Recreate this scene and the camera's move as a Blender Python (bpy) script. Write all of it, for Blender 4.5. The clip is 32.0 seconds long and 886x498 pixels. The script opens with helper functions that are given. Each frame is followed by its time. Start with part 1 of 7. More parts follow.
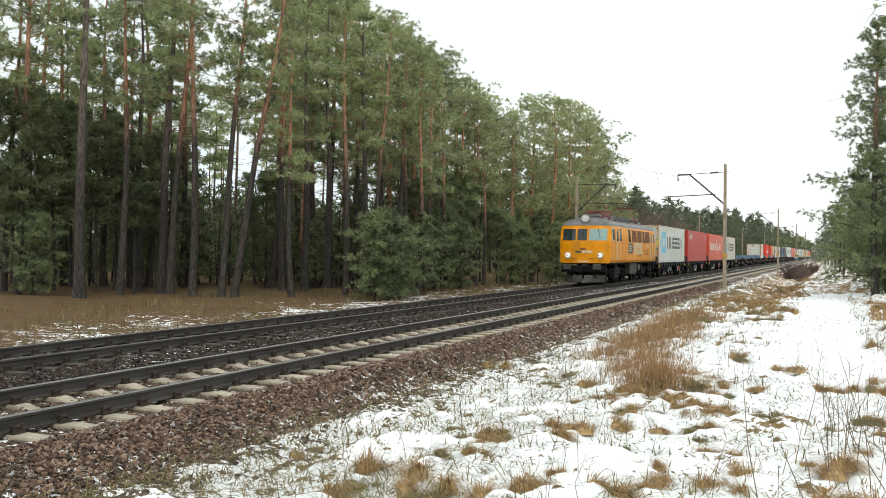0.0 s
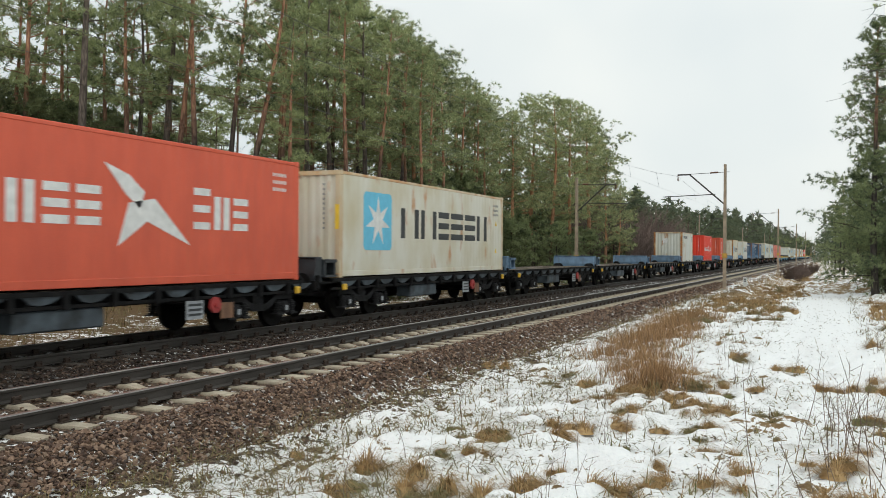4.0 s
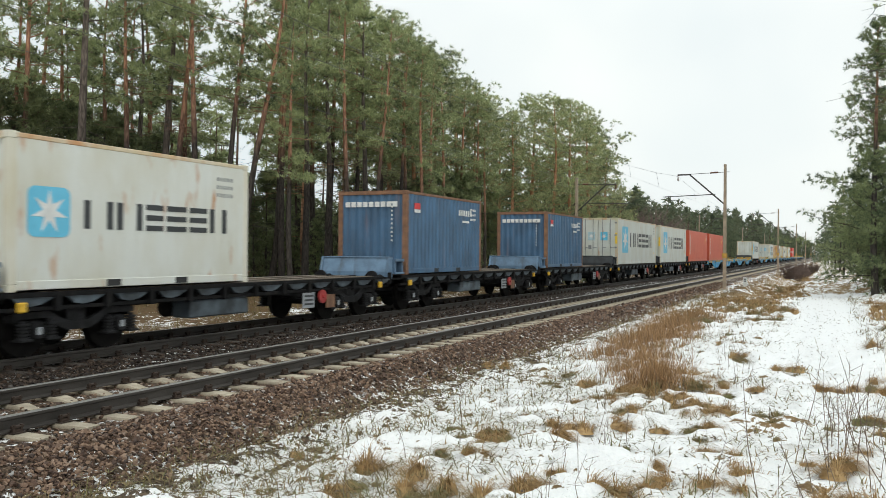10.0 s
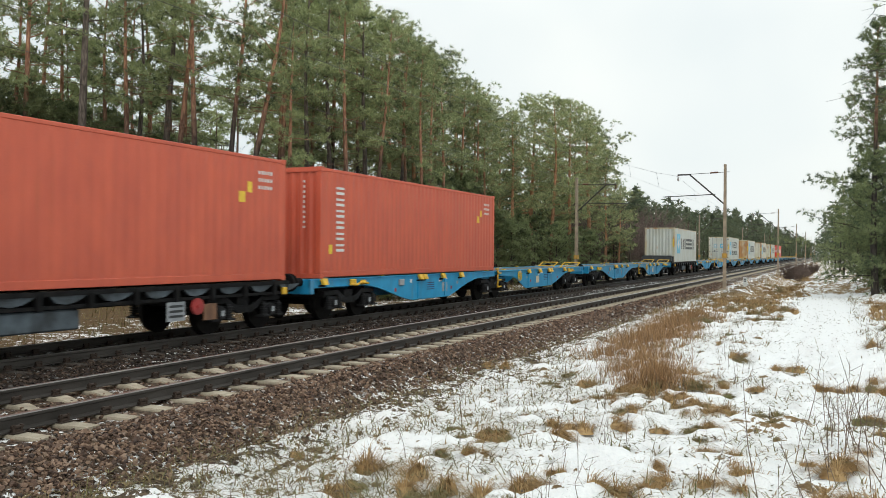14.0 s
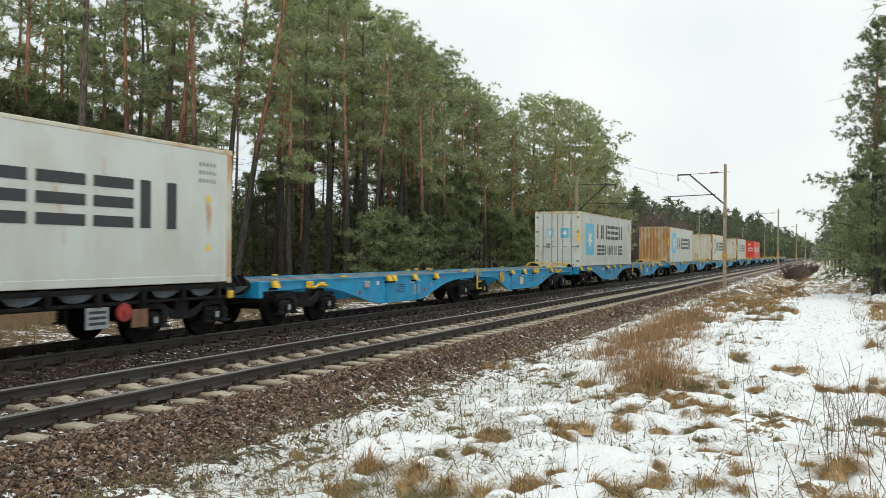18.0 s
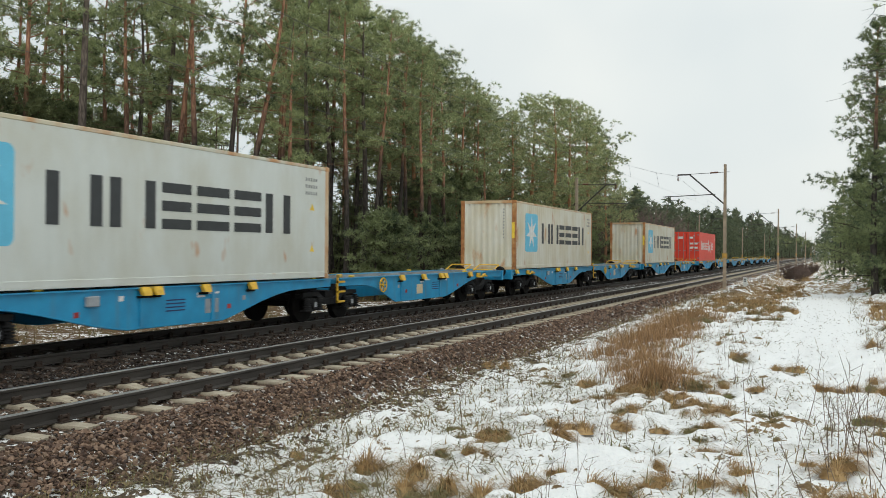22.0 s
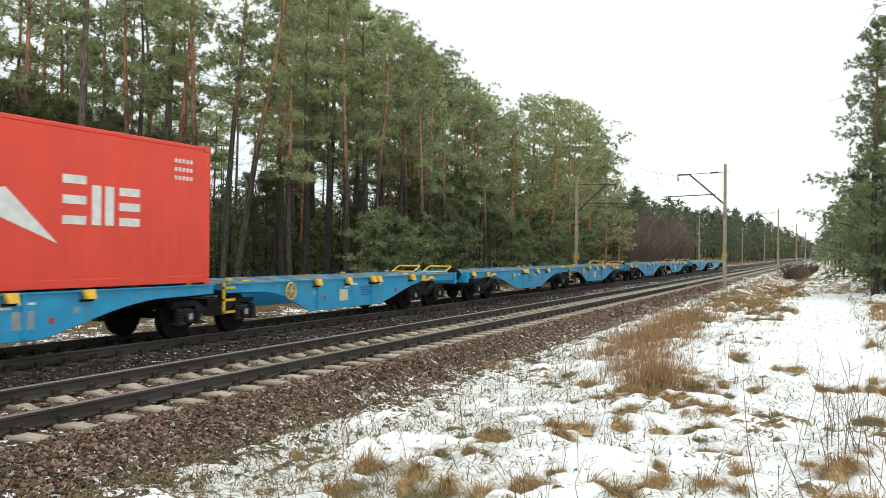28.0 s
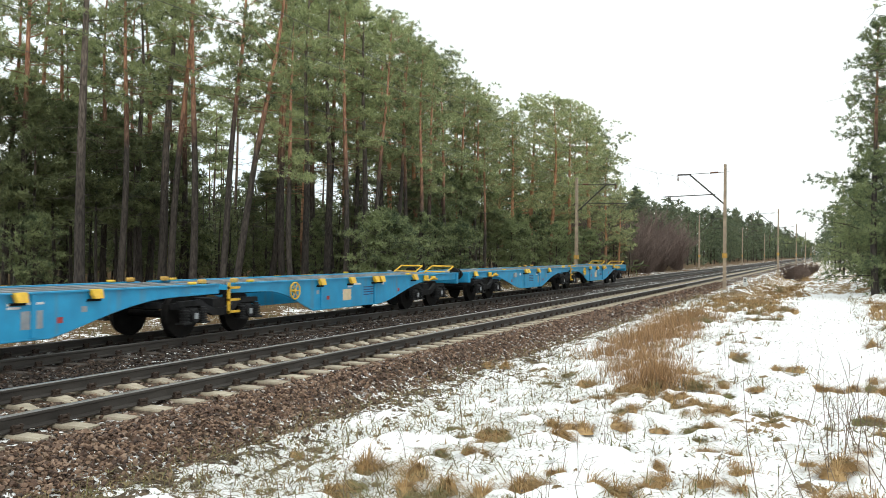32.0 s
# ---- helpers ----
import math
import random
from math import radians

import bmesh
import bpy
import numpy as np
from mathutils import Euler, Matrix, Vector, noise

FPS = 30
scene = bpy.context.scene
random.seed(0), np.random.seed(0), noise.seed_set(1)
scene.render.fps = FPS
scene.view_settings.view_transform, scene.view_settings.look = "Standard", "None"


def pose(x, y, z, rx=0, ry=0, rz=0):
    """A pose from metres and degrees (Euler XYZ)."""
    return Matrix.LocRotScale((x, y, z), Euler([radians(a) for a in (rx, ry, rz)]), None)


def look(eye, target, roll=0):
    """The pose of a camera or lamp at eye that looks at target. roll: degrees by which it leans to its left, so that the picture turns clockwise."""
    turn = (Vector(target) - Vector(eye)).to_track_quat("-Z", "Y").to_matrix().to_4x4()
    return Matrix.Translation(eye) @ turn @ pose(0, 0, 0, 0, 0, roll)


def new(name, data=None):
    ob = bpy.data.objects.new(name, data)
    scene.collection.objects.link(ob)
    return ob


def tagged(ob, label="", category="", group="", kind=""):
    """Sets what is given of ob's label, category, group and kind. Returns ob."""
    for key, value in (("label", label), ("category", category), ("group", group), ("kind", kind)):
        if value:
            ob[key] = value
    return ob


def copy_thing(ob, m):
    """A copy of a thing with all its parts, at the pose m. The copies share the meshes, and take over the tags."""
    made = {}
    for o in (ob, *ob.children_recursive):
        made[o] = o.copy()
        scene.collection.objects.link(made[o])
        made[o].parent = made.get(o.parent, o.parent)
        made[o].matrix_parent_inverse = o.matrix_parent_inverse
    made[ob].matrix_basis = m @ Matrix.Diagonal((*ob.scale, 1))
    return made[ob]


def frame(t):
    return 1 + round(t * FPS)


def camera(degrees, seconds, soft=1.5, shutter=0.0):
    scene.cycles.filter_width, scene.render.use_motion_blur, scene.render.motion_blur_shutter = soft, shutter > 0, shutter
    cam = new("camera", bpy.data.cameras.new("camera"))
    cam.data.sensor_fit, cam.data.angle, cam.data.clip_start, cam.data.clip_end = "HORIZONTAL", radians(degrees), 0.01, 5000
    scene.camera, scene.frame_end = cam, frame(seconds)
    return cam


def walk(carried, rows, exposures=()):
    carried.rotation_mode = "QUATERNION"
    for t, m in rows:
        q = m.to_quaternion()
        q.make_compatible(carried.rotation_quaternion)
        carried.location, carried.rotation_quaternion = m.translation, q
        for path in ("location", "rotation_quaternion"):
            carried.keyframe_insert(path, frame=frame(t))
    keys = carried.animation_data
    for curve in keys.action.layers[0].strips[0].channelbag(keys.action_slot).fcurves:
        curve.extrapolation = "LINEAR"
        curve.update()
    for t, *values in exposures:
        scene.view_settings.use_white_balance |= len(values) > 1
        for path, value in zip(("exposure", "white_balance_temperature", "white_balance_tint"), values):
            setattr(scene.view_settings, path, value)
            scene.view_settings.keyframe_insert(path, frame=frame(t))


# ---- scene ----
# camera: on a stand beside the line, it doesn't move
cam = camera(55.03, 32.0, soft=0.75, shutter=0.15)
EYE = Vector((0.0, 0.0, 1.752))
CAMPOSE = Matrix.Translation(EYE) @ pose(0, 0, 0, 90.20, 0, 24.65) @ pose(0, 0, 0, 0, 0, 0.44)
walk(cam, [(0, CAMPOSE), (32, CAMPOSE)],
     exposures=[(t, e - 0.03, 6600, 4) for t, e in ((0, -0.10), (0.4, -0.20), (1.0, -0.42), (1.5, -0.5), (4.5, -0.5), (6.0, -0.38), (7.5, -0.38), (8.7, -0.52), (9.3, -0.52), (10, -0.36), (11, -0.42), (12, -0.55), (13, -0.50), (14, -0.38),
                (16, -0.45), (17, -0.52), (18, -0.38), (19, -0.60), (21, -0.58), (23, -0.55), (26, -0.48), (28, -0.15), (32, -0.02))])

# overcast winter sky
world = bpy.data.worlds.new("world")
scene.world = world
world.use_nodes = True
wn, wl = world.node_tree.nodes, world.node_tree.links
wn.clear()
w_out = wn.new("ShaderNodeOutputWorld")
w_bg = wn.new("ShaderNodeBackground")
w_sky = wn.new("ShaderNodeTexSky")
w_sky.sky_type = "NISHITA"
w_sky.sun_disc = False
w_sky.sun_elevation = radians(54)
w_sky.sun_rotation = radians(200)
w_sky.dust_density = 6.0
w_sky_gain = wn.new("ShaderNodeMix")
w_sky_gain.data_type = "RGBA"
w_sky_gain.blend_type = "MULTIPLY"
w_sky_gain.inputs[0].default_value = 1.0
w_sky_gain.inputs[7].default_value = (0.09, 0.09, 0.09, 1)
wl.new(w_sky.outputs[0], w_sky_gain.inputs[6])
w_co = wn.new("ShaderNodeTexCoord")
w_no = wn.new("ShaderNodeTexNoise")
w_no.inputs["Scale"].default_value = 1.6
w_no.inputs["Detail"].default_value = 4
w_ramp = wn.new("ShaderNodeValToRGB")
w_ramp.color_ramp.elements[0].position = 0.40
w_ramp.color_ramp.elements[0].color = (0.76, 0.82, 0.88, 1)
w_ramp.color_ramp.elements[1].position = 0.66
w_ramp.color_ramp.elements[1].color = (1.0, 1.0, 1.0, 1)
wl.new(w_co.outputs["Generated"], w_no.inputs["Vector"])
wl.new(w_no.outputs[0], w_ramp.inputs[0])
w_mix = wn.new("ShaderNodeMix")
w_mix.data_type = "RGBA"
w_mix.inputs[0].default_value = 0.90
wl.new(w_sky_gain.outputs[2], w_mix.inputs[6])
wl.new(w_ramp.outputs[0], w_mix.inputs[7])
wl.new(w_mix.outputs[2], w_bg.inputs[0])
# the cloud cover is brighter overhead than towards the horizon
w_sep = wn.new("ShaderNodeSeparateXYZ")
wl.new(w_co.outputs["Generated"], w_sep.inputs[0])
w_up = wn.new("ShaderNodeMapRange")
w_up.inputs[1].default_value, w_up.inputs[2].default_value = 0.25, 1.0
w_up.inputs[3].default_value, w_up.inputs[4].default_value = 1.50, 2.05
wl.new(w_sep.outputs[2], w_up.inputs[0])
wl.new(w_up.outputs[0], w_bg.inputs[1])
wl.new(w_bg.outputs[0], w_out.inputs[0])

sun_data = bpy.data.lights.new("sun", "SUN")
sun_data.energy = 0.9
sun_data.angle = radians(20)
sun_data.color = (1.0, 0.97, 0.93)
sun = new("sun", sun_data)
sun.matrix_world = look((8, -14, 34), (-4, 8, 0))

# ---- materials ----
MATS = {}


def mat(name, col, col2=None, rough=0.6, metal=0.0, scale=6.0, stretch=(1, 1, 1), lo=0.35, hi=0.7,
        grain=0.12, grain_scale=60.0, bump=0.15, bump_scale=50.0, rand=0.0, emit=None, alpha=None,
        spec=0.5, streak=None, streak_lo=0.55, streak_hi=0.75, streak_stretch=(5, 5, 0.35), transmission=0.0):
    """A surface of two tones over a noise, with a fine grain, relief and, where given, streaks of a third tone."""
    m = bpy.data.materials.new(name)
    m.use_nodes = True
    n, l = m.node_tree.nodes, m.node_tree.links
    b = n["Principled BSDF"]
    co = n.new("ShaderNodeTexCoord")
    mp = n.new("ShaderNodeMapping")
    mp.inputs["Scale"].default_value = stretch
    l.new(co.outputs["Object"], mp.inputs[0])
    no = n.new("ShaderNodeTexNoise")
    no.inputs["Scale"].default_value = scale
    no.inputs["Detail"].default_value = 5
    l.new(mp.outputs[0], no.inputs["Vector"])
    rp = n.new("ShaderNodeValToRGB")
    rp.color_ramp.elements[0].position = lo
    rp.color_ramp.elements[1].position = hi
    c2 = col2 or tuple(c * 0.7 for c in col)
    rp.color_ramp.elements[0].color = (*c2, 1)
    rp.color_ramp.elements[1].color = (*col, 1)
    l.new(no.outputs[0], rp.inputs[0])
    colour = rp.outputs[0]
    if streak:
        mp2 = n.new("ShaderNodeMapping")
        mp2.inputs["Scale"].default_value = streak_stretch
        oi2 = n.new("ShaderNodeObjectInfo")
        l.new(co.outputs["Object"], mp2.inputs[0])
        no2 = n.new("ShaderNodeTexNoise")
        no2.noise_dimensions = "4D"
        no2.inputs["Scale"].default_value = 1.0
        no2.inputs["Detail"].default_value = 6
        mw = n.new("ShaderNodeMath")
        mw.operation = "MULTIPLY"
        mw.inputs[1].default_value = 40
        l.new(oi2.outputs["Random"], mw.inputs[0])
        l.new(mw.outputs[0], no2.inputs["W"])
        l.new(mp2.outputs[0], no2.inputs["Vector"])
        rp2 = n.new("ShaderNodeValToRGB")
        rp2.color_ramp.elements[0].position = streak_lo
        rp2.color_ramp.elements[1].position = streak_hi
        rp2.color_ramp.elements[0].color = (0, 0, 0, 1)
        rp2.color_ramp.elements[1].color = (1, 1, 1, 1)
        l.new(no2.outputs[0], rp2.inputs[0])
        mx = n.new("ShaderNodeMix")
        mx.data_type = "RGBA"
        l.new(rp2.outputs[0], mx.inputs[0])
        l.new(colour, mx.inputs[6])
        mx.inputs[7].default_value = (*streak, 1)
        colour = mx.outputs[2]
    gn = n.new("ShaderNodeTexNoise")
    gn.inputs["Scale"].default_value = grain_scale
    gn.inputs["Detail"].default_value = 3
    l.new(co.outputs["Object"], gn.inputs["Vector"])
    mr = n.new("ShaderNodeMapRange")
    mr.inputs[1].default_value, mr.inputs[2].default_value = 0.25, 0.75
    mr.inputs[3].default_value, mr.inputs[4].default_value = 1 - grain, 1 + grain
    l.new(gn.outputs[0], mr.inputs[0])
    value = mr.outputs[0]
    if rand:
        oi = n.new("ShaderNodeObjectInfo")
        mr2 = n.new("ShaderNodeMapRange")
        mr2.inputs[3].default_value, mr2.inputs[4].default_value = 1 - rand, 1 + rand
        l.new(oi.outputs["Random"], mr2.inputs[0])
        mm = n.new("ShaderNodeMath")
        mm.operation = "MULTIPLY"
        l.new(value, mm.inputs[0])
        l.new(mr2.outputs[0], mm.inputs[1])
        value = mm.outputs[0]
    sc = n.new("ShaderNodeVectorMath")
    sc.operation = "SCALE"
    l.new(colour, sc.inputs[0])
    l.new(value, sc.inputs["Scale"])
    l.new(sc.outputs[0], b.inputs["Base Color"])
    b.inputs["Roughness"].default_value = rough
    b.inputs["Metallic"].default_value = metal
    b.inputs["Specular IOR Level"].default_value = spec
    b.inputs["Transmission Weight"].default_value = transmission
    if bump:
        bn = n.new("ShaderNodeTexNoise")
        bn.inputs["Scale"].default_value = bump_scale
        bn.inputs["Detail"].default_value = 4
        l.new(co.outputs["Object"], bn.inputs["Vector"])
        bp = n.new("ShaderNodeBump")
        bp.inputs["Strength"].default_value = bump
        bp.inputs["Distance"].default_value = 0.02
        l.new(bn.outputs[0], bp.inputs["Height"])
        l.new(bp.outputs[0], b.inputs["Normal"])
    if emit:
        b.inputs["Emission Color"].default_value = (*emit[:3], 1)
        b.inputs["Emission Strength"].default_value = emit[3]
    MATS[name] = m
    return m


RUST = (0.30, 0.12, 0.04)
M_RAIL = mat("rail_side_steel", (0.075, 0.066, 0.058), (0.042, 0.036, 0.031), rough=0.65, metal=0.3, scale=4, stretch=(1, 0.2, 1))
M_RAILTOP = mat("rail_running_surface", (0.34, 0.33, 0.31), (0.22, 0.21, 0.20), rough=0.35, metal=0.9, scale=3, stretch=(4, 0.1, 1), bump=0.02)
M_RAILTOP2 = mat("dull_rail_top", (0.16, 0.15, 0.14), (0.10, 0.09, 0.085), rough=0.4, metal=0.7, bump=0.02)
M_CONCRETE = mat("weathered_sleeper_concrete", (0.40, 0.35, 0.265), (0.25, 0.21, 0.155), rough=0.9, scale=5, grain=0.2, rand=0.12, bump=0.4)
M_SLEEPDARK = mat("dirty_sleeper_concrete", (0.07, 0.055, 0.045), (0.035, 0.028, 0.022), rough=0.9, scale=5, rand=0.2, bump=0.4)
M_CLIP = mat("rusty_fastening", (0.07, 0.045, 0.032), (0.03, 0.022, 0.018), rough=0.7, metal=0.4)
M_MASTCON = mat("mast_concrete", (0.42, 0.33, 0.235), (0.28, 0.22, 0.165), rough=0.85, scale=3, grain=0.15)
M_STEELDARK = mat("weathered_steel", (0.10, 0.095, 0.09), (0.06, 0.05, 0.045), rough=0.6, metal=0.4)
M_WIRE = mat("wire_copper_dark", (0.11, 0.11, 0.105), (0.08, 0.08, 0.075), rough=0.5, metal=0.5, bump=0)
M_INSUL = mat("brown_glazed_insulator", (0.16, 0.07, 0.04), (0.12, 0.05, 0.03), rough=0.25, bump=0)
M_YELLOWBAND = mat("faded_yellow_mast_band", (0.62, 0.36, 0.07), (0.45, 0.26, 0.06), rough=0.8)
M_WHITEPAINT = mat("white_paint", (0.72, 0.72, 0.70), (0.60, 0.60, 0.58), rough=0.6)

M_BLACKFRAME = mat("grimy_black_underframe", (0.014, 0.014, 0.015), (0.007, 0.007, 0.007), rough=0.75, spec=0.12, scale=5, rand=0.15, streak=(0.032, 0.028, 0.024), streak_lo=0.52, streak_hi=0.85)
M_GREYFRAME = mat("dusty_grey_blue_frame", (0.105, 0.135, 0.160), (0.035, 0.042, 0.048), rough=0.7, scale=3, rand=0.25)
M_BULKDARK = mat("sooty_black_bulkhead", (0.035, 0.042, 0.048), (0.02, 0.022, 0.025), rough=0.55, scale=3)
M_BULKBLUE = mat("faded_blue_bulkhead", (0.13, 0.22, 0.33), (0.085, 0.14, 0.21), rough=0.55, scale=3, rand=0.35, streak=(0.06, 0.07, 0.08))
M_WHEEL = mat("wheel_steel", (0.016, 0.015, 0.014), (0.008, 0.007, 0.007), rough=0.7, metal=0.1, spec=0.12)
M_WAGONBLUE = mat("bright_blue_wagon_paint", (0.020, 0.33, 0.60), (0.018, 0.26, 0.49), rough=0.45, scale=2.5, grain=0.05, bump=0.05, rand=0.08, streak=(0.12, 0.20, 0.25), streak_lo=0.54, streak_hi=0.85)
M_DECKGREY = mat("worn_grey_deck", (0.30, 0.31, 0.31), (0.18, 0.19, 0.19), rough=0.7)
M_YELLOW = mat("safety_yellow_paint", (0.80, 0.50, 0.04), (0.62, 0.36, 0.03), rough=0.5, scale=8)
M_RED = mat("red_plate", (0.45, 0.05, 0.045), (0.30, 0.03, 0.03), rough=0.5)
M_GREYPLATE = mat("grey_data_plate", (0.38, 0.40, 0.42), (0.28, 0.30, 0.32), rough=0.6)
M_WOODDECK = mat("worn_wood_deck", (0.20, 0.155, 0.115), (0.10, 0.08, 0.06), rough=0.85, scale=4, stretch=(1, 0.2, 1))


def container_paint(name, col, dirty, rust_lo=0.60, rust_hi=0.78, spots=False):
    if spots:
        return mat(name, col, dirty, rough=0.45, scale=0.9, stretch=(1, 1, 0.6), grain=0.03, bump=0.05, bump_scale=12, lo=0.3, hi=0.6,
                   streak=tuple(0.15 * c + 0.85 * r for c, r in zip(col, (0.46, 0.20, 0.055))), streak_lo=rust_lo, streak_hi=rust_hi, streak_stretch=(2.4, 2.4, 0.9), rand=0.03)
    return mat(name, col, dirty, rough=0.45, scale=1.6, stretch=(1, 1, 0.5), grain=0.05, bump=0.06, bump_scale=12,
               streak=tuple(0.45 * c + 0.55 * r for c, r in zip(col, RUST)), streak_lo=rust_lo, streak_hi=rust_hi, rand=0.03)


M_C = {
    "grey": container_paint("light_grey_container_paint", (0.60, 0.63, 0.595), (0.52, 0.52, 0.445), 0.63, 0.72, True),
    "tan": container_paint("cream_container_paint", (0.66, 0.64, 0.55), (0.55, 0.49, 0.335), 0.595, 0.70, True),
    "rusty": container_paint("rusted_cream_paint", (0.60, 0.50, 0.35), (0.54, 0.30, 0.10), 0.40, 0.54, True),
    "white": container_paint("off_white_container_paint", (0.65, 0.665, 0.62), (0.57, 0.55, 0.45), 0.595, 0.69, True),
    "crimson": container_paint("deep_red_container_paint", (0.52, 0.046, 0.034), (0.44, 0.038, 0.030), 0.68, 0.9),
    "maroon": container_paint("faded_maroon_container_paint", (0.60, 0.112, 0.055), (0.50, 0.090, 0.048), 0.62, 0.85),
    "red": container_paint("bright_red_container_paint", (0.78, 0.058, 0.026), (0.68, 0.048, 0.024), 0.68, 0.9),
    "orange": container_paint("faded_orange_red_paint", (0.66, 0.105, 0.048), (0.56, 0.085, 0.04), 0.66, 0.9),
    "blue": container_paint("worn_blue_container_paint", (0.066, 0.155, 0.275), (0.042, 0.090, 0.155), 0.60, 0.82),
}
M_EDGE = {k: container_paint(n, c, d, 0.47, 0.66, True) for k, n, c, d in (
    ("grey", "stained_grey_rail_paint", (0.56, 0.55, 0.45), (0.55, 0.46, 0.28)), ("tan", "stained_cream_rail_paint", (0.58, 0.50, 0.36), (0.52, 0.36, 0.18)),
    ("white", "stained_white_rail_paint", (0.58, 0.54, 0.42), (0.52, 0.38, 0.20)))}
M_RUSTPOST = mat("rusted_corner_post", (0.47, 0.22, 0.07), (0.27, 0.10, 0.035), rough=0.85, scale=5, grain=0.2, streak=(0.60, 0.44, 0.22), streak_lo=0.52, streak_hi=0.72, streak_stretch=(3, 3, 1.5))
M_RUSTDARK = mat("dark_rusted_post", (0.26, 0.135, 0.075), (0.15, 0.08, 0.05), rough=0.85, scale=5, grain=0.2)
M_BOGIE = mat("grimy_grey_bogie_casting", (0.030, 0.030, 0.032), (0.012, 0.012, 0.012), rough=0.7, spec=0.15, scale=5, rand=0.25)
M_MARKDARK = mat("dark_marking_paint", (0.035, 0.04, 0.042), (0.025, 0.028, 0.03), rough=0.5, bump=0)
M_MARKWHITE = mat("white_marking_paint", (0.78, 0.78, 0.76), (0.62, 0.62, 0.60), rough=0.5, bump=0)
M_MARKBLUE = mat("sky_blue_marking_paint", (0.14, 0.52, 0.72), (0.12, 0.46, 0.65), rough=0.5, bump=0)
M_MARKPALE = mat("faded_pale_blue_paint", (0.42, 0.58, 0.62), (0.36, 0.50, 0.55), rough=0.5, bump=0)
M_MARKGREY = mat("faded_grey_marking_paint", (0.30, 0.31, 0.30), (0.22, 0.23, 0.22), rough=0.6, bump=0)
M_MARKYELLOW = mat("yellow_marking_paint", (0.85, 0.60, 0.05), (0.75, 0.5, 0.05), rough=0.5, bump=0)
M_MARKNAVY = mat("navy_marking_paint", (0.02, 0.03, 0.12), (0.02, 0.03, 0.10), rough=0.5, bump=0)
M_MARKRED = mat("red_marking_paint", (0.65, 0.05, 0.05), (0.55, 0.04, 0.04), rough=0.5, bump=0)
M_POCKETSHADE = mat("pocket_hollow_black", (0.03, 0.03, 0.03), (0.02, 0.02, 0.02), rough=0.8, bump=0)

M_LOCO = mat("amber_yellow_loco_paint", (0.86, 0.335, 0.003), (0.76, 0.28, 0.003), rough=0.4, spec=0.25, scale=1.5, grain=0.04, bump=0.03, bump_scale=8,
             streak=(0.36, 0.17, 0.03), streak_lo=0.50, streak_hi=0.80, streak_stretch=(1.1, 0.55, 0.5))
M_LOCOROOF = mat("sooty_grey_roof", (0.20, 0.20, 0.20), (0.10, 0.095, 0.09), rough=0.6, scale=2)
M_LOCOCREAM = mat("cream_loco_panel", (0.72, 0.60, 0.40), (0.62, 0.50, 0.32), rough=0.5, bump=0)
M_LOCODARK = mat("charcoal_loco_panel", (0.08, 0.08, 0.075), (0.05, 0.05, 0.05), rough=0.5, bump=0)
M_GRILLE = mat("brown_louvre_grille", (0.23, 0.085, 0.03), (0.15, 0.055, 0.02), rough=0.7)
M_PANTO = mat("crimson_pantograph_paint", (0.24, 0.018, 0.035), (0.15, 0.014, 0.022), rough=0.5)
M_LOCOUNDER = mat("oily_black_running_gear", (0.014, 0.013, 0.012), (0.007, 0.006, 0.006), rough=0.7, spec=0.15, scale=6, grain=0.2)
M_GLASS = mat("dark_cab_glass", (0.03, 0.045, 0.045), (0.02, 0.03, 0.03), rough=0.06, bump=0)
M_GLASSPALE = mat("pale_tinted_windscreen", (0.30, 0.45, 0.42), (0.24, 0.36, 0.34), rough=0.08, bump=0)
M_LAMP = mat("lit_headlamp_lens", (0.9, 0.88, 0.8), (0.9, 0.88, 0.8), rough=0.2, bump=0, emit=(1.0, 0.93, 0.78, 0.55))
M_LAMPRIM = mat("silver_lamp_rim", (0.55, 0.55, 0.54), (0.45, 0.45, 0.45), rough=0.4, metal=0.6, bump=0)

# ---- mesh tools ----


def bx(bm, x0, x1, y0, y1, z0, z1, bevel=0.0):
    r = bmesh.ops.create_cube(bm, size=1.0, matrix=Matrix.LocRotScale(((x0 + x1) / 2, (y0 + y1) / 2, (z0 + z1) / 2), None, (abs(x1 - x0), abs(y1 - y0), abs(z1 - z0))))
    if bevel:
        edges = list({e for v in r["verts"] for e in v.link_edges})
        bmesh.ops.bevel(bm, geom=edges, offset=bevel, segments=1, affect="EDGES")
    return r["verts"]


def cyl(bm, a, b, r0, r1=None, n=12, caps=True):
    a, b = Vector(a), Vector(b)
    d = b - a
    m = Matrix.Translation((a + b) / 2) @ d.to_track_quat("Z", "Y").to_matrix().to_4x4()
    return bmesh.ops.create_cone(bm, cap_ends=caps, segments=n, radius1=r0, radius2=r0 if r1 is None else r1, depth=d.length, matrix=m)["verts"]


def mesh_of(name, bm, material, smooth=False):
    me = bpy.data.meshes.new(name)
    bm.to_mesh(me)
    bm.free()
    for mt in (material if isinstance(material, (list, tuple)) else [material]):
        me.materials.append(mt)
    if smooth:
        for f in me.polygons:
            f.use_smooth = True
    return me


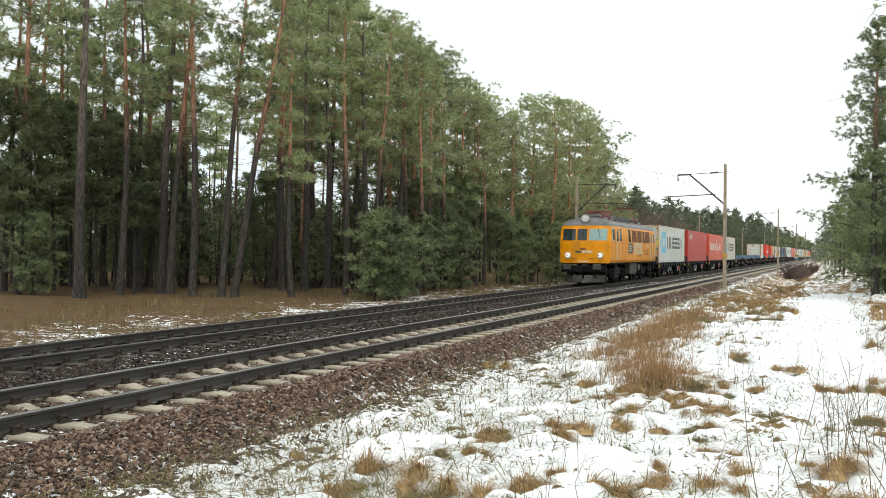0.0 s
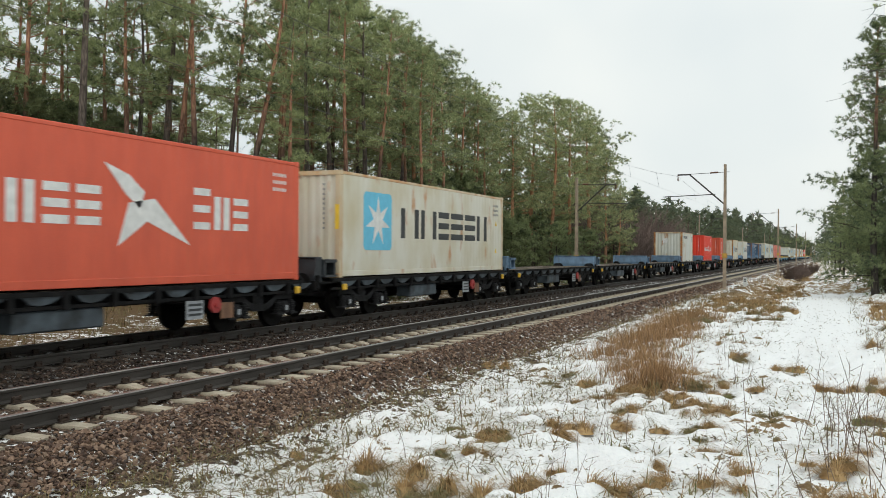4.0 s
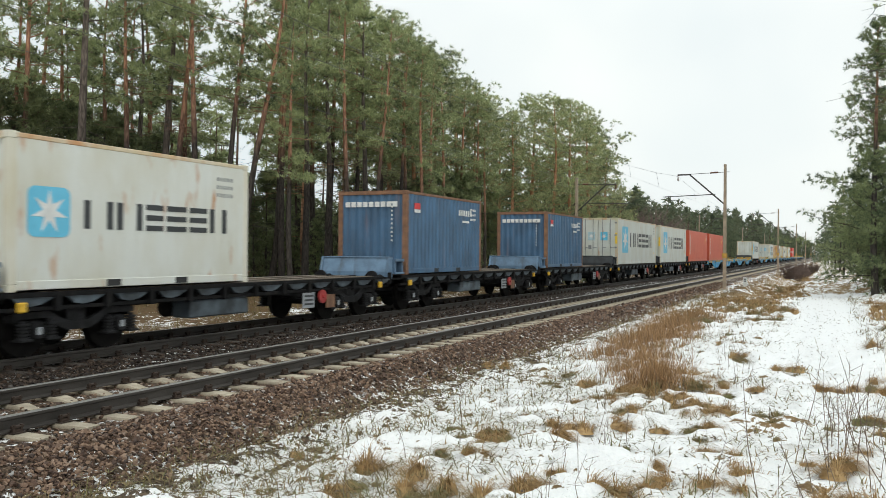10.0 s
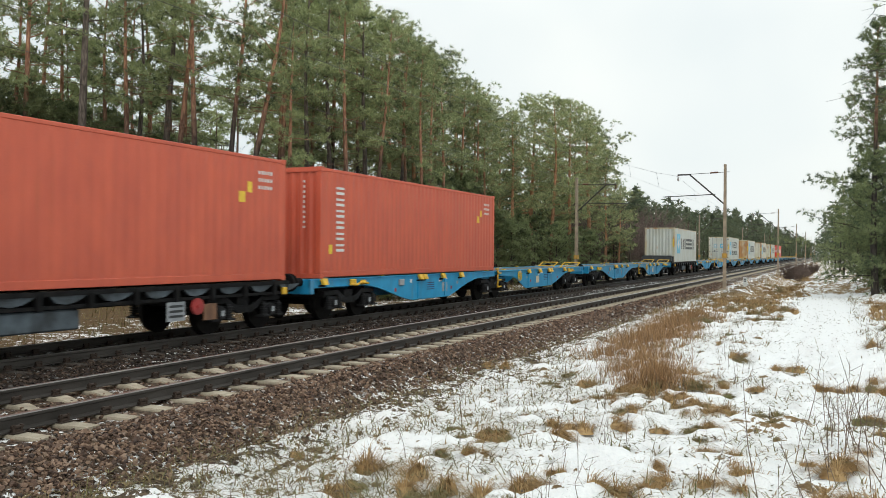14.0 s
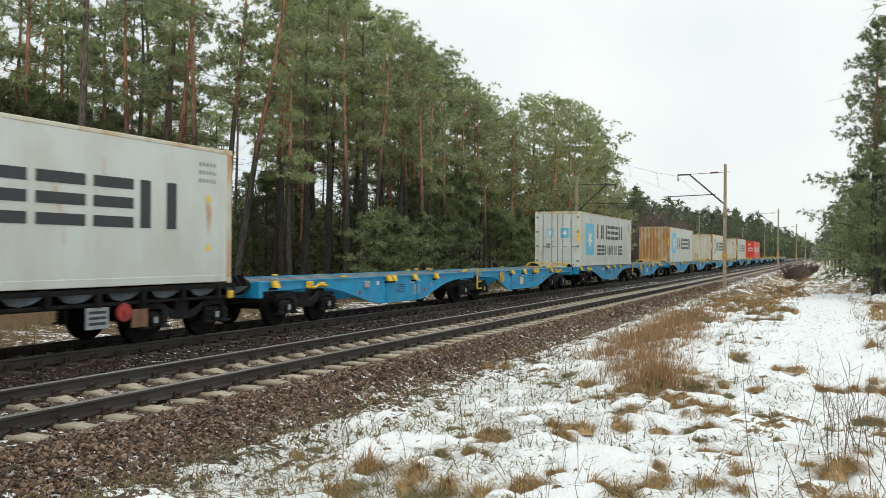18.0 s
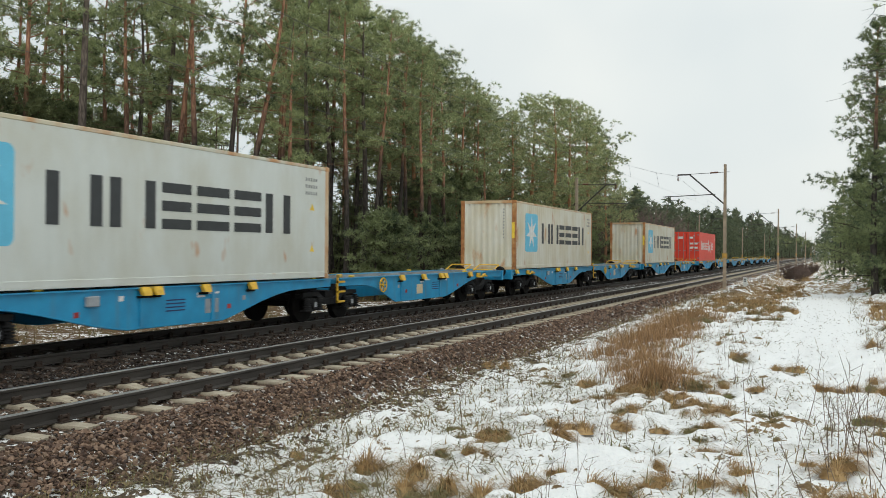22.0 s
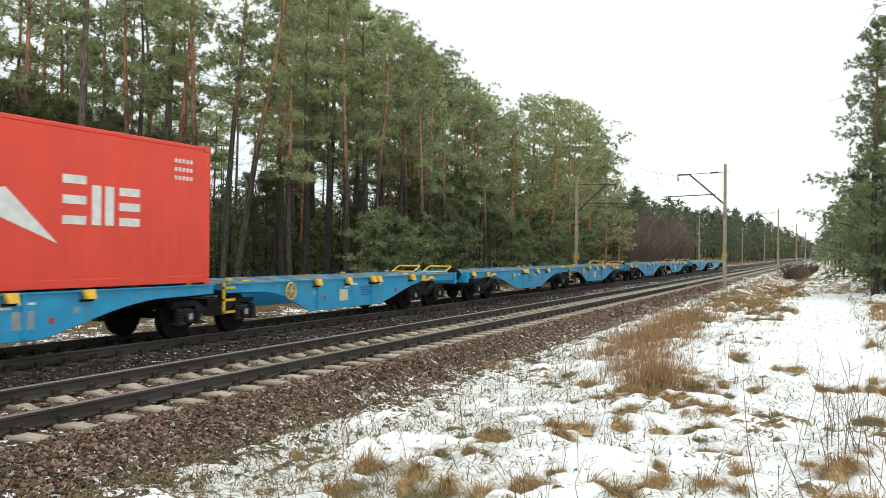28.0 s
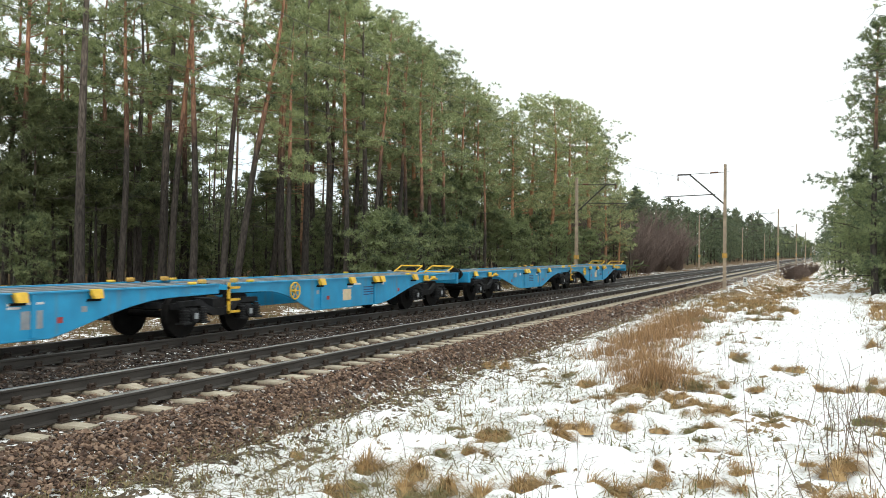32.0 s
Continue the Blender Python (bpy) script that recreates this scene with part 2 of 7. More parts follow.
def part(name, bm, material, parent=None, label="", smooth=False, at=None):
    """Links a bmesh (or a shared mesh) as one mesh object under a thing or under a part."""
    me = mesh_of(name, bm, material, smooth) if isinstance(bm, bmesh.types.BMesh) else bm
    ob = new(name, me)
    if parent:
        ob.parent = parent
    if at is not None:
        ob.matrix_basis = at
    if label:
        tagged(ob, label)
    return ob


def box_part(name, dims, material, parent, label="", bevel=0.0):
    bm = bmesh.new()
    bx(bm, *dims, bevel=bevel)
    return part(name, bm, material, parent, label)


def raw_mesh(name, verts, faces, material, smooth=False):
    me = bpy.data.meshes.new(name)
    me.from_pydata([tuple(v) for v in verts], [], faces)
    me.update()
    for mt in (material if isinstance(material, (list, tuple)) else [material]):
        me.materials.append(mt)
    if smooth:
        me.polygons.foreach_set("use_smooth", [True] * len(me.polygons))
    return me


def prism(bm, pts, x0, x1):
    """An outline of (y, z) points, drawn out from x0 to x1."""
    va = [bm.verts.new((x0, y, z)) for y, z in pts]
    vb = [bm.verts.new((x1, y, z)) for y, z in pts]
    bm.faces.new(va)
    bm.faces.new(vb[::-1])
    for i in range(len(pts)):
        j = (i + 1) % len(pts)
        bm.faces.new((va[j], va[i], vb[i], vb[j]))
    bmesh.ops.recalc_face_normals(bm, faces=bm.faces[:])


def tube(bm, pts, r, n=6):
    """A bent round bar through the points."""
    for a, b in zip(pts[:-1], pts[1:]):
        cyl(bm, a, b, r, n=n)


# ---- the line ----
X_NEAR, X_FAR, Z_FAR = -8.62, -13.08, -0.065


def smooth(a, b, v):
    t = min(1.0, max(0.0, (v - a) / (b - a)))
    return t * t * (3 - 2 * t)


def ground_z(x, y):
    """Height of the ground sheet: ballast bed under the tracks, the snowy field with the path, the forest floor."""
    knots = ((-400, 0.6), (-120, 0.1), (-40, -0.30), (-24, -0.42), (-17.5, -0.62), (-16.2, -0.60), (-15.0, -0.30), (-14.4, -0.27), (-11.7, -0.27), (-10.2, -0.24), (-7.25, -0.215),
             (-6.95, -0.24), (-6.35, -0.56), (-5.6, -0.56), (-4.0, -0.40), (-2.0, -0.24), (0.0, -0.14), (1.6, -0.10), (3.0, 0.15), (8, 0.5), (60, 1.0), (400, 2.0))
    z = knots[-1][1]
    for (xa, za), (xb, zb) in zip(knots[:-1], knots[1:]):
        if x <= xb:
            z = za + (zb - za) * max(0.0, (x - xa) / (xb - xa))
            break
    far = smooth(26, 75, y)
    z += 0.75 * smooth(53, 66, y) * smooth(-2.8, -1.4, x) * (1 - smooth(2.5, 5.0, x))
    z += far * (-0.55 * smooth(-5.6, -2.6, x) * (1 - smooth(1.2, 3.2, x)) + 0.28 * smooth(-6.9, -6.2, x) * (1 - smooth(-5.4, -4.2, x)))
    return z


def axis(stops):
    """Grid lines that run from stop to stop with the given steps."""
    out = [stops[0][0]]
    for (a, s), (b, _) in zip(stops[:-1], stops[1:]):
        n = max(1, round((b - a) / s))
        out += [a + (b - a) * (i + 1) / n for i in range(n)]
    return out


def make_ground():
    xs = axis([(-900, 100), (-200, 20), (-60, 4), (-32, 1.0), (-17.6, 0.25), (-14.2, 0.4), (-7.3, 0.10), (-6.2, 0.075), (1.6, 0.2), (4, 0.8), (12, 5), (60, 30), (210, 100), (900, 1)])
    ys = axis([(-300, 60), (-30, 5), (-4, 0.8), (3.5, 0.075), (16, 0.16), (30, 0.4), (60, 1.2), (130, 6), (300, 40), (1500, 1)])
    verts, faces = [], []
    for y in ys:
        for x in xs:
            z = ground_z(x, y)
            if -6.6 < x < 12 and -4 < y < 130:
                k = smooth(-6.6, -5.6, x)
                path = smooth(-1.4, -0.7, x) * (1 - smooth(0.5, 1.1, x)) * smooth(16, 24, y)
                z += k * (1 - 0.75 * path) * (0.12 * noise.noise(Vector((x * 0.8, y * 0.8, 0))) + 0.12 * noise.noise(Vector((x * 1.9, y * 1.9, 3))) + 0.11 * noise.noise(Vector((x * 4.6, y * 4.6, 5))))
                for xc in (-0.75, 0.45):
                    z -= 0.05 * path / 0.9 * math.exp(-((x - xc) / 0.22) ** 2)
            elif -60 < x < -15.2 and y < 160:
                z += smooth(-15.2, -17, x) * (0.18 * noise.noise(Vector((x * 0.3, y * 0.3, 0))) + 0.10 * noise.noise(Vector((x * 0.9, y * 0.9, 2))))
            verts.append((x, y, z))
    w = len(xs)
    for j in range(len(ys) - 1):
        for i in range(w - 1):
            faces.append((j * w + i, j * w + i + 1, (j + 1) * w + i + 1, (j + 1) * w + i))
    m = bpy.data.materials.new("snow_grass_and_ballast")
    m.use_nodes = True
    n, l = m.node_tree.nodes, m.node_tree.links
    b = n["Principled BSDF"]
    geo = n.new("ShaderNodeNewGeometry")
    sep = n.new("ShaderNodeSeparateXYZ")
    l.new(geo.outputs["Position"], sep.inputs[0])

    def noise_of(scale, detail=5, rough=0.6, stretch=(1, 1, 1)):
        mp = n.new("ShaderNodeMapping")
        mp.inputs["Scale"].default_value = stretch
        l.new(geo.outputs["Position"], mp.inputs[0])
        t = n.new("ShaderNodeTexNoise")
        t.inputs["Scale"].default_value, t.inputs["Detail"].default_value, t.inputs["Roughness"].default_value = scale, detail, rough
        l.new(mp.outputs[0], t.inputs["Vector"])
        return t.outputs[0]

    def ramp(src, stops):
        r = n.new("ShaderNodeValToRGB")
        e = r.color_ramp.elements
        e[0].position, e[0].color = stops[0][0], (*stops[0][1], 1)
        e[1].position, e[1].color = stops[1][0], (*stops[1][1], 1)
        for p, c in stops[2:]:
            q = e.new(p)
            q.color = (*c, 1)
        l.new(src, r.inputs[0])
        return r.outputs[0]

    def math_(op, a, c):
        q = n.new("ShaderNodeMath")
        q.operation = op
        for i, v in enumerate((a, c)):
            if isinstance(v, (int, float)):
                q.inputs[i].default_value = v
            else:
                l.new(v, q.inputs[i])
        return q.outputs[0]

    def step(src, a, c):
        q = n.new("ShaderNodeMapRange")
        q.interpolation_type = "SMOOTHSTEP"
        q.inputs[1].default_value, q.inputs[2].default_value = a, c
        l.new(src, q.inputs[0])
        return q.outputs[0]

    def mix(f, a, c):
        q = n.new("ShaderNodeMix")
        q.data_type = "RGBA"
        l.new(f, q.inputs[0])
        l.new(a, q.inputs[6])
        l.new(c, q.inputs[7])
        return q.outputs[2]

    dark = ramp(noise_of(20, 4), [(0.35, (0.030, 0.024, 0.018)), (0.55, (0.095, 0.070, 0.046)), (0.72, (0.17, 0.125, 0.075))])
    big, mid, fine = noise_of(0.55), noise_of(3.2, 7, 0.68), noise_of(26, 4)
    snow = ramp(fine, [(0.3, (0.81, 0.82, 0.825)), (0.6, (0.885, 0.885, 0.88))])
    grass = ramp(mid, [(0.3, (0.16, 0.105, 0.05)), (0.55, (0.31, 0.21, 0.105)), (0.75, (0.20, 0.15, 0.07))])
    litter = ramp(mid, [(0.3, (0.045, 0.033, 0.018)), (0.5, (0.125, 0.074, 0.034)), (0.7, (0.070, 0.062, 0.026))])
    stone = ramp(noise_of(22, 3), [(0.35, (0.014, 0.010, 0.007)), (0.5, (0.082, 0.056, 0.038)), (0.68, (0.175, 0.122, 0.085))])
    x = sep.outputs[0]
    # the train's shade is painted into the far bed and the cess before it
    bed_shade = n.new("ShaderNodeMapRange")
    bed_shade.inputs[1].default_value, bed_shade.inputs[2].default_value, bed_shade.inputs[3].default_value = -10.6, -9.7, 0.30
    l.new(x, bed_shade.inputs[0])
    dim = n.new("ShaderNodeVectorMath")
    dim.operation = "SCALE"
    l.new(stone, dim.inputs[0])
    l.new(bed_shade.outputs[0], dim.inputs["Scale"])
    stone = dim.outputs[0]
    y = sep.outputs[1]
    # how much snow lies: broken by clumps, thick on the path, thin near the ballast
    lie = math_("ADD", math_("MULTIPLY", big, 0.45), math_("MULTIPLY", mid, 0.65))
    onpath = math_("MULTIPLY", step(x, -1.6, -0.9), math_("SUBTRACT", 1.0, step(x, 0.7, 1.5)))
    onpath = math_("MULTIPLY", onpath, math_("SUBTRACT", step(y, 13, 20), step(y, 50, 54)))
    lie = math_("ADD", lie, math_("MULTIPLY", onpath, 0.25))
    dip = math_("MULTIPLY", step(y, 30, 48), math_("MULTIPLY", step(x, -6.0, -5.0), math_("SUBTRACT", 1.0, step(x, -2.4, -1.4))))
    lie = math_("SUBTRACT", lie, math_("MULTIPLY", dip, 0.13))
    lie = math_("SUBTRACT", lie, math_("MULTIPLY", math_("SUBTRACT", 1.0, step(x, -6.3, -4.6)), 0.05))
    thin = math_("SUBTRACT", 1.0, step(x, -6.2, -3.4))
    lie = math_("ADD", lie, math_("MULTIPLY", thin, math_("SUBTRACT", math_("MULTIPLY", noise_of(11, 6, 0.72), 0.55), 0.31)))
    beyond = math_("MULTIPLY", step(y, 50, 56), math_("MULTIPLY", step(x, -2.4, -1.2), 0.11))
    lie = math_("SUBTRACT", lie, beyond)
    lie = math_("ADD", lie, math_("MULTIPLY", math_("SUBTRACT", noise_of(14, 5, 0.7), 0.5), 0.16))
    snowmask = step(lie, 0.440, 0.456)
    soil = mix(step(x, -5.9, -4.2), dark, grass)
    field = mix(snowmask, soil, snow)
    # forest side: litter, with snow only by the line
    edge = math_("ADD", math_("MULTIPLY", step(x, -24.5, -18.0), 0.165), math_("ADD", lie, math_("MULTIPLY", math_("SUBTRACT", noise_of(5, 5, 0.7), 0.5), 0.35)))
    fmask = step(edge, 0.675, 0.705)
    wood = mix(fmask, litter, snow)
    wob = math_("MULTIPLY", math_("SUBTRACT", mid, 0.5), 1.1)
    xw = math_("ADD", x, wob)
    isfield = step(xw, -6.62, -6.48)
    iswood = math_("SUBTRACT", 1.0, step(xw, -15.7, -15.5))
    scatter = step(math_("ADD", math_("MULTIPLY", noise_of(5.5, 5, 0.7), 0.7), math_("MULTIPLY", big, 0.3)), 0.560, 0.585)
    bed = mix(math_("MULTIPLY", scatter, 0.9), stone, snow)
    col = mix(isfield, bed, field)
    col = mix(iswood, col, wood)
    l.new(col, b.inputs["Base Color"])
    b.inputs["Roughness"].default_value = 0.9
    b.inputs["Specular IOR Level"].default_value = 0.2
    bp = n.new("ShaderNodeBump")
    bp.inputs["Strength"].default_value, bp.inputs["Distance"].default_value = 0.9, 0.08
    l.new(math_("ADD", mid, math_("MULTIPLY", fine, 0.4)), bp.inputs["Height"])
    l.new(bp.outputs[0], b.inputs["Normal"])
    ob = new("ground", raw_mesh("ground", verts, faces, m, smooth=True))
    tagged(ob, "patchy snow over dead grass, forest litter and brown track ballast", "ground", kind="structure")
    return ob


make_ground()

# rail outline: foot, web and head, half width and height below the running surface
RAIL = [(0.072, -0.172), (0.072, -0.160), (0.012, -0.140), (0.010, -0.052), (0.035, -0.040), (0.036, -0.010), (0.028, 0.0)]


def rail_mesh(name, y0, y1, top):
    pts = RAIL + [(-a, z) for a, z in RAIL[::-1]]
    bm = bmesh.new()
    a = [bm.verts.new((x, y0, z)) for x, z in pts]
    c = [bm.verts.new((x, y1, z)) for x, z in pts]
    bm.faces.new(a[::-1])
    bm.faces.new(c)
    for i in range(len(pts)):
        j = (i + 1) % len(pts)
        f = bm.faces.new((a[i], a[j], c[j], c[i]))
        if i in (5, 6, 7):
            f.material_index = 1
    bmesh.ops.recalc_face_normals(bm, faces=bm.faces[:])
    return mesh_of(name, bm, [M_RAIL, top])


def sleeper_mesh(name, material):
    bm = bmesh.new()
    sec = [(-1.30, 0.13, 0.085), (-0.95, 0.14, 0.085), (-0.55, 0.14, 0.085), (-0.35, 0.115, 0.045), (0.35, 0.115, 0.045), (0.55, 0.14, 0.085), (0.95, 0.14, 0.085), (1.30, 0.13, 0.085)]
    rings = []
    for x, w, h in sec:
        zt = -0.178 - 0.085 + h
        rings.append([bm.verts.new(p) for p in ((x, -w, -0.40), (x, w, -0.40), (x, w * 0.78, zt - 0.02), (x, w * 0.70, zt), (x, -w * 0.70, zt), (x, -w * 0.78, zt - 0.02))])
    for a, c in zip(rings[:-1], rings[1:]):
        for i in range(6):
            bm.faces.new((a[i], a[(i + 1) % 6], c[(i + 1) % 6], c[i]))
    bm.faces.new(rings[0][::-1])
    bm.faces.new(rings[-1])
    bmesh.ops.recalc_face_normals(bm, faces=bm.faces[:])
    return mesh_of(name, bm, material)


def clip_mesh():
    bm = bmesh.new()
    bx(bm, -0.15, 0.15, -0.08, 0.08, -0.176, -0.166)
    for s in (-1, 1):
        bx(bm, s * 0.085 - 0.03, s * 0.085 + 0.03, -0.055, 0.055, -0.166, -0.135)
        cyl(bm, (s * 0.105, -0.045, -0.17), (s * 0.105, -0.045, -0.085), 0.018, n=6)
        cyl(bm, (s * 0.105, 0.045, -0.17), (s * 0.105, 0.045, -0.085), 0.018, n=6)
        cyl(bm, (s * 0.10, -0.07, -0.11), (s * 0.10, 0.07, -0.11), 0.02, n=6)
    return mesh_of("rail_fastening", bm, M_CLIP)


def make_track(name, xc, z, y_first, sleeper_mat, top, label):
    tr = tagged(new(name), label, "railway track", kind="structure")
    tr.matrix_basis = pose(xc, 0, z)
    for s in (-1, 1):
        o = part("rail", rail_mesh("rail", -30, 700, top), None, tr, "steel rail with a bright running surface" if top is M_RAILTOP else "dull rusty steel rail")
        o.location.x = s * 0.7525
    me, ck = sleeper_mesh("sleeper", sleeper_mat), clip_mesh()
    co = [v.co.copy() for v in me.vertices]
    fa = [tuple(f.vertices) for f in me.polygons]
    rest_v, rest_f = [], []
    rng = random.Random(4)
    for i in range(-14, 1100):
        y = y_first + 0.6 * i
        if -6 <= i < 190:
            o = part("sleeper", me, None, tr, at=pose(rng.uniform(-0.015, 0.015), y, rng.uniform(-0.008, 0.004), 0, 0, rng.uniform(-0.5, 0.5)))
            if i < 75:
                for s in (-1, 1):
                    part("rail_fastening", ck, None, o, at=pose(s * 0.7525, 0, 0.004))
        else:
            k = len(rest_v)
            rest_v += [(c.x, c.y + y, c.z) for c in co]
            rest_f += [tuple(q + k for q in f) for f in fa]
    tagged(part("sleepers", raw_mesh("sleepers", rest_v, rest_f, sleeper_mat), None, tr), kind="stuff")
    return tr


make_track("track_near", X_NEAR, 0.0, 6.25, M_CONCRETE, M_RAILTOP, "railway track with pale concrete sleepers on brown ballast")
make_track("track_far", X_FAR, Z_FAR, 6.05, M_SLEEPDARK, M_RAILTOP2, "railway track with dark dirty sleepers sunk in ballast")


def make_stones():
    """Loose ballast stones: a few stone shapes strewn over the bed, thick where one stands close."""
    rng = np.random.RandomState(7)
    shapes = []
    for k in range(6):
        bm = bmesh.new()
        bmesh.ops.create_icosphere(bm, subdivisions=1, radius=1.0)
        r = random.Random(k)
        dl = [v for v in bm.verts if r.random() < 0.35]
        for v in bm.verts:
            v.co = Vector((v.co.x * r.uniform(0.6, 1.15), v.co.y * r.uniform(0.6, 1.15), v.co.z * r.uniform(0.45, 0.8)))
        bmesh.ops.dissolve_verts(bm, verts=dl[:4])
        bmesh.ops.triangulate(bm, faces=bm.faces[:])
        bm.verts.index_update()
        shapes.append((np.array([v.co[:] for v in bm.verts]), np.array([[v.index for v in f.verts] for f in bm.faces])))
        bm.free()
    V, F, base = [], [], 0
    # strips: x range, y range, stones, size
    strips = ((-7.35, -6.25, 2.0, 11, 11000, 0.029), (-7.35, -6.25, 11, 28, 9000, 0.033), (-7.35, -6.30, 28, 62, 4600, 0.050), (-9.9, -7.35, 2, 12, 1500, 0.030), (-9.9, -7.35, 12, 30, 1600, 0.034),
              (-12.2, -9.9, 4, 18, 4600, 0.034), (-12.2, -9.9, 18, 36, 3400, 0.038), (-15.6, -13.9, 6, 24, 1300, 0.038), (-14.0, -12.2, 5, 26, 900, 0.034), (-6.6, -5.7, 2, 22, 900, 0.026))
    for x0, x1, y0, y1, cnt, size in strips:
        for _ in range(cnt):
            x, y = rng.uniform(x0, x1), rng.uniform(y0, y1)
            s = size * rng.uniform(0.6, 1.5)
            v, f = shapes[rng.randint(6)]
            q = Euler((rng.uniform(-0.7, 0.7), rng.uniform(-0.7, 0.7), rng.uniform(0, 6.28))).to_matrix()
            z = ground_z(x, y) + s * rng.uniform(-0.1, 0.45)
            V.append((v * s) @ np.array(q).T + (x, y, z))
            F.append(f + base)
            base += len(v)
    m = bpy.data.materials.new("brown_ballast_stones")
    m.use_nodes = True
    n, l = m.node_tree.nodes, m.node_tree.links
    g = n.new("ShaderNodeNewGeometry")
    r = n.new("ShaderNodeValToRGB")
    e = r.color_ramp.elements
    e[0].position, e[0].color = 0.0, (0.036, 0.022, 0.017, 1)
    e[1].position, e[1].color = 1.0, (0.20, 0.145, 0.11, 1)
    for p, c in ((0.4, (0.105, 0.062, 0.042)), (0.7, (0.195, 0.120, 0.078)), (0.94, (0.245, 0.168, 0.118)), (0.985, (0.42, 0.42, 0.41))):
        q = e.new(p)
        q.color = (*c, 1)
    l.new(g.outputs["Random Per Island"], r.inputs[0])
    t = n.new("ShaderNodeTexNoise")
    t.inputs["Scale"].default_value = 45
    l.new(g.outputs["Position"], t.inputs["Vector"])
    mm = n.new("ShaderNodeMix")
    mm.data_type, mm.blend_type = "RGBA", "OVERLAY"
    mm.inputs[0].default_value = 0.5
    l.new(r.outputs[0], mm.inputs[6])
    l.new(t.outputs[0], mm.inputs[7])
    # loose stones of the far bed carry the same painted shade
    sx = n.new("ShaderNodeSeparateXYZ")
    l.new(g.outputs["Position"], sx.inputs[0])
    bed_shade = n.new("ShaderNodeMapRange")
    bed_shade.inputs[1].default_value, bed_shade.inputs[2].default_value, bed_shade.inputs[3].default_value = -10.6, -9.7, 0.30
    l.new(sx.outputs[0], bed_shade.inputs[0])
    dim = n.new("ShaderNodeVectorMath")
    dim.operation = "SCALE"
    l.new(mm.outputs[2], dim.inputs[0])
    l.new(bed_shade.outputs[0], dim.inputs["Scale"])
    l.new(dim.outputs[0], n["Principled BSDF"].inputs["Base Color"])
    n["Principled BSDF"].inputs["Roughness"].default_value = 0.85
    ob = new("ballast_stones", raw_mesh("ballast_stones", np.concatenate(V).tolist(), [tuple(f) for f in np.concatenate(F).tolist()], m))
    tagged(ob, "coarse brown and grey broken ballast stones with specks of snow", "ballast", kind="stuff")


make_stones()

# ---- overhead line ----


def make_mast(x, y, side, height, label, arm=True, group="overhead line masts"):
    """A concrete mast of two battened legs; side: which way the arm reaches."""
    g = ground_z(x, y)
    mast = tagged(new("catenary_mast"), label, "mast", group)
    mast.matrix_basis = pose(x, y, g - 0.02)
    h = height - g
    bm = bmesh.new()
    for s in (-1, 1):
        v = bx(bm, -0.09, 0.09, s * 0.13 - 0.055, s * 0.13 + 0.055, 0, h)
        for q in v:
            if q.co.z > h / 2:
                q.co.y -= s * 0.05
                q.co.x *= 0.75
    for i in range(7):
        z = 0.6 + i * (h - 1.0) / 6
        bx(bm, -0.065, 0.065, -0.10, 0.10, z - 0.12, z + 0.12)
    part("post", bm, M_MASTCON, mast)
    bm = bmesh.new()
    bx(bm, -0.13, 0.13, -0.22, 0.22, 1.95, 2.22)
    part("band", bm, M_YELLOWBAND, mast, "faded yellow painted band")
    bm = bmesh.new()
    bx(bm, -0.3, 0.3, -0.35, 0.35, -0.3, 0.10, bevel=0.03)
    part("footing", bm, M_CONCRETE, mast)
    if arm:
        zt = h - 0.45
        bm = bmesh.new()
        tube(bm, [(0, 0, zt - 1.95), (side * 2.05, 0, zt - 0.1), (side * 2.75, 0, zt - 0.1)], 0.045)
        part("bracket_arm", bm, M_STEELDARK, mast, "dark steel cantilever arm")
        bm = bmesh.new()
        cyl(bm, (side * -0.25, 0, zt), (side * 2.1, 0, zt - 0.08), 0.016, n=6)
        part("tie_rod", bm, M_STEELDARK, mast)
        bm = bmesh.new()
        cyl(bm, (side * 0.4, 0, zt - 0.01), (side * 0.85, 0, zt - 0.03), 0.05, n=8)
        part("insulator", bm, M_INSUL, mast, "brown glazed insulator")
        bm = bmesh.new()
        cyl(bm, (side * 0.55, 0, zt - 1.32), (side * 3.6, 0, zt - 1.42), 0.028, n=6)
        tube(bm, [(side * 3.3, 0, zt - 1.42), (side * 3.3, 0, zt - 1.62), (side * 2.5, 0, zt - 1.70)], 0.018)
        part("registration_arm", bm, M_STEELDARK, mast)
        bm = bmesh.new()
        for k in range(5):
            cyl(bm, (side * (2.72), 0, zt - 0.14 - k * 0.07), (side * 2.72, 0, zt - 0.18 - k * 0.07), 0.055, n=8)
        part("hanging_insulator", bm, M_INSUL, mast)
    return mast


NEARMASTS = [-1.0, 52.8, 106.5, 160.0, 214.0, 268.0, 322.0]
for i, y in enumerate(NEARMASTS):
    make_mast(-5.85, y, -1, 7.1, "tall twin-leg concrete mast with dark cantilever arm beside track")
for y in (0.0, 57.5, 117.0, 176.0, 235.0, 294.0):
    make_mast(-16.2, y, 1, 7.0, "twin-leg concrete mast at the forest side of the track")


def make_wire(name, pts, r, label):
    bm = bmesh.new()
    tube(bm, pts, r, n=4)
    return tagged(part(name, bm, M_WIRE), label, "wire", "overhead wires")


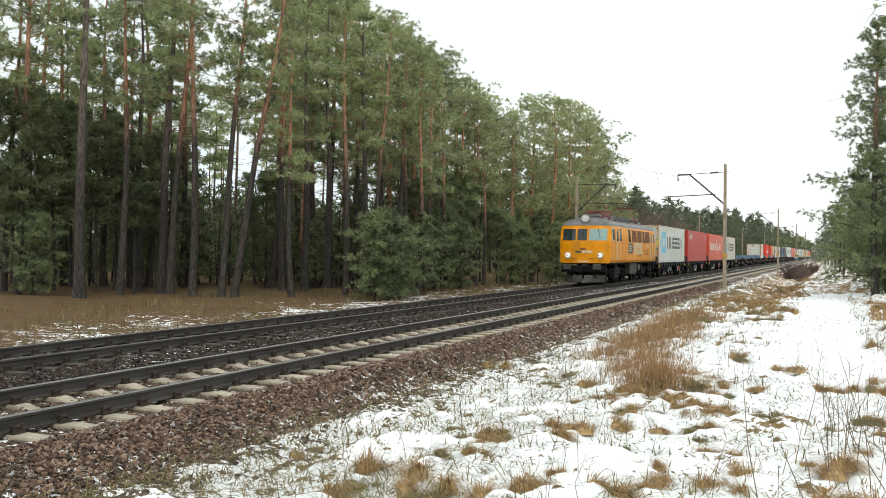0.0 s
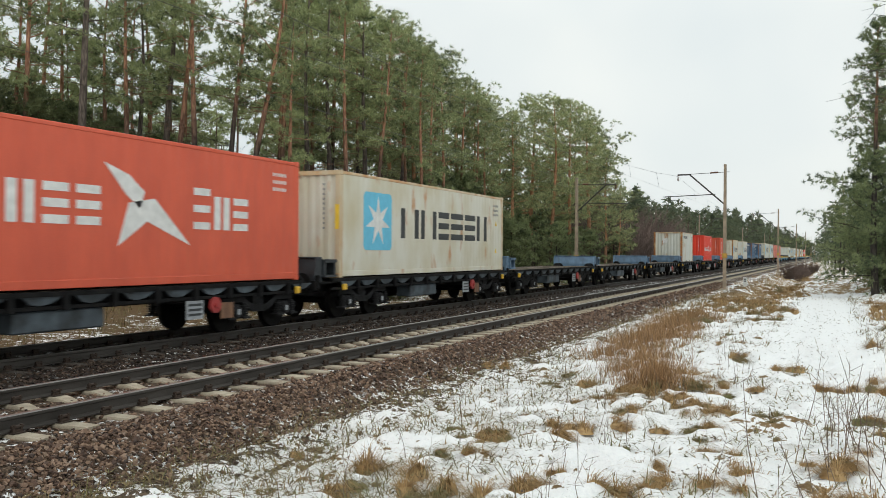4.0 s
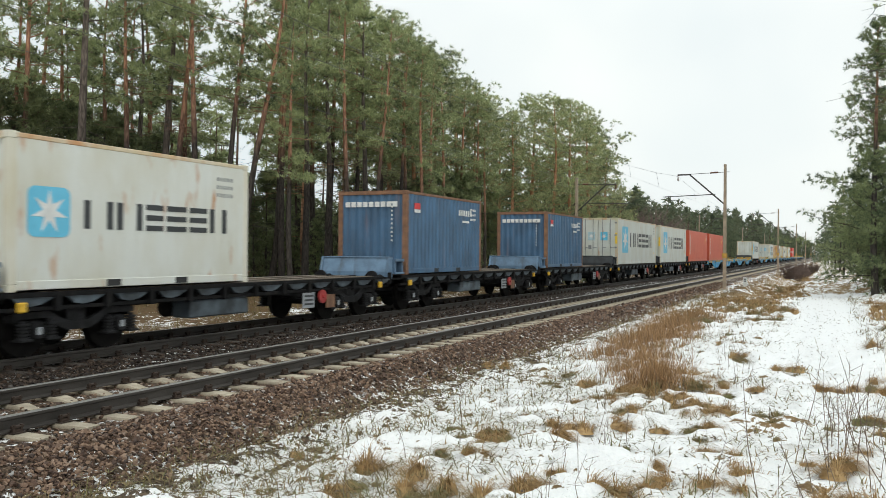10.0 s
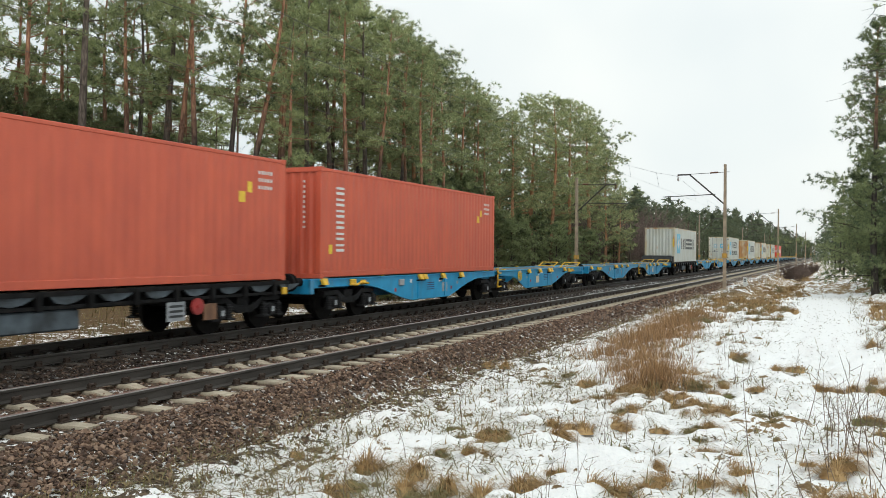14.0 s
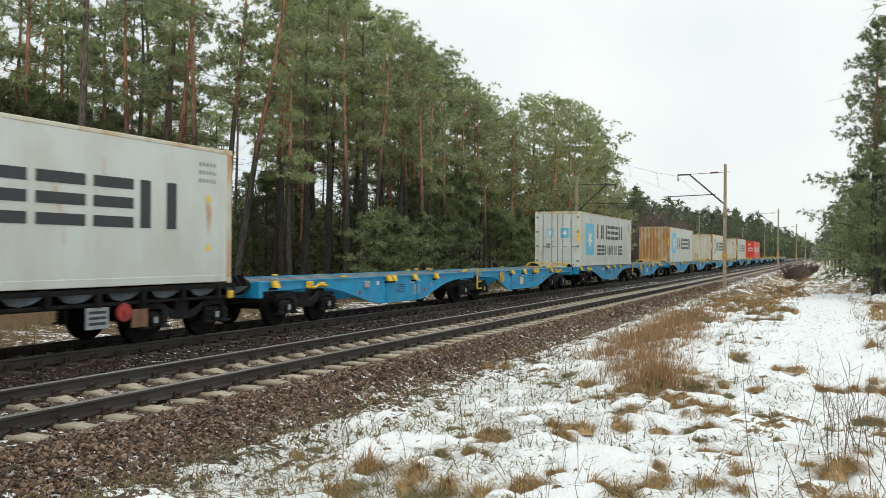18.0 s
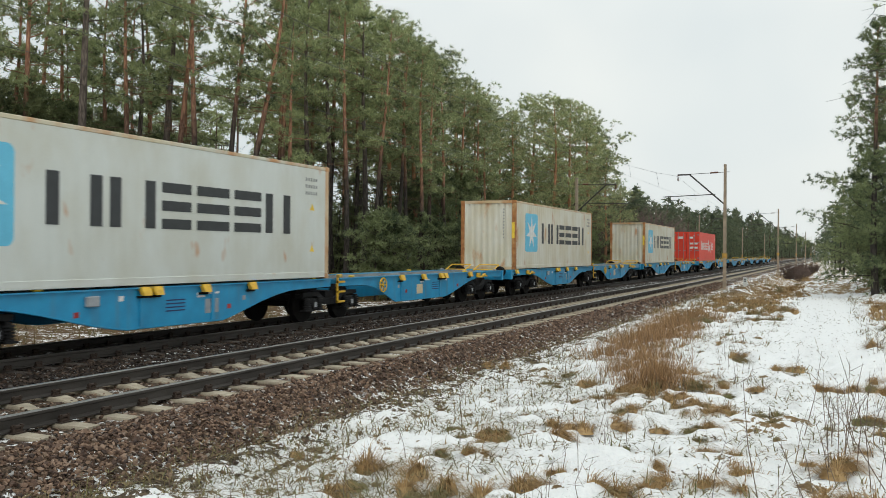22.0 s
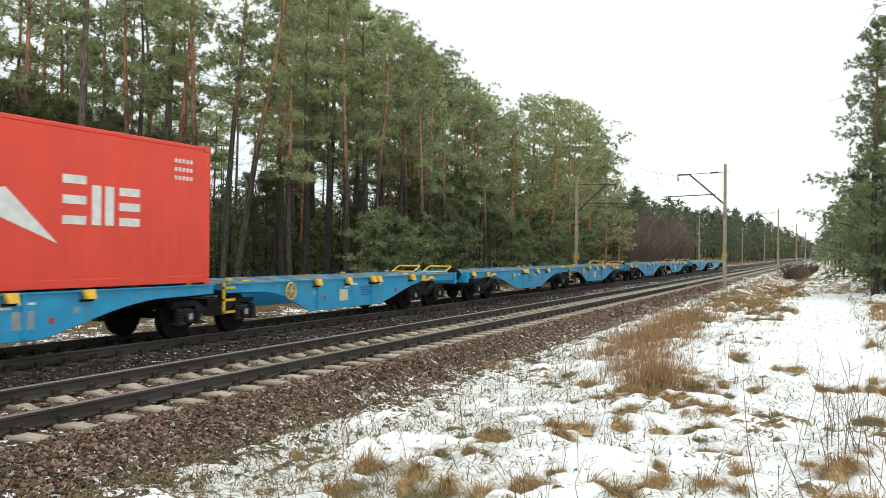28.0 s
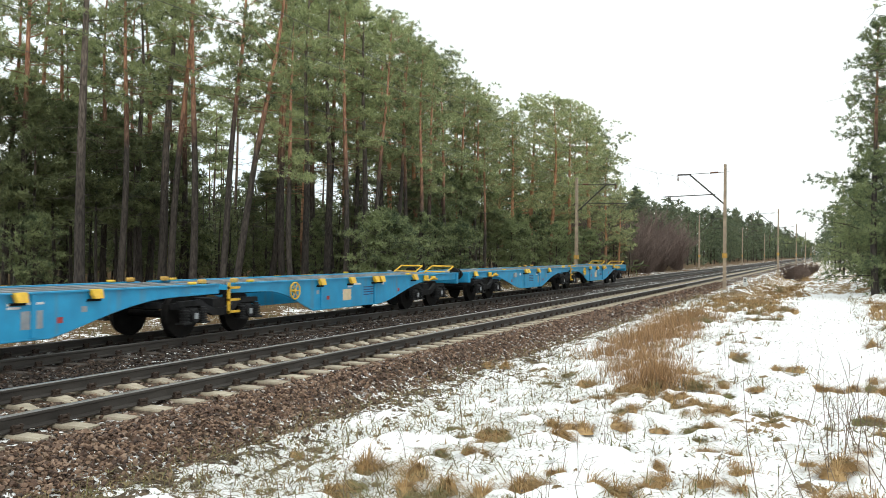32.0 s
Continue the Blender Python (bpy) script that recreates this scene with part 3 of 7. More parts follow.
for nm, x, ylist in (("near", X_NEAR, NEARMASTS), ("far", X_FAR, [0.0, 57.5, 117.0, 176.0, 235.0, 294.0])):
    contact, carrier = [], []
    bm_d = bmesh.new()
    for a, b in zip(ylist[:-1], ylist[1:]):
        for k in range(8):
            t = k / 8
            y = a + (b - a) * t
            zc = 6.45 - 0.85 * 4 * t * (1 - t)
            carrier.append((x, y, zc))
            contact.append((x + (0.2 if (ylist.index(a) % 2) ^ (t > 0.5) else -0.2) * abs(1 - 2 * t), y, 5.3))
            if k:
                cyl(bm_d, (x, y, zc), (contact[-1][0], y, 5.3), 0.006, n=4)
    make_wire("contact_wire", contact, 0.005, "thin dark contact wire over the track")
    make_wire("carrier_wire", carrier, 0.0065, "sagging dark carrier wire over the track")
    tagged(part("wire_droppers", bm_d, M_WIRE), "thin vertical dropper wires hanging between overhead wires", "wire", kind="stuff")

# small white marker post by the mast
bm = bmesh.new()
bx(bm, -0.12, 0.12, -0.08, 0.08, 0, 0.62, bevel=0.02)
mp_ = part("marker_post", bm, M_WHITEPAINT)
mp_.matrix_basis = pose(-5.2, 58.5, ground_z(-5.2, 58.5) - 0.03)
tagged(mp_, "short white-painted concrete marker post in snow", "marker post")
bm = bmesh.new()
for k in range(2):
    bx(bm, -0.07, 0.07, -0.085, -0.081, 0.34 + k * 0.13, 0.42 + k * 0.13)
part("marking", bm, M_MARKDARK, mp_)

# ---- the train ----


def run(t):
    """How far the train has come after t seconds: it slows down."""
    s = t / 16
    return 365.56598 * s ** 1 - 77.35756 * s ** 2 + 77.78407 * s ** 3 - 77.07084 * s ** 4 + 38.03444 * s ** 5 - 9.87677 * s ** 6 + 1.21235 * s ** 7


CONVOY = []
DECK = 1.115


def couple(ob, u, z=0.0):
    """Puts a thing on the far track at u metres along the train, to be moved with it."""
    ob.matrix_basis = pose(X_FAR, u, Z_FAR + z)
    CONVOY.append((ob, u, Z_FAR + z))
    return ob


def wheel_mesh(r):
    bm = bmesh.new()
    for s in (-1, 1):
        x = s * 0.72
        cyl(bm, (x - 0.065, 0, 0), (x + 0.065, 0, 0), r, n=24)
        cyl(bm, (x - s * 0.065 - 0.012, 0, 0), (x - s * 0.065 + 0.012, 0, 0), r + 0.03, n=24)
        cyl(bm, (x + s * 0.065, 0, 0), (x + s * 0.10, 0, 0), r * 0.35, r * 0.28, n=12)
    cyl(bm, (-0.7, 0, 0), (0.7, 0, 0), 0.08, n=10)
    return mesh_of("wheelset", bm, M_WHEEL)


ME_WHEEL = wheel_mesh(0.46)
ME_LOCOWHEEL = wheel_mesh(0.625)


def bogie_meshes():
    out = {}
    bm = bmesh.new()
    for s in (-1, 1):
        x0, x1 = sorted((s * 0.95, s * 1.05))
        prism(bm, [(-1.30, 0.66), (-1.30, 0.76), (-0.62, 0.78), (-0.42, 0.66), (-0.2, 0.58), (0.2, 0.58), (0.42, 0.66), (0.62, 0.78), (1.30, 0.76), (1.30, 0.66), (0.66, 0.66), (0.42, 0.50), (0.22, 0.42), (-0.22, 0.42), (-0.42, 0.50), (-0.66, 0.66)], x0, x1)
    bx(bm, -1.0, 1.0, -0.2, 0.2, 0.5, 0.78)
    for y in (-1.22, 1.22):
        bx(bm, -1.0, 1.0, y - 0.05, y + 0.05, 0.6, 0.72)
    out["bogie_frame"] = mesh_of("bogie_frame", bm, M_BOGIE)
    bm = bmesh.new()
    bx(bm, 0.89, 1.11, -0.13, 0.13, 0.30, 0.62, bevel=0.03)
    cyl(bm, (1.10, 0, 0.46), (1.16, 0, 0.46), 0.13, n=10)
    out["axle_box"] = mesh_of("axle_box", bm, M_BOGIE)
    bm = bmesh.new()
    for k in range(5):
        cyl(bm, (1.09, 0, 0.34 + k * 0.055), (1.09, 0, 0.372 + k * 0.055), 0.105, n=10)
    cyl(bm, (1.09, 0, 0.33), (1.09, 0, 0.64), 0.06, n=8)
    bx(bm, 0.96, 1.20, -0.12, 0.12, 0.30, 0.335)
    out["spring"] = mesh_of("spring", bm, M_BOGIE)
    bm = bmesh.new()
    bx(bm, 1.162, 1.166, -0.05, 0.05, 0.40, 0.52)
    out["label"] = mesh_of("axle_box_label", bm, M_GREYPLATE)
    return out


BOGIE = bogie_meshes()


def add_bogie(thing, y, wb=1.8):
    b = part("bogie", BOGIE["bogie_frame"], None, thing, "grimy black cast bogie", at=pose(0, y, 0))
    for s in (-1, 1):
        part("wheelset", ME_WHEEL, None, b, at=pose(0, s * wb / 2, 0.46))
        for turn in (0, 180):
            ab = part("axle_box", BOGIE["axle_box"], None, b, at=pose(0, s * wb / 2, 0, 0, 0, turn))
            part("label_plate", BOGIE["label"], None, ab)
            for q in (-0.27, 0.27):
                part("spring", BOGIE["spring"], None, b, at=pose(0, s * wb / 2 + q, 0, 0, 0, turn))
    return b


def buffer_mesh():
    bm = bmesh.new()
    cyl(bm, (0, 0, 0), (0, -0.34, 0), 0.11, 0.09, n=12)
    cyl(bm, (0, -0.34, 0), (0, -0.52, 0), 0.07, n=12)
    cyl(bm, (0, -0.52, 0), (0, -0.57, 0), 0.23, 0.22, n=16)
    return mesh_of("buffer", bm, M_BLACKFRAME)


ME_BUFFER = buffer_mesh()


def hook_mesh():
    bm = bmesh.new()
    bx(bm, -0.05, 0.05, -0.32, 0, -0.07, 0.07)
    tube(bm, [(0, -0.25, 0), (0, -0.36, -0.15), (0, -0.30, -0.42), (0, -0.18, -0.36)], 0.025)
    return mesh_of("coupling", bm, M_BLACKFRAME)


ME_HOOK = hook_mesh()


def ends(thing, y0, y1, z=1.03, inset=0.0):
    for y, turn in ((y0, 0), (y1, 180)):
        for x in (-0.875, 0.875):
            part("buffer", ME_BUFFER, None, thing, at=pose(x, y, z, 0, 0, turn))
        part("coupling", ME_HOOK, None, thing, at=pose(0, y, z, 0, 0, turn))


def black_wagon(bulk, label, ribbed=False):
    """Short container flat: open truss side sills, end bulkhead, boxes and plates under the frame. y = 0 where a container's front stands."""
    w = tagged(new("container_wagon"), label, "wagon", "black container wagons")
    bm = bmesh.new()
    for x in (-0.45, 0.45):
        bx(bm, x - 0.09, x + 0.09, -1.0, 12.3, 0.72, 1.08)
    for y in (-1.0, 2.2, 4.6, 7.4, 9.6, 12.3):
        bx(bm, -1.15, 1.15, y - 0.08, y + 0.08, 0.82, 1.06)
    part("centre_frame", bm, M_BLACKFRAME, w)
    for s in (-1, 1):
        bm = bmesh.new()
        bx(bm, s * 1.19 - 0.05, s * 1.19 + 0.05, -0.35, 12.35, 1.02, 1.10)
        bx(bm, s * 1.16 - 0.04, s * 1.16 + 0.04, -0.35, 12.35, 0.80, 0.86)
        part("side_sill", bm, M_BLACKFRAME, w)
        for k in range(12):
            y = 0.15 + k * 1.08
            bm = bmesh.new()
            x0, x1 = sorted((s * 1.13, s * 1.20))
            prism(bm, [(y - 0.05, 1.018), (y + 0.10, 0.90), (y + 0.30, 0.868), (y + 0.50, 0.90), (y + 0.78, 1.018)], x0, x1)
            part("side_flap", bm, M_GREYFRAME, w, "dusty grey-blue folded side flap")
        for k in range(11):
            y = 0.95 + k * 1.08
            box_part("side_bracket", (s * 1.22 - 0.05, s * 1.22 + 0.05, y - 0.05, y + 0.05, 0.78, 1.06), M_BLACKFRAME, w)
    for x in (-0.8, 0, 0.8):
        box_part("deck_board", (x - 0.16, x + 0.16, 0.1, 12.2, 1.082, 1.104), M_WOODDECK, w, "pale worn deck boards")
    bm = bmesh.new()
    prism(bm, [(-1.02, 1.02), (-1.02, 1.22), (-0.92, 1.62), (-0.72, 1.62), (-0.72, 1.02)], -1.22, 1.12)
    eb = part("end_bulkhead", bm, bulk, w, "sloping end bulkhead")
    for x in (-1.16, -0.42, 0.34, 1.06) if ribbed else (-1.18, 1.08):
        bm = bmesh.new()
        prism(bm, [(-1.05, 1.10), (-1.05, 1.24), (-0.95, 1.64), (-0.70, 1.64), (-0.70, 1.10)], x - 0.035, x + 0.035)
        part("bulkhead_rib", bm, bulk, eb)
    box_part("bulkhead_rail", (-1.22, 1.12, -0.95, -0.70, 1.622, 1.665), bulk, eb, bevel=0.01)
    bm = bmesh.new()
    bx(bm, 0.86, 1.22, -0.70, -0.12, 1.14, 1.20)
    bx(bm, 0.86, 1.22, -0.70, -0.12, 1.52, 1.60)
    bx(bm, 0.88, 1.18, -0.68, -0.60, 1.2, 1.52)
    bx(bm, 0.88, 1.18, -0.22, -0.14, 1.2, 1.52)
    bx(bm, 0.85, 0.95, -0.66, -0.16, 1.2, 1.52)
    part("end_box", bm, bulk, w)
    box_part("end_platform", (-1.2, 1.2, -1.02, -0.1, 0.98, 1.018), M_BLACKFRAME, w)
    for y in (-0.95, 12.3):
        box_part("headstock", (-1.2, 1.2, y - 0.06, y + 0.06, 0.85, 1.2 if y < 0 else 1.1), M_BLACKFRAME, w, bevel=0.02)
    bm = bmesh.new()
    bx(bm, 0.65, 1.15, 4.3, 6.2, 0.42, 0.78, bevel=0.03)
    part("tool_box", bm, M_GREYFRAME, w, "grey equipment box under the frame")
    box_part("data_plate", (1.20, 1.225, 8.25, 8.75, 0.40, 0.78), M_GREYPLATE, w, "pale grey data plate")
    bm = bmesh.new()
    cyl(bm, (1.19, 9.12, 0.66), (1.25, 9.12, 0.66), 0.17, n=16)
    cyl(bm, (1.25, 9.12, 0.66), (1.29, 9.12, 0.66), 0.05, n=10)
    part("handbrake_wheel", bm, M_RED, w, "dull red handbrake wheel")
    box_part("rusty_plate", (1.20, 1.225, 9.32, 9.72, 0.36, 0.70), M_RUSTDARK, w, "brown slatted plate")
    bm = bmesh.new()
    for k in range(3):
        bx(bm, 1.2255, 1.2285, 8.30, 8.70, 0.47 + k * 0.1, 0.52 + k * 0.1)
    part("plate_marking", bm, M_MARKDARK, w)
    bm = bmesh.new()
    cyl(bm, (-0.2, 5.0, 0.55), (-0.2, 7.0, 0.55), 0.2, n=12)
    part("brake_cylinder", bm, M_BLACKFRAME, w)
    for y in (0.25, 12.15):
        box_part("lashing_handle", (1.18, 1.27, y - 0.08, y + 0.08, 0.78, 0.95), M_YELLOW, w, "small yellow handle", bevel=0.02)
    add_bogie(w, 1.55)
    add_bogie(w, 10.9)
    ends(w, -1.0, 12.35)
    return w


def fish_belly(y0, y1, deep, inner, top=1.075, edge=0.89):
    """Side sill outline that drops in a deep belly between the bogies; inner: where the belly ends towards the joint."""
    L = y1 - y0
    s0, s1 = y0 + 0.20 * L, y0 + 0.452 * L
    e0, e1 = y0 + inner * L, y1 - 0.10 * L
    pts = [(y0, top), (y0, edge)]
    for k in range(11):
        t = k / 10
        pts.append((s0 + (s1 - s0) * t, edge - (edge - deep) * smooth(0, 1.12, t) / smooth(0, 1.12, 1)))
    for k in range(11):
        t = k / 10
        pts.append((e0 + (e1 - e0) * t, deep + (edge - deep) * math.sin(t * math.pi / 2) ** 1.15))
    pts += [(y1, edge + 0.02), (y1, top)]
    return pts, s1, e0


def blue_unit(w, y0, y1, front):
    """One half of the articulated wagon, between y0 and y1; front: which end carries the coupling."""
    pts, b0, b1 = fish_belly(y0, y1, 0.33, 0.665) if front else fish_belly(-y1, -y0, 0.33, 0.735)
    if not front:
        pts, b0, b1 = [(-y, z) for y, z in pts], -b1, -b0
    for s in (-1, 1):
        bm = bmesh.new()
        x0, x1 = sorted((s * 1.14, s * 1.17))
        prism(bm, pts, x0, x1)
        sill = part("side_sill", bm, M_WAGONBLUE, w, "bright blue fish-belly side sill")
        bm = bmesh.new()
        bx(bm, s * 1.13 - 0.09, s * 1.13 + 0.09, y0, y1, 1.078, 1.105)
        part("top_flange", bm, M_WAGONBLUE, sill)
        bm = bmesh.new()
        low = [p for p in pts if p[1] < 1.0]
        for (ya, za), (yb, zb) in zip(low[:-1], low[1:]):
            cyl(bm, (s * 1.155, ya, za), (s * 1.155, yb, zb), 0.022, n=6)
        part("bottom_flange", bm, M_WAGONBLUE, sill)
        for y in (b0 + 0.35, b1 - 0.35):
            box_part("stiffener", (s * 1.18 - 0.02, s * 1.18 + 0.02, y - 0.05, y + 0.05, 0.36, 1.07), M_WAGONBLUE, sill)
    for x in (-0.55, 0.0, 0.55):
        box_part("deck_beam", (x - 0.07, x + 0.07, y0 + 0.1, y1 - 0.1, 1.06, 1.10), M_DECKGREY, w)
    bm = bmesh.new()
    n = 7
    for k in range(n):
        y = y0 + 0.15 + (y1 - y0 - 0.3) * k / (n - 1)
        bx(bm, -1.1, 1.1, y - 0.06, y + 0.06, 0.95, 1.058)
    part("cross_beams", bm, M_WAGONBLUE, w)
    bm = bmesh.new()
    bx(bm, -0.35, 0.35, y0 + 0.1, y1 - 0.1, 0.8, 1.05)
    part("spine", bm, M_BLACKFRAME, w)
    L = y1 - y0
    f = (lambda q: y0 + q * L) if front else (lambda q: y1 - q * L)
    for s in (-1, 1):
        for y in (0.15, 5.74, 6.06, 7.45, 9.0) if front else (16.3, 17.8, 19.12, 19.46, 21.6):
            bm = bmesh.new()
            v = bx(bm, s * 1.215 - 0.045, s * 1.215 + 0.045, y - 0.125, y + 0.125, 0.95, 1.112)
            for p in v:
                if p.co.z < 1.0:
                    p.co.x += s * 0.07
                    p.co.y = y + (p.co.y - y) * 0.8
            part("lashing_bracket", bm, M_YELLOW, w, "yellow folding container bracket")
            box_part("bracket_hinge", (s * 1.16, s * 1.205, y - 0.15, y + 0.15, 0.90, 0.945), M_BLACKFRAME, w)
    if front:
        box_part("brake_box", (1.172, 1.235, 4.36, 4.66, 0.80, 0.985), M_GREYPLATE, w, "dull grey brake changeover box", bevel=0.015)
    bm = bmesh.new()
    for k in range(4):
        bx(bm, 1.1705, 1.1745, f(0.53), f(0.53) + 0.55, 0.60 + k * 0.07, 0.625 + k * 0.07)
    part("data_marking", bm, M_MARKNAVY, w)
    bm = bmesh.new()
    bx(bm, 1.1705, 1.1745, f(0.62), f(0.62) + 0.42, 0.50, 0.80)
    part("data_plate", bm, M_GREYPLATE if front else M_LOCOCREAM, w)
    bm = bmesh.new()
    bx(bm, 1.1705, 1.1745, f(0.60), f(0.60) + 0.7, 0.90, 0.94)
    bx(bm, 1.1705, 1.1745, f(0.60), f(0.60) + 0.25, 0.84, 0.88)
    part("sill_marking", bm, M_MARKWHITE, w)
    for q, zz, m in ((0.36, 0.62, M_RED), (0.44, 0.86, M_MARKWHITE), (0.68, 0.56, M_RED), (0.72, 0.72, M_GREYPLATE)):
        box_part("small_plate", (1.1705, 1.1745, f(q) - 0.06, f(q) + 0.06, zz, zz + 0.10), m, w)
    # spigots on the deck
    for q in (0.06, 0.30, 0.94):
        for s in (-1, 1):
            box_part("spigot", (s * 1.12 - 0.06, s * 1.12 + 0.06, f(q) - 0.08, f(q) + 0.08, 1.105, 1.16), M_YELLOW if q > 0.2 else M_DECKGREY, w, bevel=0.015)


def blue_wagon():
    """Articulated pair of blue flats on three bogies."""
    w = tagged(new("articulated_wagon"), "bright blue articulated container flat wagon with yellow fittings", "wagon", "blue articulated wagons")
    blue_unit(w, -0.42, 12.38, True)
    blue_unit(w, 12.78, 25.05, False)
    for y in (1.75, 12.6, 22.9):
        add_bogie(w, y)
    for y in (-0.42, 25.05):
        s = -1 if y < 0 else 1
        box_part("headstock", (-1.22, 1.22, min(y, y - s * 0.16), max(y, y - s * 0.16), 0.72, 1.1), M_WAGONBLUE, w, bevel=0.02)
    box_part("joint_casting", (-0.4, 0.4, 12.2, 12.95, 0.7, 1.0), M_BLACKFRAME, w, bevel=0.04)
    # yellow ladder at the joint, wheel of the hand brake, end rails
    bm = bmesh.new()
    bx(bm, 1.17, 1.21, 12.66, 12.72, 0.45, 1.12)
    for z in (0.46, 0.72, 0.98):
        bx(bm, 1.17, 1.21, 12.66, 13.05, z, z + 0.05)
    part("step_ladder", bm, M_YELLOW, w, "yellow step ladder at the joint")
    bm = bmesh.new()
    for k in range(16):
        a, c = k / 16 * math.tau, (k + 1) / 16 * math.tau
        cyl(bm, (1.25, 15.1 + 0.2 * math.cos(a), 0.85 + 0.2 * math.sin(a)), (1.25, 15.1 + 0.2 * math.cos(c), 0.85 + 0.2 * math.sin(c)), 0.02, n=6)
    for a in (0, 1.05, 2.1):
        cyl(bm, (1.25, 15.1 - 0.2 * math.cos(a), 0.85 - 0.2 * math.sin(a)), (1.25, 15.1 + 0.2 * math.cos(a), 0.85 + 0.2 * math.sin(a)), 0.014, n=6)
    cyl(bm, (1.15, 15.1, 0.85), (1.27, 15.1, 0.85), 0.04, n=8)
    part("handbrake_wheel", bm, M_YELLOW, w, "yellow spoked handbrake wheel")
    for x in (-1.08, 0.12):
        bm = bmesh.new()
        z = 1.10
        tube(bm, [(x, 24.55, z), (x + 0.16, 24.85, z + 0.22), (x + 0.98, 24.85, z + 0.22), (x + 0.84, 24.55, z)], 0.026)
        cyl(bm, (x + 0.05, 24.60, z + 0.03), (x + 0.86, 24.60, z + 0.03), 0.022, n=6)
        part("hand_rail", bm, M_YELLOW, w, "yellow tubular hand rail")
    for y in (12.05, 13.1):
        for x in (-1.0, 1.0):
            box_part("spigot_post", (x - 0.06, x + 0.06, y - 0.09, y + 0.09, 1.105, 1.20), M_YELLOWBAND, w, "worn ochre container spigot", bevel=0.02)
    for y in (1.9, 22.7):
        bm = bmesh.new()
        bx(bm, 1.18, 1.25, y - 0.40, y - 0.12, 0.93, 1.06, bevel=0.02)
        bx(bm, 1.18, 1.25, y + 0.16, y + 0.42, 0.90, 1.03, bevel=0.02)
        tube(bm, [(1.24, y - 0.45, 0.93), (1.25, y - 0.1, 0.90), (1.25, y + 0.12, 0.97), (1.25, y + 0.5, 0.93)], 0.032)
        part("bogie_lever", bm, M_YELLOW, w, "yellow lever bracket above the bogie")
    ends(w, -0.42, 25.05, z=1.03)
    return w


# containers


def star_bm(cx, cz, r, x):
    bm = bmesh.new()
    pts = []
    for k in range(14):
        a = math.pi / 2 + k * math.pi / 7
        q = r if k % 2 == 0 else r * 0.37
        pts.append((cx + q * math.cos(a), cz + q * math.sin(a)))
    va = [bm.verts.new((x, y, z)) for y, z in pts]
    c = bm.verts.new((x, cx, cz))
    for i in range(14):
        bm.faces.new((c, va[i], va[(i + 1) % 14]))
    ex = bmesh.ops.extrude_face_region(bm, geom=bm.faces[:])
    for v in [g for g in ex["geom"] if isinstance(g, bmesh.types.BMVert)]:
        v.co.x += 0.004
    bmesh.ops.recalc_face_normals(bm, faces=bm.faces[:])
    return bm


def rounded_plate(y0, y1, z0, z1, x, r, d=0.004):
    bm = bmesh.new()
    pts = []
    for cy, cz, a0 in ((y1 - r, z1 - r, 0), (y0 + r, z1 - r, 90), (y0 + r, z0 + r, 180), (y1 - r, z0 + r, 270)):
        for k in range(5):
            a = radians(a0 + k * 22.5)
            pts.append((cy + r * math.cos(a), cz + r * math.sin(a)))
    prism(bm, pts, x, x + d)
    return bm


def corrugated(y0, y1, z0, z1, x, s, depth=0.036, pitch=0.278, axis_y=True):
    """A corrugated sheet; its outer face lies at x, s: the side it faces."""
    n = max(4, round((y1 - y0) / pitch))
    p = (y1 - y0) / n
    prof = []
    for k in range(n):
        b = y0 + k * p
        prof += [(b, 0), (b + 0.26 * p, 0), (b + 0.5 * p, -depth), (b + 0.76 * p, -depth)]
    prof.append((y1, 0))
    bm = bmesh.new()
    lo = [bm.verts.new((x + s * d, y, z0) if axis_y else (y, x + s * d, z0)) for y, d in prof]
    hi = [bm.verts.new((x + s * d, y, z1) if axis_y else (y, x + s * d, z1)) for y, d in prof]
    for i in range(len(prof) - 1):
        bm.faces.new((lo[i], lo[i + 1], hi[i + 1], hi[i]))
    ex = bmesh.ops.extrude_face_region(bm, geom=bm.faces[:])
    for v in [g for g in ex["geom"] if isinstance(g, bmesh.types.BMVert)]:
        if axis_y:
            v.co.x -= s * 0.004
        else:
            v.co.y -= s * 0.004
    bmesh.ops.recalc_face_normals(bm, faces=bm.faces[:])
    return bm


def letter_bars(c, y, z, w, h, x, ink, t, flat=False):
    """Plain bars in place of one big letter: two upright ones or three lying ones."""
    if flat:
        for q in (0.0, 0.5 * (h - t), h - t):
            box_part("lettering_bar", (x, x + 0.004, y, y + w, z + q, z + q + t), ink, c)
    else:
        t *= 1.35
        for q in (0.0, w - t):
            box_part("lettering_bar", (x, x + 0.004, y + q, y + q + t, z, z + h), ink, c)


def word_bars(c, y, z, h, x, ink, t, letters, scale=1.0):
    """A word as plain bars; letters: the width and the kind of each."""
    for w, flat in letters:
        letter_bars(c, y, z, w * scale, h, x, ink, t, flat)
        y += (w + 0.18) * scale


LONG_WORD = ((1.27, False), (1.20, False), (0.88, True), (1.08, True), (1.0, True), (1.02, False))
SHORT_WORD = ((0.95, True), (0.78, True), (1.0, False), (0.68, False), (1.0, False), (0.92, False), (0.88, True))


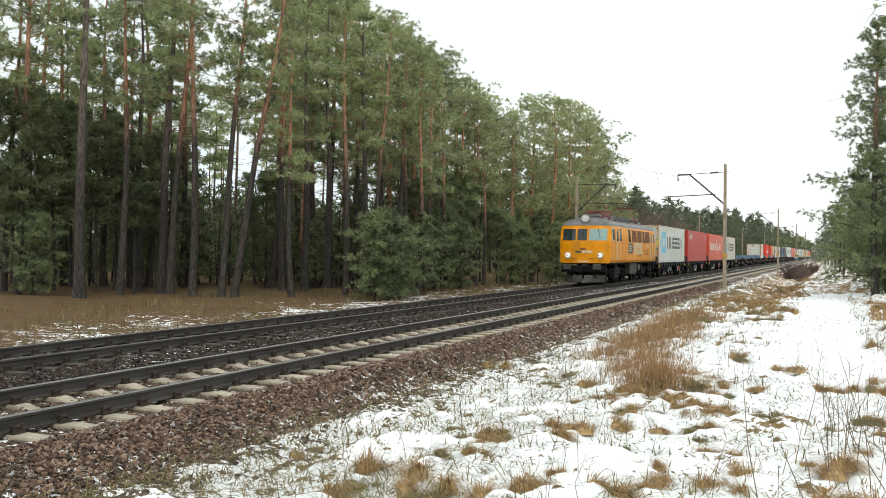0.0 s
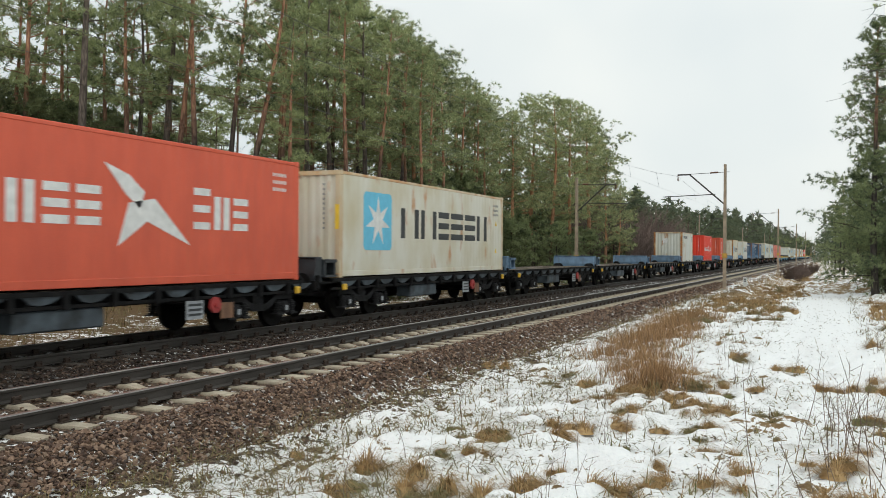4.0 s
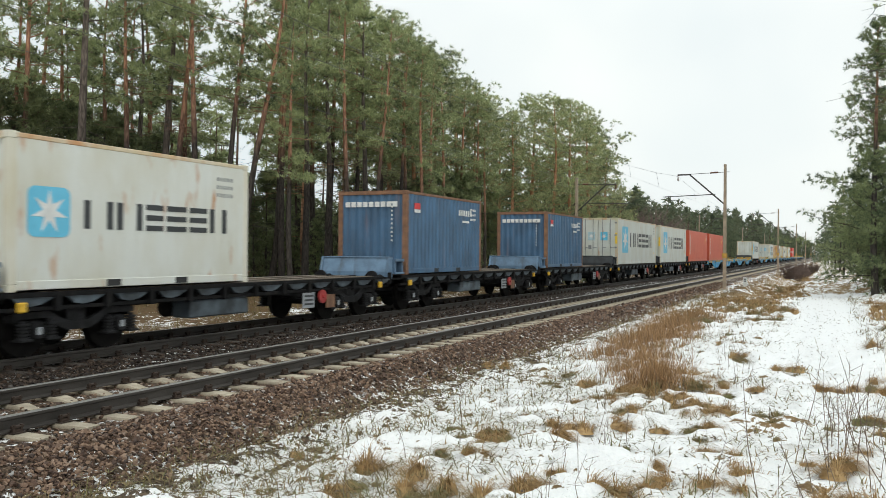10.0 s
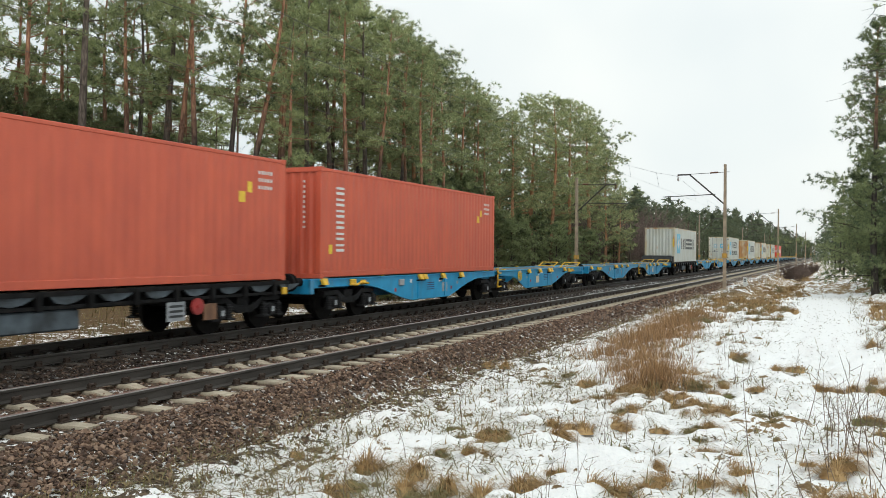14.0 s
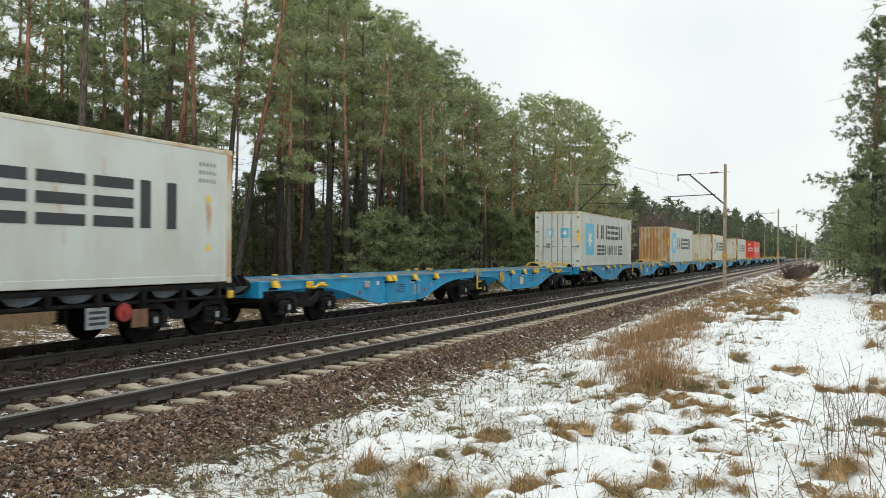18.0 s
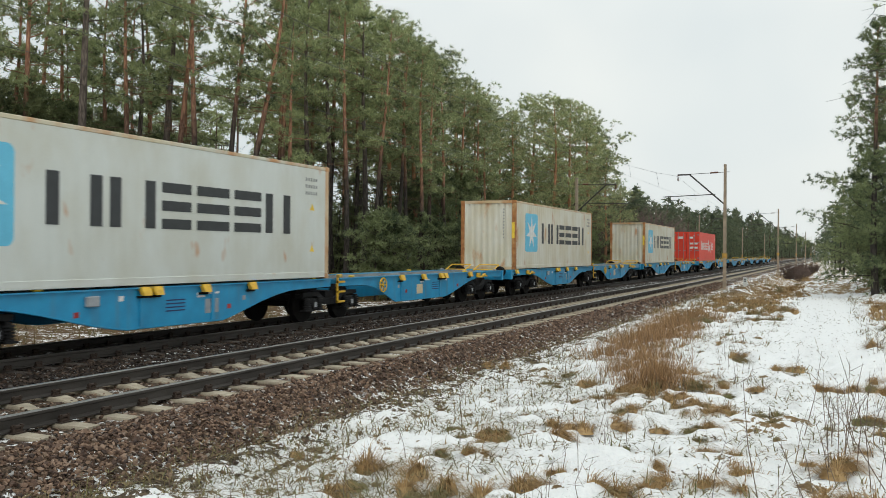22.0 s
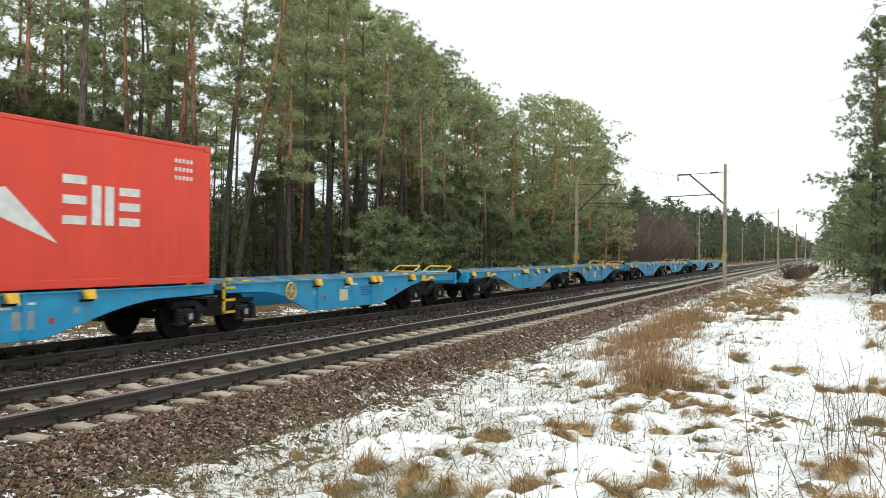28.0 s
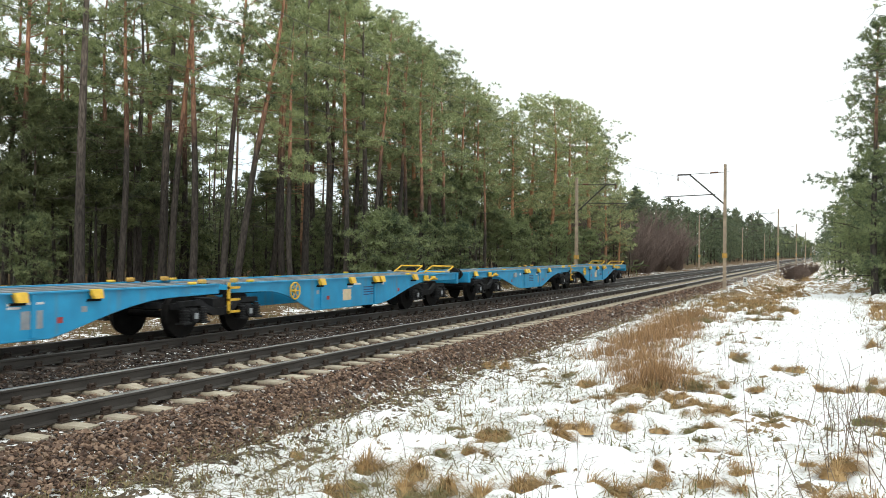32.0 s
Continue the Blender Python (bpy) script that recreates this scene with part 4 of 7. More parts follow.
def container(kind, long=True, height=0.0, doors=False, post=None, logo="", end=None, label="", category="shipping container"):
    L, W = (12.19 if long else 6.06), 2.438
    height = height or (2.86 if long else 2.59)
    paint = M_C[kind]
    frame_m = post or M_EDGE.get(kind, paint)
    rail_m = M_EDGE.get(kind, post or paint)
    c = tagged(new("shipping_container"), label, category, "containers on the train")
    h = W / 2
    # frame
    for s in (-1, 1):
        for y in (0.0, L):
            bm = bmesh.new()
            y0, y1 = (y, y + 0.16) if y == 0 else (y - 0.16, y)
            bx(bm, min(s * h, s * (h - 0.16)), max(s * h, s * (h - 0.16)), y0, y1, 0.12, height - 0.12, bevel=0.012)
            p = part("corner_post", bm, frame_m, c)
            for z in (0, height - 0.118):
                bm = bmesh.new()
                bx(bm, min(s * (h + 0.004), s * (h - 0.16)), max(s * (h + 0.004), s * (h - 0.16)), y0 - 0.004 if y == 0 else y0, y1 if y == 0 else y1 + 0.004, z, z + 0.118, bevel=0.008)
                part("corner_casting", bm, frame_m, p)
        box_part("top_rail", (s * (h - 0.03) - 0.03, s * (h - 0.03) + 0.03, 0.16, L - 0.16, height - 0.10, height - 0.02), rail_m, c, bevel=0.01)
        box_part("bottom_rail", (s * (h - 0.03) - 0.03, s * (h - 0.03) + 0.03, 0.16, L - 0.16, 0.03, 0.18), paint, c, bevel=0.01)
        part("side_panel", corrugated(0.16, L - 0.16, 0.18, height - 0.10, s * (h - 0.008), s, depth=0.034 if not long and kind != "white" else 0.009 if kind == "maroon" else 0.005), paint, c)
    box_part("roof", (-h + 0.06, h - 0.06, 0.1, L - 0.1, height - 0.07, height - 0.03), paint, c)
    box_part("floor", (-h + 0.06, h - 0.06, 0.1, L - 0.1, 0.04, 0.16), M_BLACKFRAME, c)
    for y, is_door in ((0.0, doors), (L, not doors)):
        d = 1 if y == 0 else -1
        for z in (0.0, height - 0.12):
            ya, yb = sorted((y + d * 0.01, y + d * 0.12))
            box_part("end_beam", (-h + 0.16, h - 0.16, ya, yb, z, z + 0.12), rail_m, c)
        if not is_door:
            part("end_wall", corrugated(-h + 0.16, h - 0.16, 0.12, height - 0.12, y + d * 0.03, -d, depth=0.04, pitch=0.25, axis_y=False), M_C[end or kind], c, "heavily rusted end wall" if end else "")
        else:
            for s in (-1, 1):
                xa, xb = sorted((s * 0.015, s * (h - 0.165)))
                ya, yb = sorted((y + d * 0.03, y + d * 0.08))
                dr = box_part("door", (xa, xb, ya, yb, 0.125, height - 0.125), paint, c, bevel=0.01)
                bm = bmesh.new()
                for k in range(5):
                    z = 0.35 + k * (height - 0.75) / 4
                    bx(bm, xa + 0.06, xb - 0.06, min(y + d * 0.03, y + d * 0.008), max(y + d * 0.03, y + d * 0.008), z - 0.07, z + 0.07)
                part("door_rib", bm, paint, dr)
                for xx in (xa + 0.28, xb - 0.28):
                    bm = bmesh.new()
                    cyl(bm, (xx, y - d * 0.02, 0.06), (xx, y - d * 0.02, height - 0.06), 0.017, n=8)
                    bx(bm, xx - 0.02, xx + 0.22, y - d * 0.02 - 0.012, y - d * 0.02 + 0.012, 1.02, 1.06)
                    part("locking_bar", bm, M_DECKGREY, dr)
                for k in range(4):
                    z = 0.3 + k * (height - 0.6) / 3
                    xh = s * (h - 0.12)
                    box_part("hinge", (xh - 0.07, xh + 0.07, min(y - d * 0.012, y + d * 0.03), max(y - d * 0.012, y + d * 0.03), z - 0.05, z + 0.05), M_DECKGREY, dr)
    mark(c, kind, L, height, h, logo, doors)
    return c


def mark(c, kind, L, H, h, logo, doors):
    """Painted emblems and lettering, as plain shapes, on the side towards the path."""
    x = h - 0.006
    light = kind in ("crimson", "maroon", "red", "orange", "blue")
    ink = M_MARKWHITE if light else M_MARKDARK
    if logo == "star":
        a, b, z0, z1 = (1.25, 2.90, 0.74, 2.38) if L > 10 else (0.35, 1.20, 0.90, 1.74)
        part("emblem_plate", rounded_plate(a, b, z0, z1, x, 0.14), M_MARKBLUE, c, "sky-blue rounded emblem square")
        part("emblem_star", star_bm((a + b) / 2, (z0 + z1) / 2, (z1 - z0) * 0.44, x + 0.0045), M_MARKWHITE, c, "white seven-pointed star")
        if L > 10:
            word_bars(c, 3.50, 1.11, 0.91, x, ink, 0.20, LONG_WORD, 0.95)
        else:
            word_bars(c, 1.50, 1.06, 0.50, x, ink, 0.105, LONG_WORD, 0.52)
    elif logo == "star2":
        part("emblem_plate", rounded_plate(1.11, 2.79, 0.61, 2.28, x, 0.14), M_MARKBLUE, c, "sky-blue rounded emblem square")
        part("emblem_star", star_bm(1.95, 1.45, 0.62, x + 0.0045), M_MARKWHITE, c, "white seven-pointed star")
        word_bars(c, 3.52, 1.50, 0.80, x, ink, 0.17, LONG_WORD, 0.82)
        word_bars(c, 3.52, 0.60, 0.55, x, ink, 0.13, SHORT_WORD, 0.83)
    elif logo == "ribbon":
        # one word, a swooping bird-like ribbon, a short word
        a, u = (1.33, 0.665) if L > 10 else (0.60, 0.375)
        zb, hh = (1.13, 0.74) if L > 10 else (1.02, 0.37)
        for k in range(7):
            letter_bars(c, a + k * u * 1.04, zb, u * 0.80, hh * (1.15 if k == 0 else 0.95), x, ink, 0.15 if L > 10 else 0.085, k in (3, 5, 6))
        for k in range(3):
            letter_bars(c, a + (10.7 + k * 0.95) * u, zb, u * 0.75, hh * (1.15 if k == 0 else 0.95), x, ink, 0.15 if L > 10 else 0.085, k != 1)
        bm = bmesh.new()
        m0 = a + 7.15 * u
        prism(bm, [(m0, zb + 1.55 * hh), (m0 + 0.9 * u, zb + 1.3 * hh), (m0 + 1.5 * u, zb + 0.9 * hh), (m0 + 1.35 * u, zb + 0.45 * hh), (m0 + 0.8 * u, zb + 0.8 * hh)], x, x + 0.004)
        prism(bm, [(m0 + 0.9 * u, zb + 0.6 * hh), (m0 + 1.9 * u, zb + 0.75 * hh), (m0 + 3.4 * u, zb - 0.45 * hh), (m0 + 1.6 * u, zb + 0.15 * hh), (m0 + 0.5 * u, zb - 0.5 * hh)], x, x + 0.004)
        part("emblem_ribbon", bm, ink, c, "white swooping ribbon emblem")
    if logo == "flag":
        part("emblem_plate", rounded_plate(1.25, 2.65, H - 0.80, H - 0.30, x, 0.03), M_MARKWHITE, c, "white emblem panel")
        bm = bmesh.new()
        prism(bm, [(1.30, H - 0.33), (2.60, H - 0.33), (2.60, H - 0.57), (2.0, H - 0.56), (1.5, H - 0.44)], x + 0.0045, x + 0.0085)
        part("emblem_field", bm, M_MARKNAVY, c)
        bm = bmesh.new()
        prism(bm, [(1.55, H - 0.38), (2.55, H - 0.42), (2.55, H - 0.55), (2.05, H - 0.54)], x + 0.009, x + 0.0125)
        part("emblem_stripes", bm, M_MARKYELLOW, c)
        bm = bmesh.new()
        for k in range(4):
            bx(bm, x + 0.0045, x + 0.0085, 1.36 + k * 0.31, 1.56 + k * 0.31, H - 0.76, H - 0.63)
        part("emblem_bars", bm, M_MARKNAVY, c)
    if logo == "column":
        for k in range(6):
            bm = bmesh.new()
            z = H - 0.45 - k * 0.30
            bx(bm, x, x + 0.004, 0.75, 1.15, z - 0.22, z - 0.15)
            bx(bm, x, x + 0.004, 0.75, 1.15, z - 0.08, z - 0.02)
            part("lettering_bar", bm, ink, c)
        for y, z, w in ((L - 1.75, 0.62, 0.22), (L - 1.45, 0.70, 0.16), (0.40, 0.22, 0.16)):
            box_part("yellow_label", (x, x + 0.004, y, y + w, H * z, H * z + 0.24), M_MARKYELLOW, c)
    if logo == "tag":
        box_part("emblem_tag", (x, x + 0.004, 0.55, 0.95, H - 0.55, H - 0.36), M_MARKRED, c)
        box_part("emblem_tag", (x, x + 0.004, 0.55, 0.95, H - 0.66, H - 0.56), M_MARKWHITE, c)
        bm = bmesh.new()
        for k in range(6):
            bx(bm, x, x + 0.004, 4.0 + k * 0.2, 4.13 + k * 0.2, H - 0.62, H - 0.42)
        bx(bm, x, x + 0.004, 4.3, 4.9, H - 0.86, H - 0.78)
        part("lettering_bar", bm, M_MARKWHITE, c)
        bm = bmesh.new()
        for k in range(9):
            bx(bm, -0.95 + k * 0.21, -0.80 + k * 0.21, -0.002, 0.029, H - 0.50, H - 0.34)
        part("end_lettering", bm, M_MARKWHITE, c)
    if kind == "white" and not logo:
        for k in range(9):
            box_part("lettering_bar", (x, x + 0.004, 0.82 + k * 0.23, 0.96 + k * 0.23, H * 0.79, H * 0.87), M_MARKDARK, c)
        box_part("emblem_tag", (x, x + 0.004, 0.42, 0.72, H * 0.79, H * 0.88), M_MARKPALE, c)
        box_part("white_label", (x, x + 0.004, 3.05, 3.42, H * 0.70, H * 0.82), M_MARKWHITE, c)
        box_part("white_label", (-0.42, -0.02, -0.002, 0.028, H * 0.64, H * 0.79), M_MARKWHITE, c)
    if L > 10 and not light:
        for z in (0.60, 0.24):
            bm = bmesh.new()
            prism(bm, [(L - 0.86, H * z), (L - 0.66, H * z), (L - 0.76, H * z + 0.17)], x, x + 0.004)
            part("warning_triangle", bm, M_MARKYELLOW, c, "small yellow warning triangle")
    if L < 10:
        # black boxes stand in for the shade inside the hollow pockets
        for y in (2.02, 3.78):
            box_part("fork_pocket", (h - 0.03, h + 0.0035, y, y + 0.34, 0.045, 0.165), M_POCKETSHADE, c, "forklift pocket, its dark hollow drawn as a black panel")
    if doors and logo in ("star", "star2"):
        for xx, m in ((0.16, M_MARKBLUE), (-0.62, M_MARKPALE)):
            bm = bmesh.new()
            bx(bm, xx, xx + 0.44, 0.0015, 0.0075, H * 0.52, H * 0.70)
            part("emblem_tag", bm, m, c, "small blue emblem square on the door")
            bm = star_bm(0, 0, 0.17, 0)
            bmesh.ops.transform(bm, matrix=pose(xx + 0.22, -0.001, H * 0.61, 0, 0, -90), verts=bm.verts[:])
            part("emblem_star", bm, M_MARKWHITE, c)
        box_part("notice_plate", (-0.60, -0.40, 0.0015, 0.0075, H * 0.33, H * 0.42), M_DECKGREY, c)
    if doors and logo == "ribbon":
        for xx, z in ((0.28, 0.80), (0.28, 0.60), (0.28, 0.46), (0.72, 0.60), (0.72, 0.46)):
            box_part("white_label", (xx, xx + 0.34, -0.0015, 0.0075, H * z - 0.09, H * z + 0.09), M_MARKWHITE, c)
        bm = bmesh.new()
        prism(bm, [(-0.0015, H * 0.84), (-0.0015, H * 0.76), (0.006, H * 0.76), (0.006, H * 0.84)], -0.85, -0.35)
        part("emblem_tag", bm, M_MARKWHITE, c, "small white emblem on the door")
    # small data near the far top corner and down the end wall
    bm = bmesh.new()
    for r in range(3):
        for k in range(5):
            bx(bm, x, x + 0.003, L - 1.05 + k * 0.11, L - 0.985 + k * 0.11, H - 0.42 - r * 0.17, H - 0.34 - r * 0.17)
    tagged(part("data_marking", bm, ink if light else M_MARKGREY, c), kind="stuff")
    bm = bmesh.new()
    for k in range(10):
        bx(bm, 0.68, 0.72, 0.0, 0.029, H - 0.40 - k * 0.13, H - 0.34 - k * 0.13)
    if kind != "white":
        tagged(part("end_data_marking", bm, ink if light else M_MARKGREY, c), kind="stuff")
    if kind in ("grey", "tan", "rusty", "white") and L > 10:
        bm = bmesh.new()
        bx(bm, h - 0.155, h - 0.03, -0.0065, -0.0035, H * 0.45, H * 0.68)
        part("hazard_stripe", bm, M_MARKYELLOW, c, "worn yellow height stripe")

# locomotive
LOCO_L = 13.9
LOCO_PROFILE = [(1.44, 1.24), (1.50, 1.40), (1.50, 2.40), (1.475, 3.05), (1.42, 3.40), (1.34, 3.53), (1.05, 3.72), (0.60, 3.85), (0.0, 3.90)]


def nose(x, z):
    """How far the cab front leans back at this place."""
    return 0.22 * (abs(x) / 1.5) ** 3 + 0.20 * max(0.0, z - 2.40) + 0.55 * max(0.0, z - 3.46) ** 1.2


def half_width(z):
    for (w0, z0), (w1, z1) in zip(LOCO_PROFILE[:-1], LOCO_PROFILE[1:]):
        if z <= z1:
            return w0 + (w1 - w0) * (z - z0) / (z1 - z0)
    return 0.0


def loco_shell(zmin, zmax, material, name, parent, label=""):
    bm = bmesh.new()
    zs = [z for _, z in LOCO_PROFILE if zmin <= z <= zmax]
    zz = []
    for a, b in zip(zs[:-1], zs[1:]):
        zz += [a + (b - a) * k / 3 for k in range(3)]
    zz.append(zs[-1])
    cols = [-1, -0.92, -0.7, -0.4, 0, 0.4, 0.7, 0.92, 1]
    grids = []
    for rear in (0, 1):
        g = []
        for z in zz:
            w = half_width(z)
            row = []
            for c in cols:
                y = nose(c * w, z)
                row.append(bm.verts.new((c * w, LOCO_L - y if rear else y, z)))
            g.append(row)
        grids.append(g)
        for a, b in zip(g[:-1], g[1:]):
            for i in range(len(cols) - 1):
                bm.faces.new((a[i], a[i + 1], b[i + 1], b[i]))
    f, r = grids
    for a0, a1, b0, b1 in zip(f[:-1], f[1:], r[:-1], r[1:]):
        bm.faces.new((a0[0], b0[0], b1[0], a1[0]))
        bm.faces.new((a0[-1], b0[-1], b1[-1], a1[-1]))
    if zmax < 3.85:
        pass
    else:
        for i in range(len(cols) - 1):
            bm.faces.new((f[-1][i], f[-1][i + 1], r[-1][i + 1], r[-1][i]))
    bmesh.ops.remove_doubles(bm, verts=bm.verts[:], dist=0.0005)
    bmesh.ops.recalc_face_normals(bm, faces=bm.faces[:])
    return part(name, bm, material, parent, label, smooth=False)


def front_plate(x0, x1, z0, z1, d, rear=False, n=5):
    """A plate that follows the cab front and stands d proud of it."""
    bm = bmesh.new()
    rows = []
    for layer in (d, -0.02):
        g = []
        for j in range(3):
            z = z0 + (z1 - z0) * j / 2
            row = []
            for i in range(n):
                x = x0 + (x1 - x0) * i / (n - 1)
                y = nose(x, z) - layer
                row.append(bm.verts.new((x, LOCO_L - y if rear else y, z)))
            g.append(row)
        rows.append(g)
        for a, b in zip(g[:-1], g[1:]):
            for i in range(n - 1):
                bm.faces.new((a[i], a[i + 1], b[i + 1], b[i]))
    o, k = rows
    for a, b in ((o[0], k[0]), (o[-1], k[-1])):
        for i in range(n - 1):
            bm.faces.new((a[i], a[i + 1], b[i + 1], b[i]))
    for i in (0, n - 1):
        for j in range(2):
            bm.faces.new((o[j][i], o[j + 1][i], k[j + 1][i], k[j][i]))
    bmesh.ops.recalc_face_normals(bm, faces=bm.faces[:])
    return bm


def side_box(name, y0, y1, z0, z1, d, material, parent, label="", s=1):
    bm = bmesh.new()
    v = bx(bm, 0, 1, y0, y1, z0, z1)
    for p in v:
        w = half_width(p.co.z)
        p.co.x = s * (w + d + (0.024 if z1 > 3.05 and z0 < 3.0 else 0) if p.co.x > 0.5 else w - 0.03)
    bmesh.ops.recalc_face_normals(bm, faces=bm.faces[:])
    return part(name, bm, material, parent, label)


def locomotive():
    lo = tagged(new("electric_locomotive"), "amber-yellow electric locomotive with grey roof and lit lamps", "locomotive")
    loco_shell(1.24, 3.40, M_LOCO, "body", lo, "amber-yellow body with dusty lower sides")
    loco_shell(3.40, 3.90, M_LOCOROOF, "roof", lo, "sooty grey rounded roof")
    box_part("floor", (-1.38, 1.38, 0.3, LOCO_L - 0.3, 1.16, 1.28), M_BLACKFRAME, lo)
    bm = bmesh.new()
    for s in (-1, 1):
        bx(bm, s * 1.49 - 0.02, s * 1.49 + 0.02, 0.25, LOCO_L - 0.25, 1.21, 1.26)
    part("lower_trim", bm, M_BLACKFRAME, lo)
    for rear in (False, True):
        y = (lambda v: LOCO_L - v) if rear else (lambda v: v)
        bm = front_plate(-1.36, 1.36, 3.35, 3.41, 0.015, rear)
        part("rain_strip", bm, M_LOCO, lo)
        for x0, x1, g in ((-1.32, -0.52, M_GLASS), (-0.42, 0.16, M_GLASS), (0.28, 1.30, M_GLASSPALE)):
            fr = part("window_frame", front_plate(x0 - 0.05, x1 + 0.05, 2.50, 3.27, 0.012, rear), M_LOCO, lo)
            part("windscreen", front_plate(x0, x1, 2.55, 3.22, 0.018, rear), g, fr, "cab windscreen pane")
            bm = bmesh.new()
            xm = (x0 + x1) / 2
            cyl(bm, (xm, y(nose(xm, 3.2) - 0.05), 3.2), (xm + 0.12, y(nose(xm, 2.75) - 0.05), 2.75), 0.012, n=6)
            part("wiper", bm, M_BLACKFRAME, fr)
        for x in (-0.95, 0.95):
            yy = nose(x, 1.70)
            bm = bmesh.new()
            cyl(bm, (x, y(yy + 0.02), 1.70), (x, y(yy - 0.12), 1.70), 0.19, n=20)
            rim = part("headlamp", bm, M_LAMPRIM, lo, "round silver-rimmed headlamp")
            bm = bmesh.new()
            cyl(bm, (x, y(yy - 0.118), 1.70), (x, y(yy - 0.135), 1.70), 0.135, 0.12, n=20)
            part("lens", bm, M_LAMP if not rear else M_LAMPRIM, rim, "lit lamp lens" if not rear else "")
            bm = bmesh.new()
            cyl(bm, (x * 0.98 - 0.06, y(yy - 0.134), 1.70), (x * 0.98 - 0.06, y(yy - 0.143), 1.70), 0.05, n=10)
            part("red_marker", bm, M_MARKRED, rim)
        bm = bmesh.new()
        cyl(bm, (0, y(0.66), 3.84), (0, y(0.22), 3.82), 0.17, 0.235, n=24)
        top = part("roof_headlamp", bm, M_LAMPRIM, lo, "large round roof headlamp")
        bm = bmesh.new()
        cyl(bm, (0, y(0.222), 3.82), (0, y(0.20), 3.82), 0.20, 0.17, n=24)
        part("lens", bm, M_WHITEPAINT, top, "unlit white lens")
        # numbers and emblems as plain bars
        part("number_bar", front_plate(-0.24, 0.10, 2.00, 2.10, 0.008, rear), M_GRILLE, lo)
        part("emblem_dark", front_plate(-0.50, -0.16, 1.83, 1.95, 0.008, rear), M_LOCODARK, lo)
        part("emblem_cream", front_plate(-0.12, 0.48, 1.82, 1.96, 0.008, rear), M_LOCOCREAM, lo, "pale emblem plate")
        bm = front_plate(-0.35, 0.30, 1.30, 1.38, 0.008, rear)
        part("number_bar", bm, M_LOCOCREAM, lo)
        for x in (-0.55, 0.45):
            bm = bmesh.new()
            yy = nose(x, 1.5)
            tube(bm, [(x - 0.12, y(yy), 1.50), (x - 0.12, y(yy - 0.07), 1.50), (x + 0.12, y(yy - 0.07), 1.50), (x + 0.12, y(yy), 1.50)], 0.018)
            part("grab_handle", bm, M_GRILLE, lo)
        # buffer beam, buffers, plough
        ya, yb = sorted((y(0.12), y(-0.12)))
        box_part("buffer_beam", (-1.32, 1.32, ya, yb, 0.72, 1.10), M_BLACKFRAME, lo, bevel=0.03)
        for x in (-0.875, 0.875):
            bm = bmesh.new()
            cyl(bm, (x, y(-0.1), 1.03), (x, y(-0.42), 1.03), 0.12, n=14)
            q = part("buffer", bm, M_BLACKFRAME, lo)
            bm = bmesh.new()
            ya, yb = sorted((y(-0.42), y(-0.49)))
            bx(bm, x - 0.24, x + 0.24, ya, yb, 0.87, 1.19, bevel=0.03)
            part("buffer_head", bm, M_STEELDARK, q, "worn grey buffer plate")
        part("coupling", ME_HOOK, None, lo, at=pose(0, y(-0.1), 0.95, 0, 0, 180 if rear else 0))
        bm = bmesh.new()
        ya = y(-0.12)
        d = -1 if rear else 1
        for s in (-1, 1):
            va = [bm.verts.new(p) for p in ((0.05 * s, ya - d * 0.12, 0.14), (1.22 * s, ya + d * 0.25, 0.14), (1.22 * s, ya + d * 0.3, 0.55), (0.05 * s, ya + d * 0.0, 0.55))]
            vb = [bm.verts.new(v.co + Vector((0, d * 0.02, 0))) for v in va]
            bm.faces.new(va)
            bm.faces.new(vb[::-1])
            for i in range(4):
                bm.faces.new((va[i], va[(i + 1) % 4], vb[(i + 1) % 4], vb[i]))
        bmesh.ops.recalc_face_normals(bm, faces=bm.faces[:])
        part("snow_plough", bm, M_STEELDARK, lo, "dark steel plough blade")
        for s in (-1, 1):
            bm = bmesh.new()
            for x in (0.62, 0.72, 0.82):
                tube(bm, [(s * x, y(-0.12), 0.8), (s * x, y(-0.22), 0.6), (s * x, y(-0.16), 0.35)], 0.02)
            part("air_hose", bm, M_BLACKFRAME, lo)
            box_part("front_step", (s * 1.22 - 0.14, s * 1.22 + 0.14, *sorted((y(-0.08), y(0.16))), 0.42, 0.46), M_STEELDARK, lo)
        # cab door, cab windows, handrails
        for s in (-1, 1):
            for a, b, z0, z1, nm, lab in ((0.60, 1.22, 2.53, 3.28, "cab_window", "pale-framed cab side window"),):
                yy = sorted((y(a), y(b)))
                fr = side_box(nm, *yy, z0, z1, 0.012, M_LOCOCREAM if not rear else M_LOCO, lo, lab, s)
                side_box("pane", yy[0] + 0.07, yy[1] - 0.07, z0 + 0.07, z1 - 0.07, 0.018, M_GLASS, fr, "", s)
            yy = sorted((y(1.70), y(2.22)))
            dr = side_box("cab_door", *yy, 1.34, 3.30, 0.008, M_LOCO, lo, "narrow yellow cab door", s)
            side_box("pane", yy[0] + 0.13, yy[1] - 0.13, 2.55, 3.2, 0.016, M_GLASS, dr, "", s)
            for a in (1.54, 2.30):
                bm = bmesh.new()
                cyl(bm, (s * 1.545, y(a), 1.42), (s * 1.53, y(a), 3.2), 0.03, n=8)
                part("hand_rail", bm, M_LOCOCREAM, lo, "cream vertical hand rail")
            bm = bmesh.new()
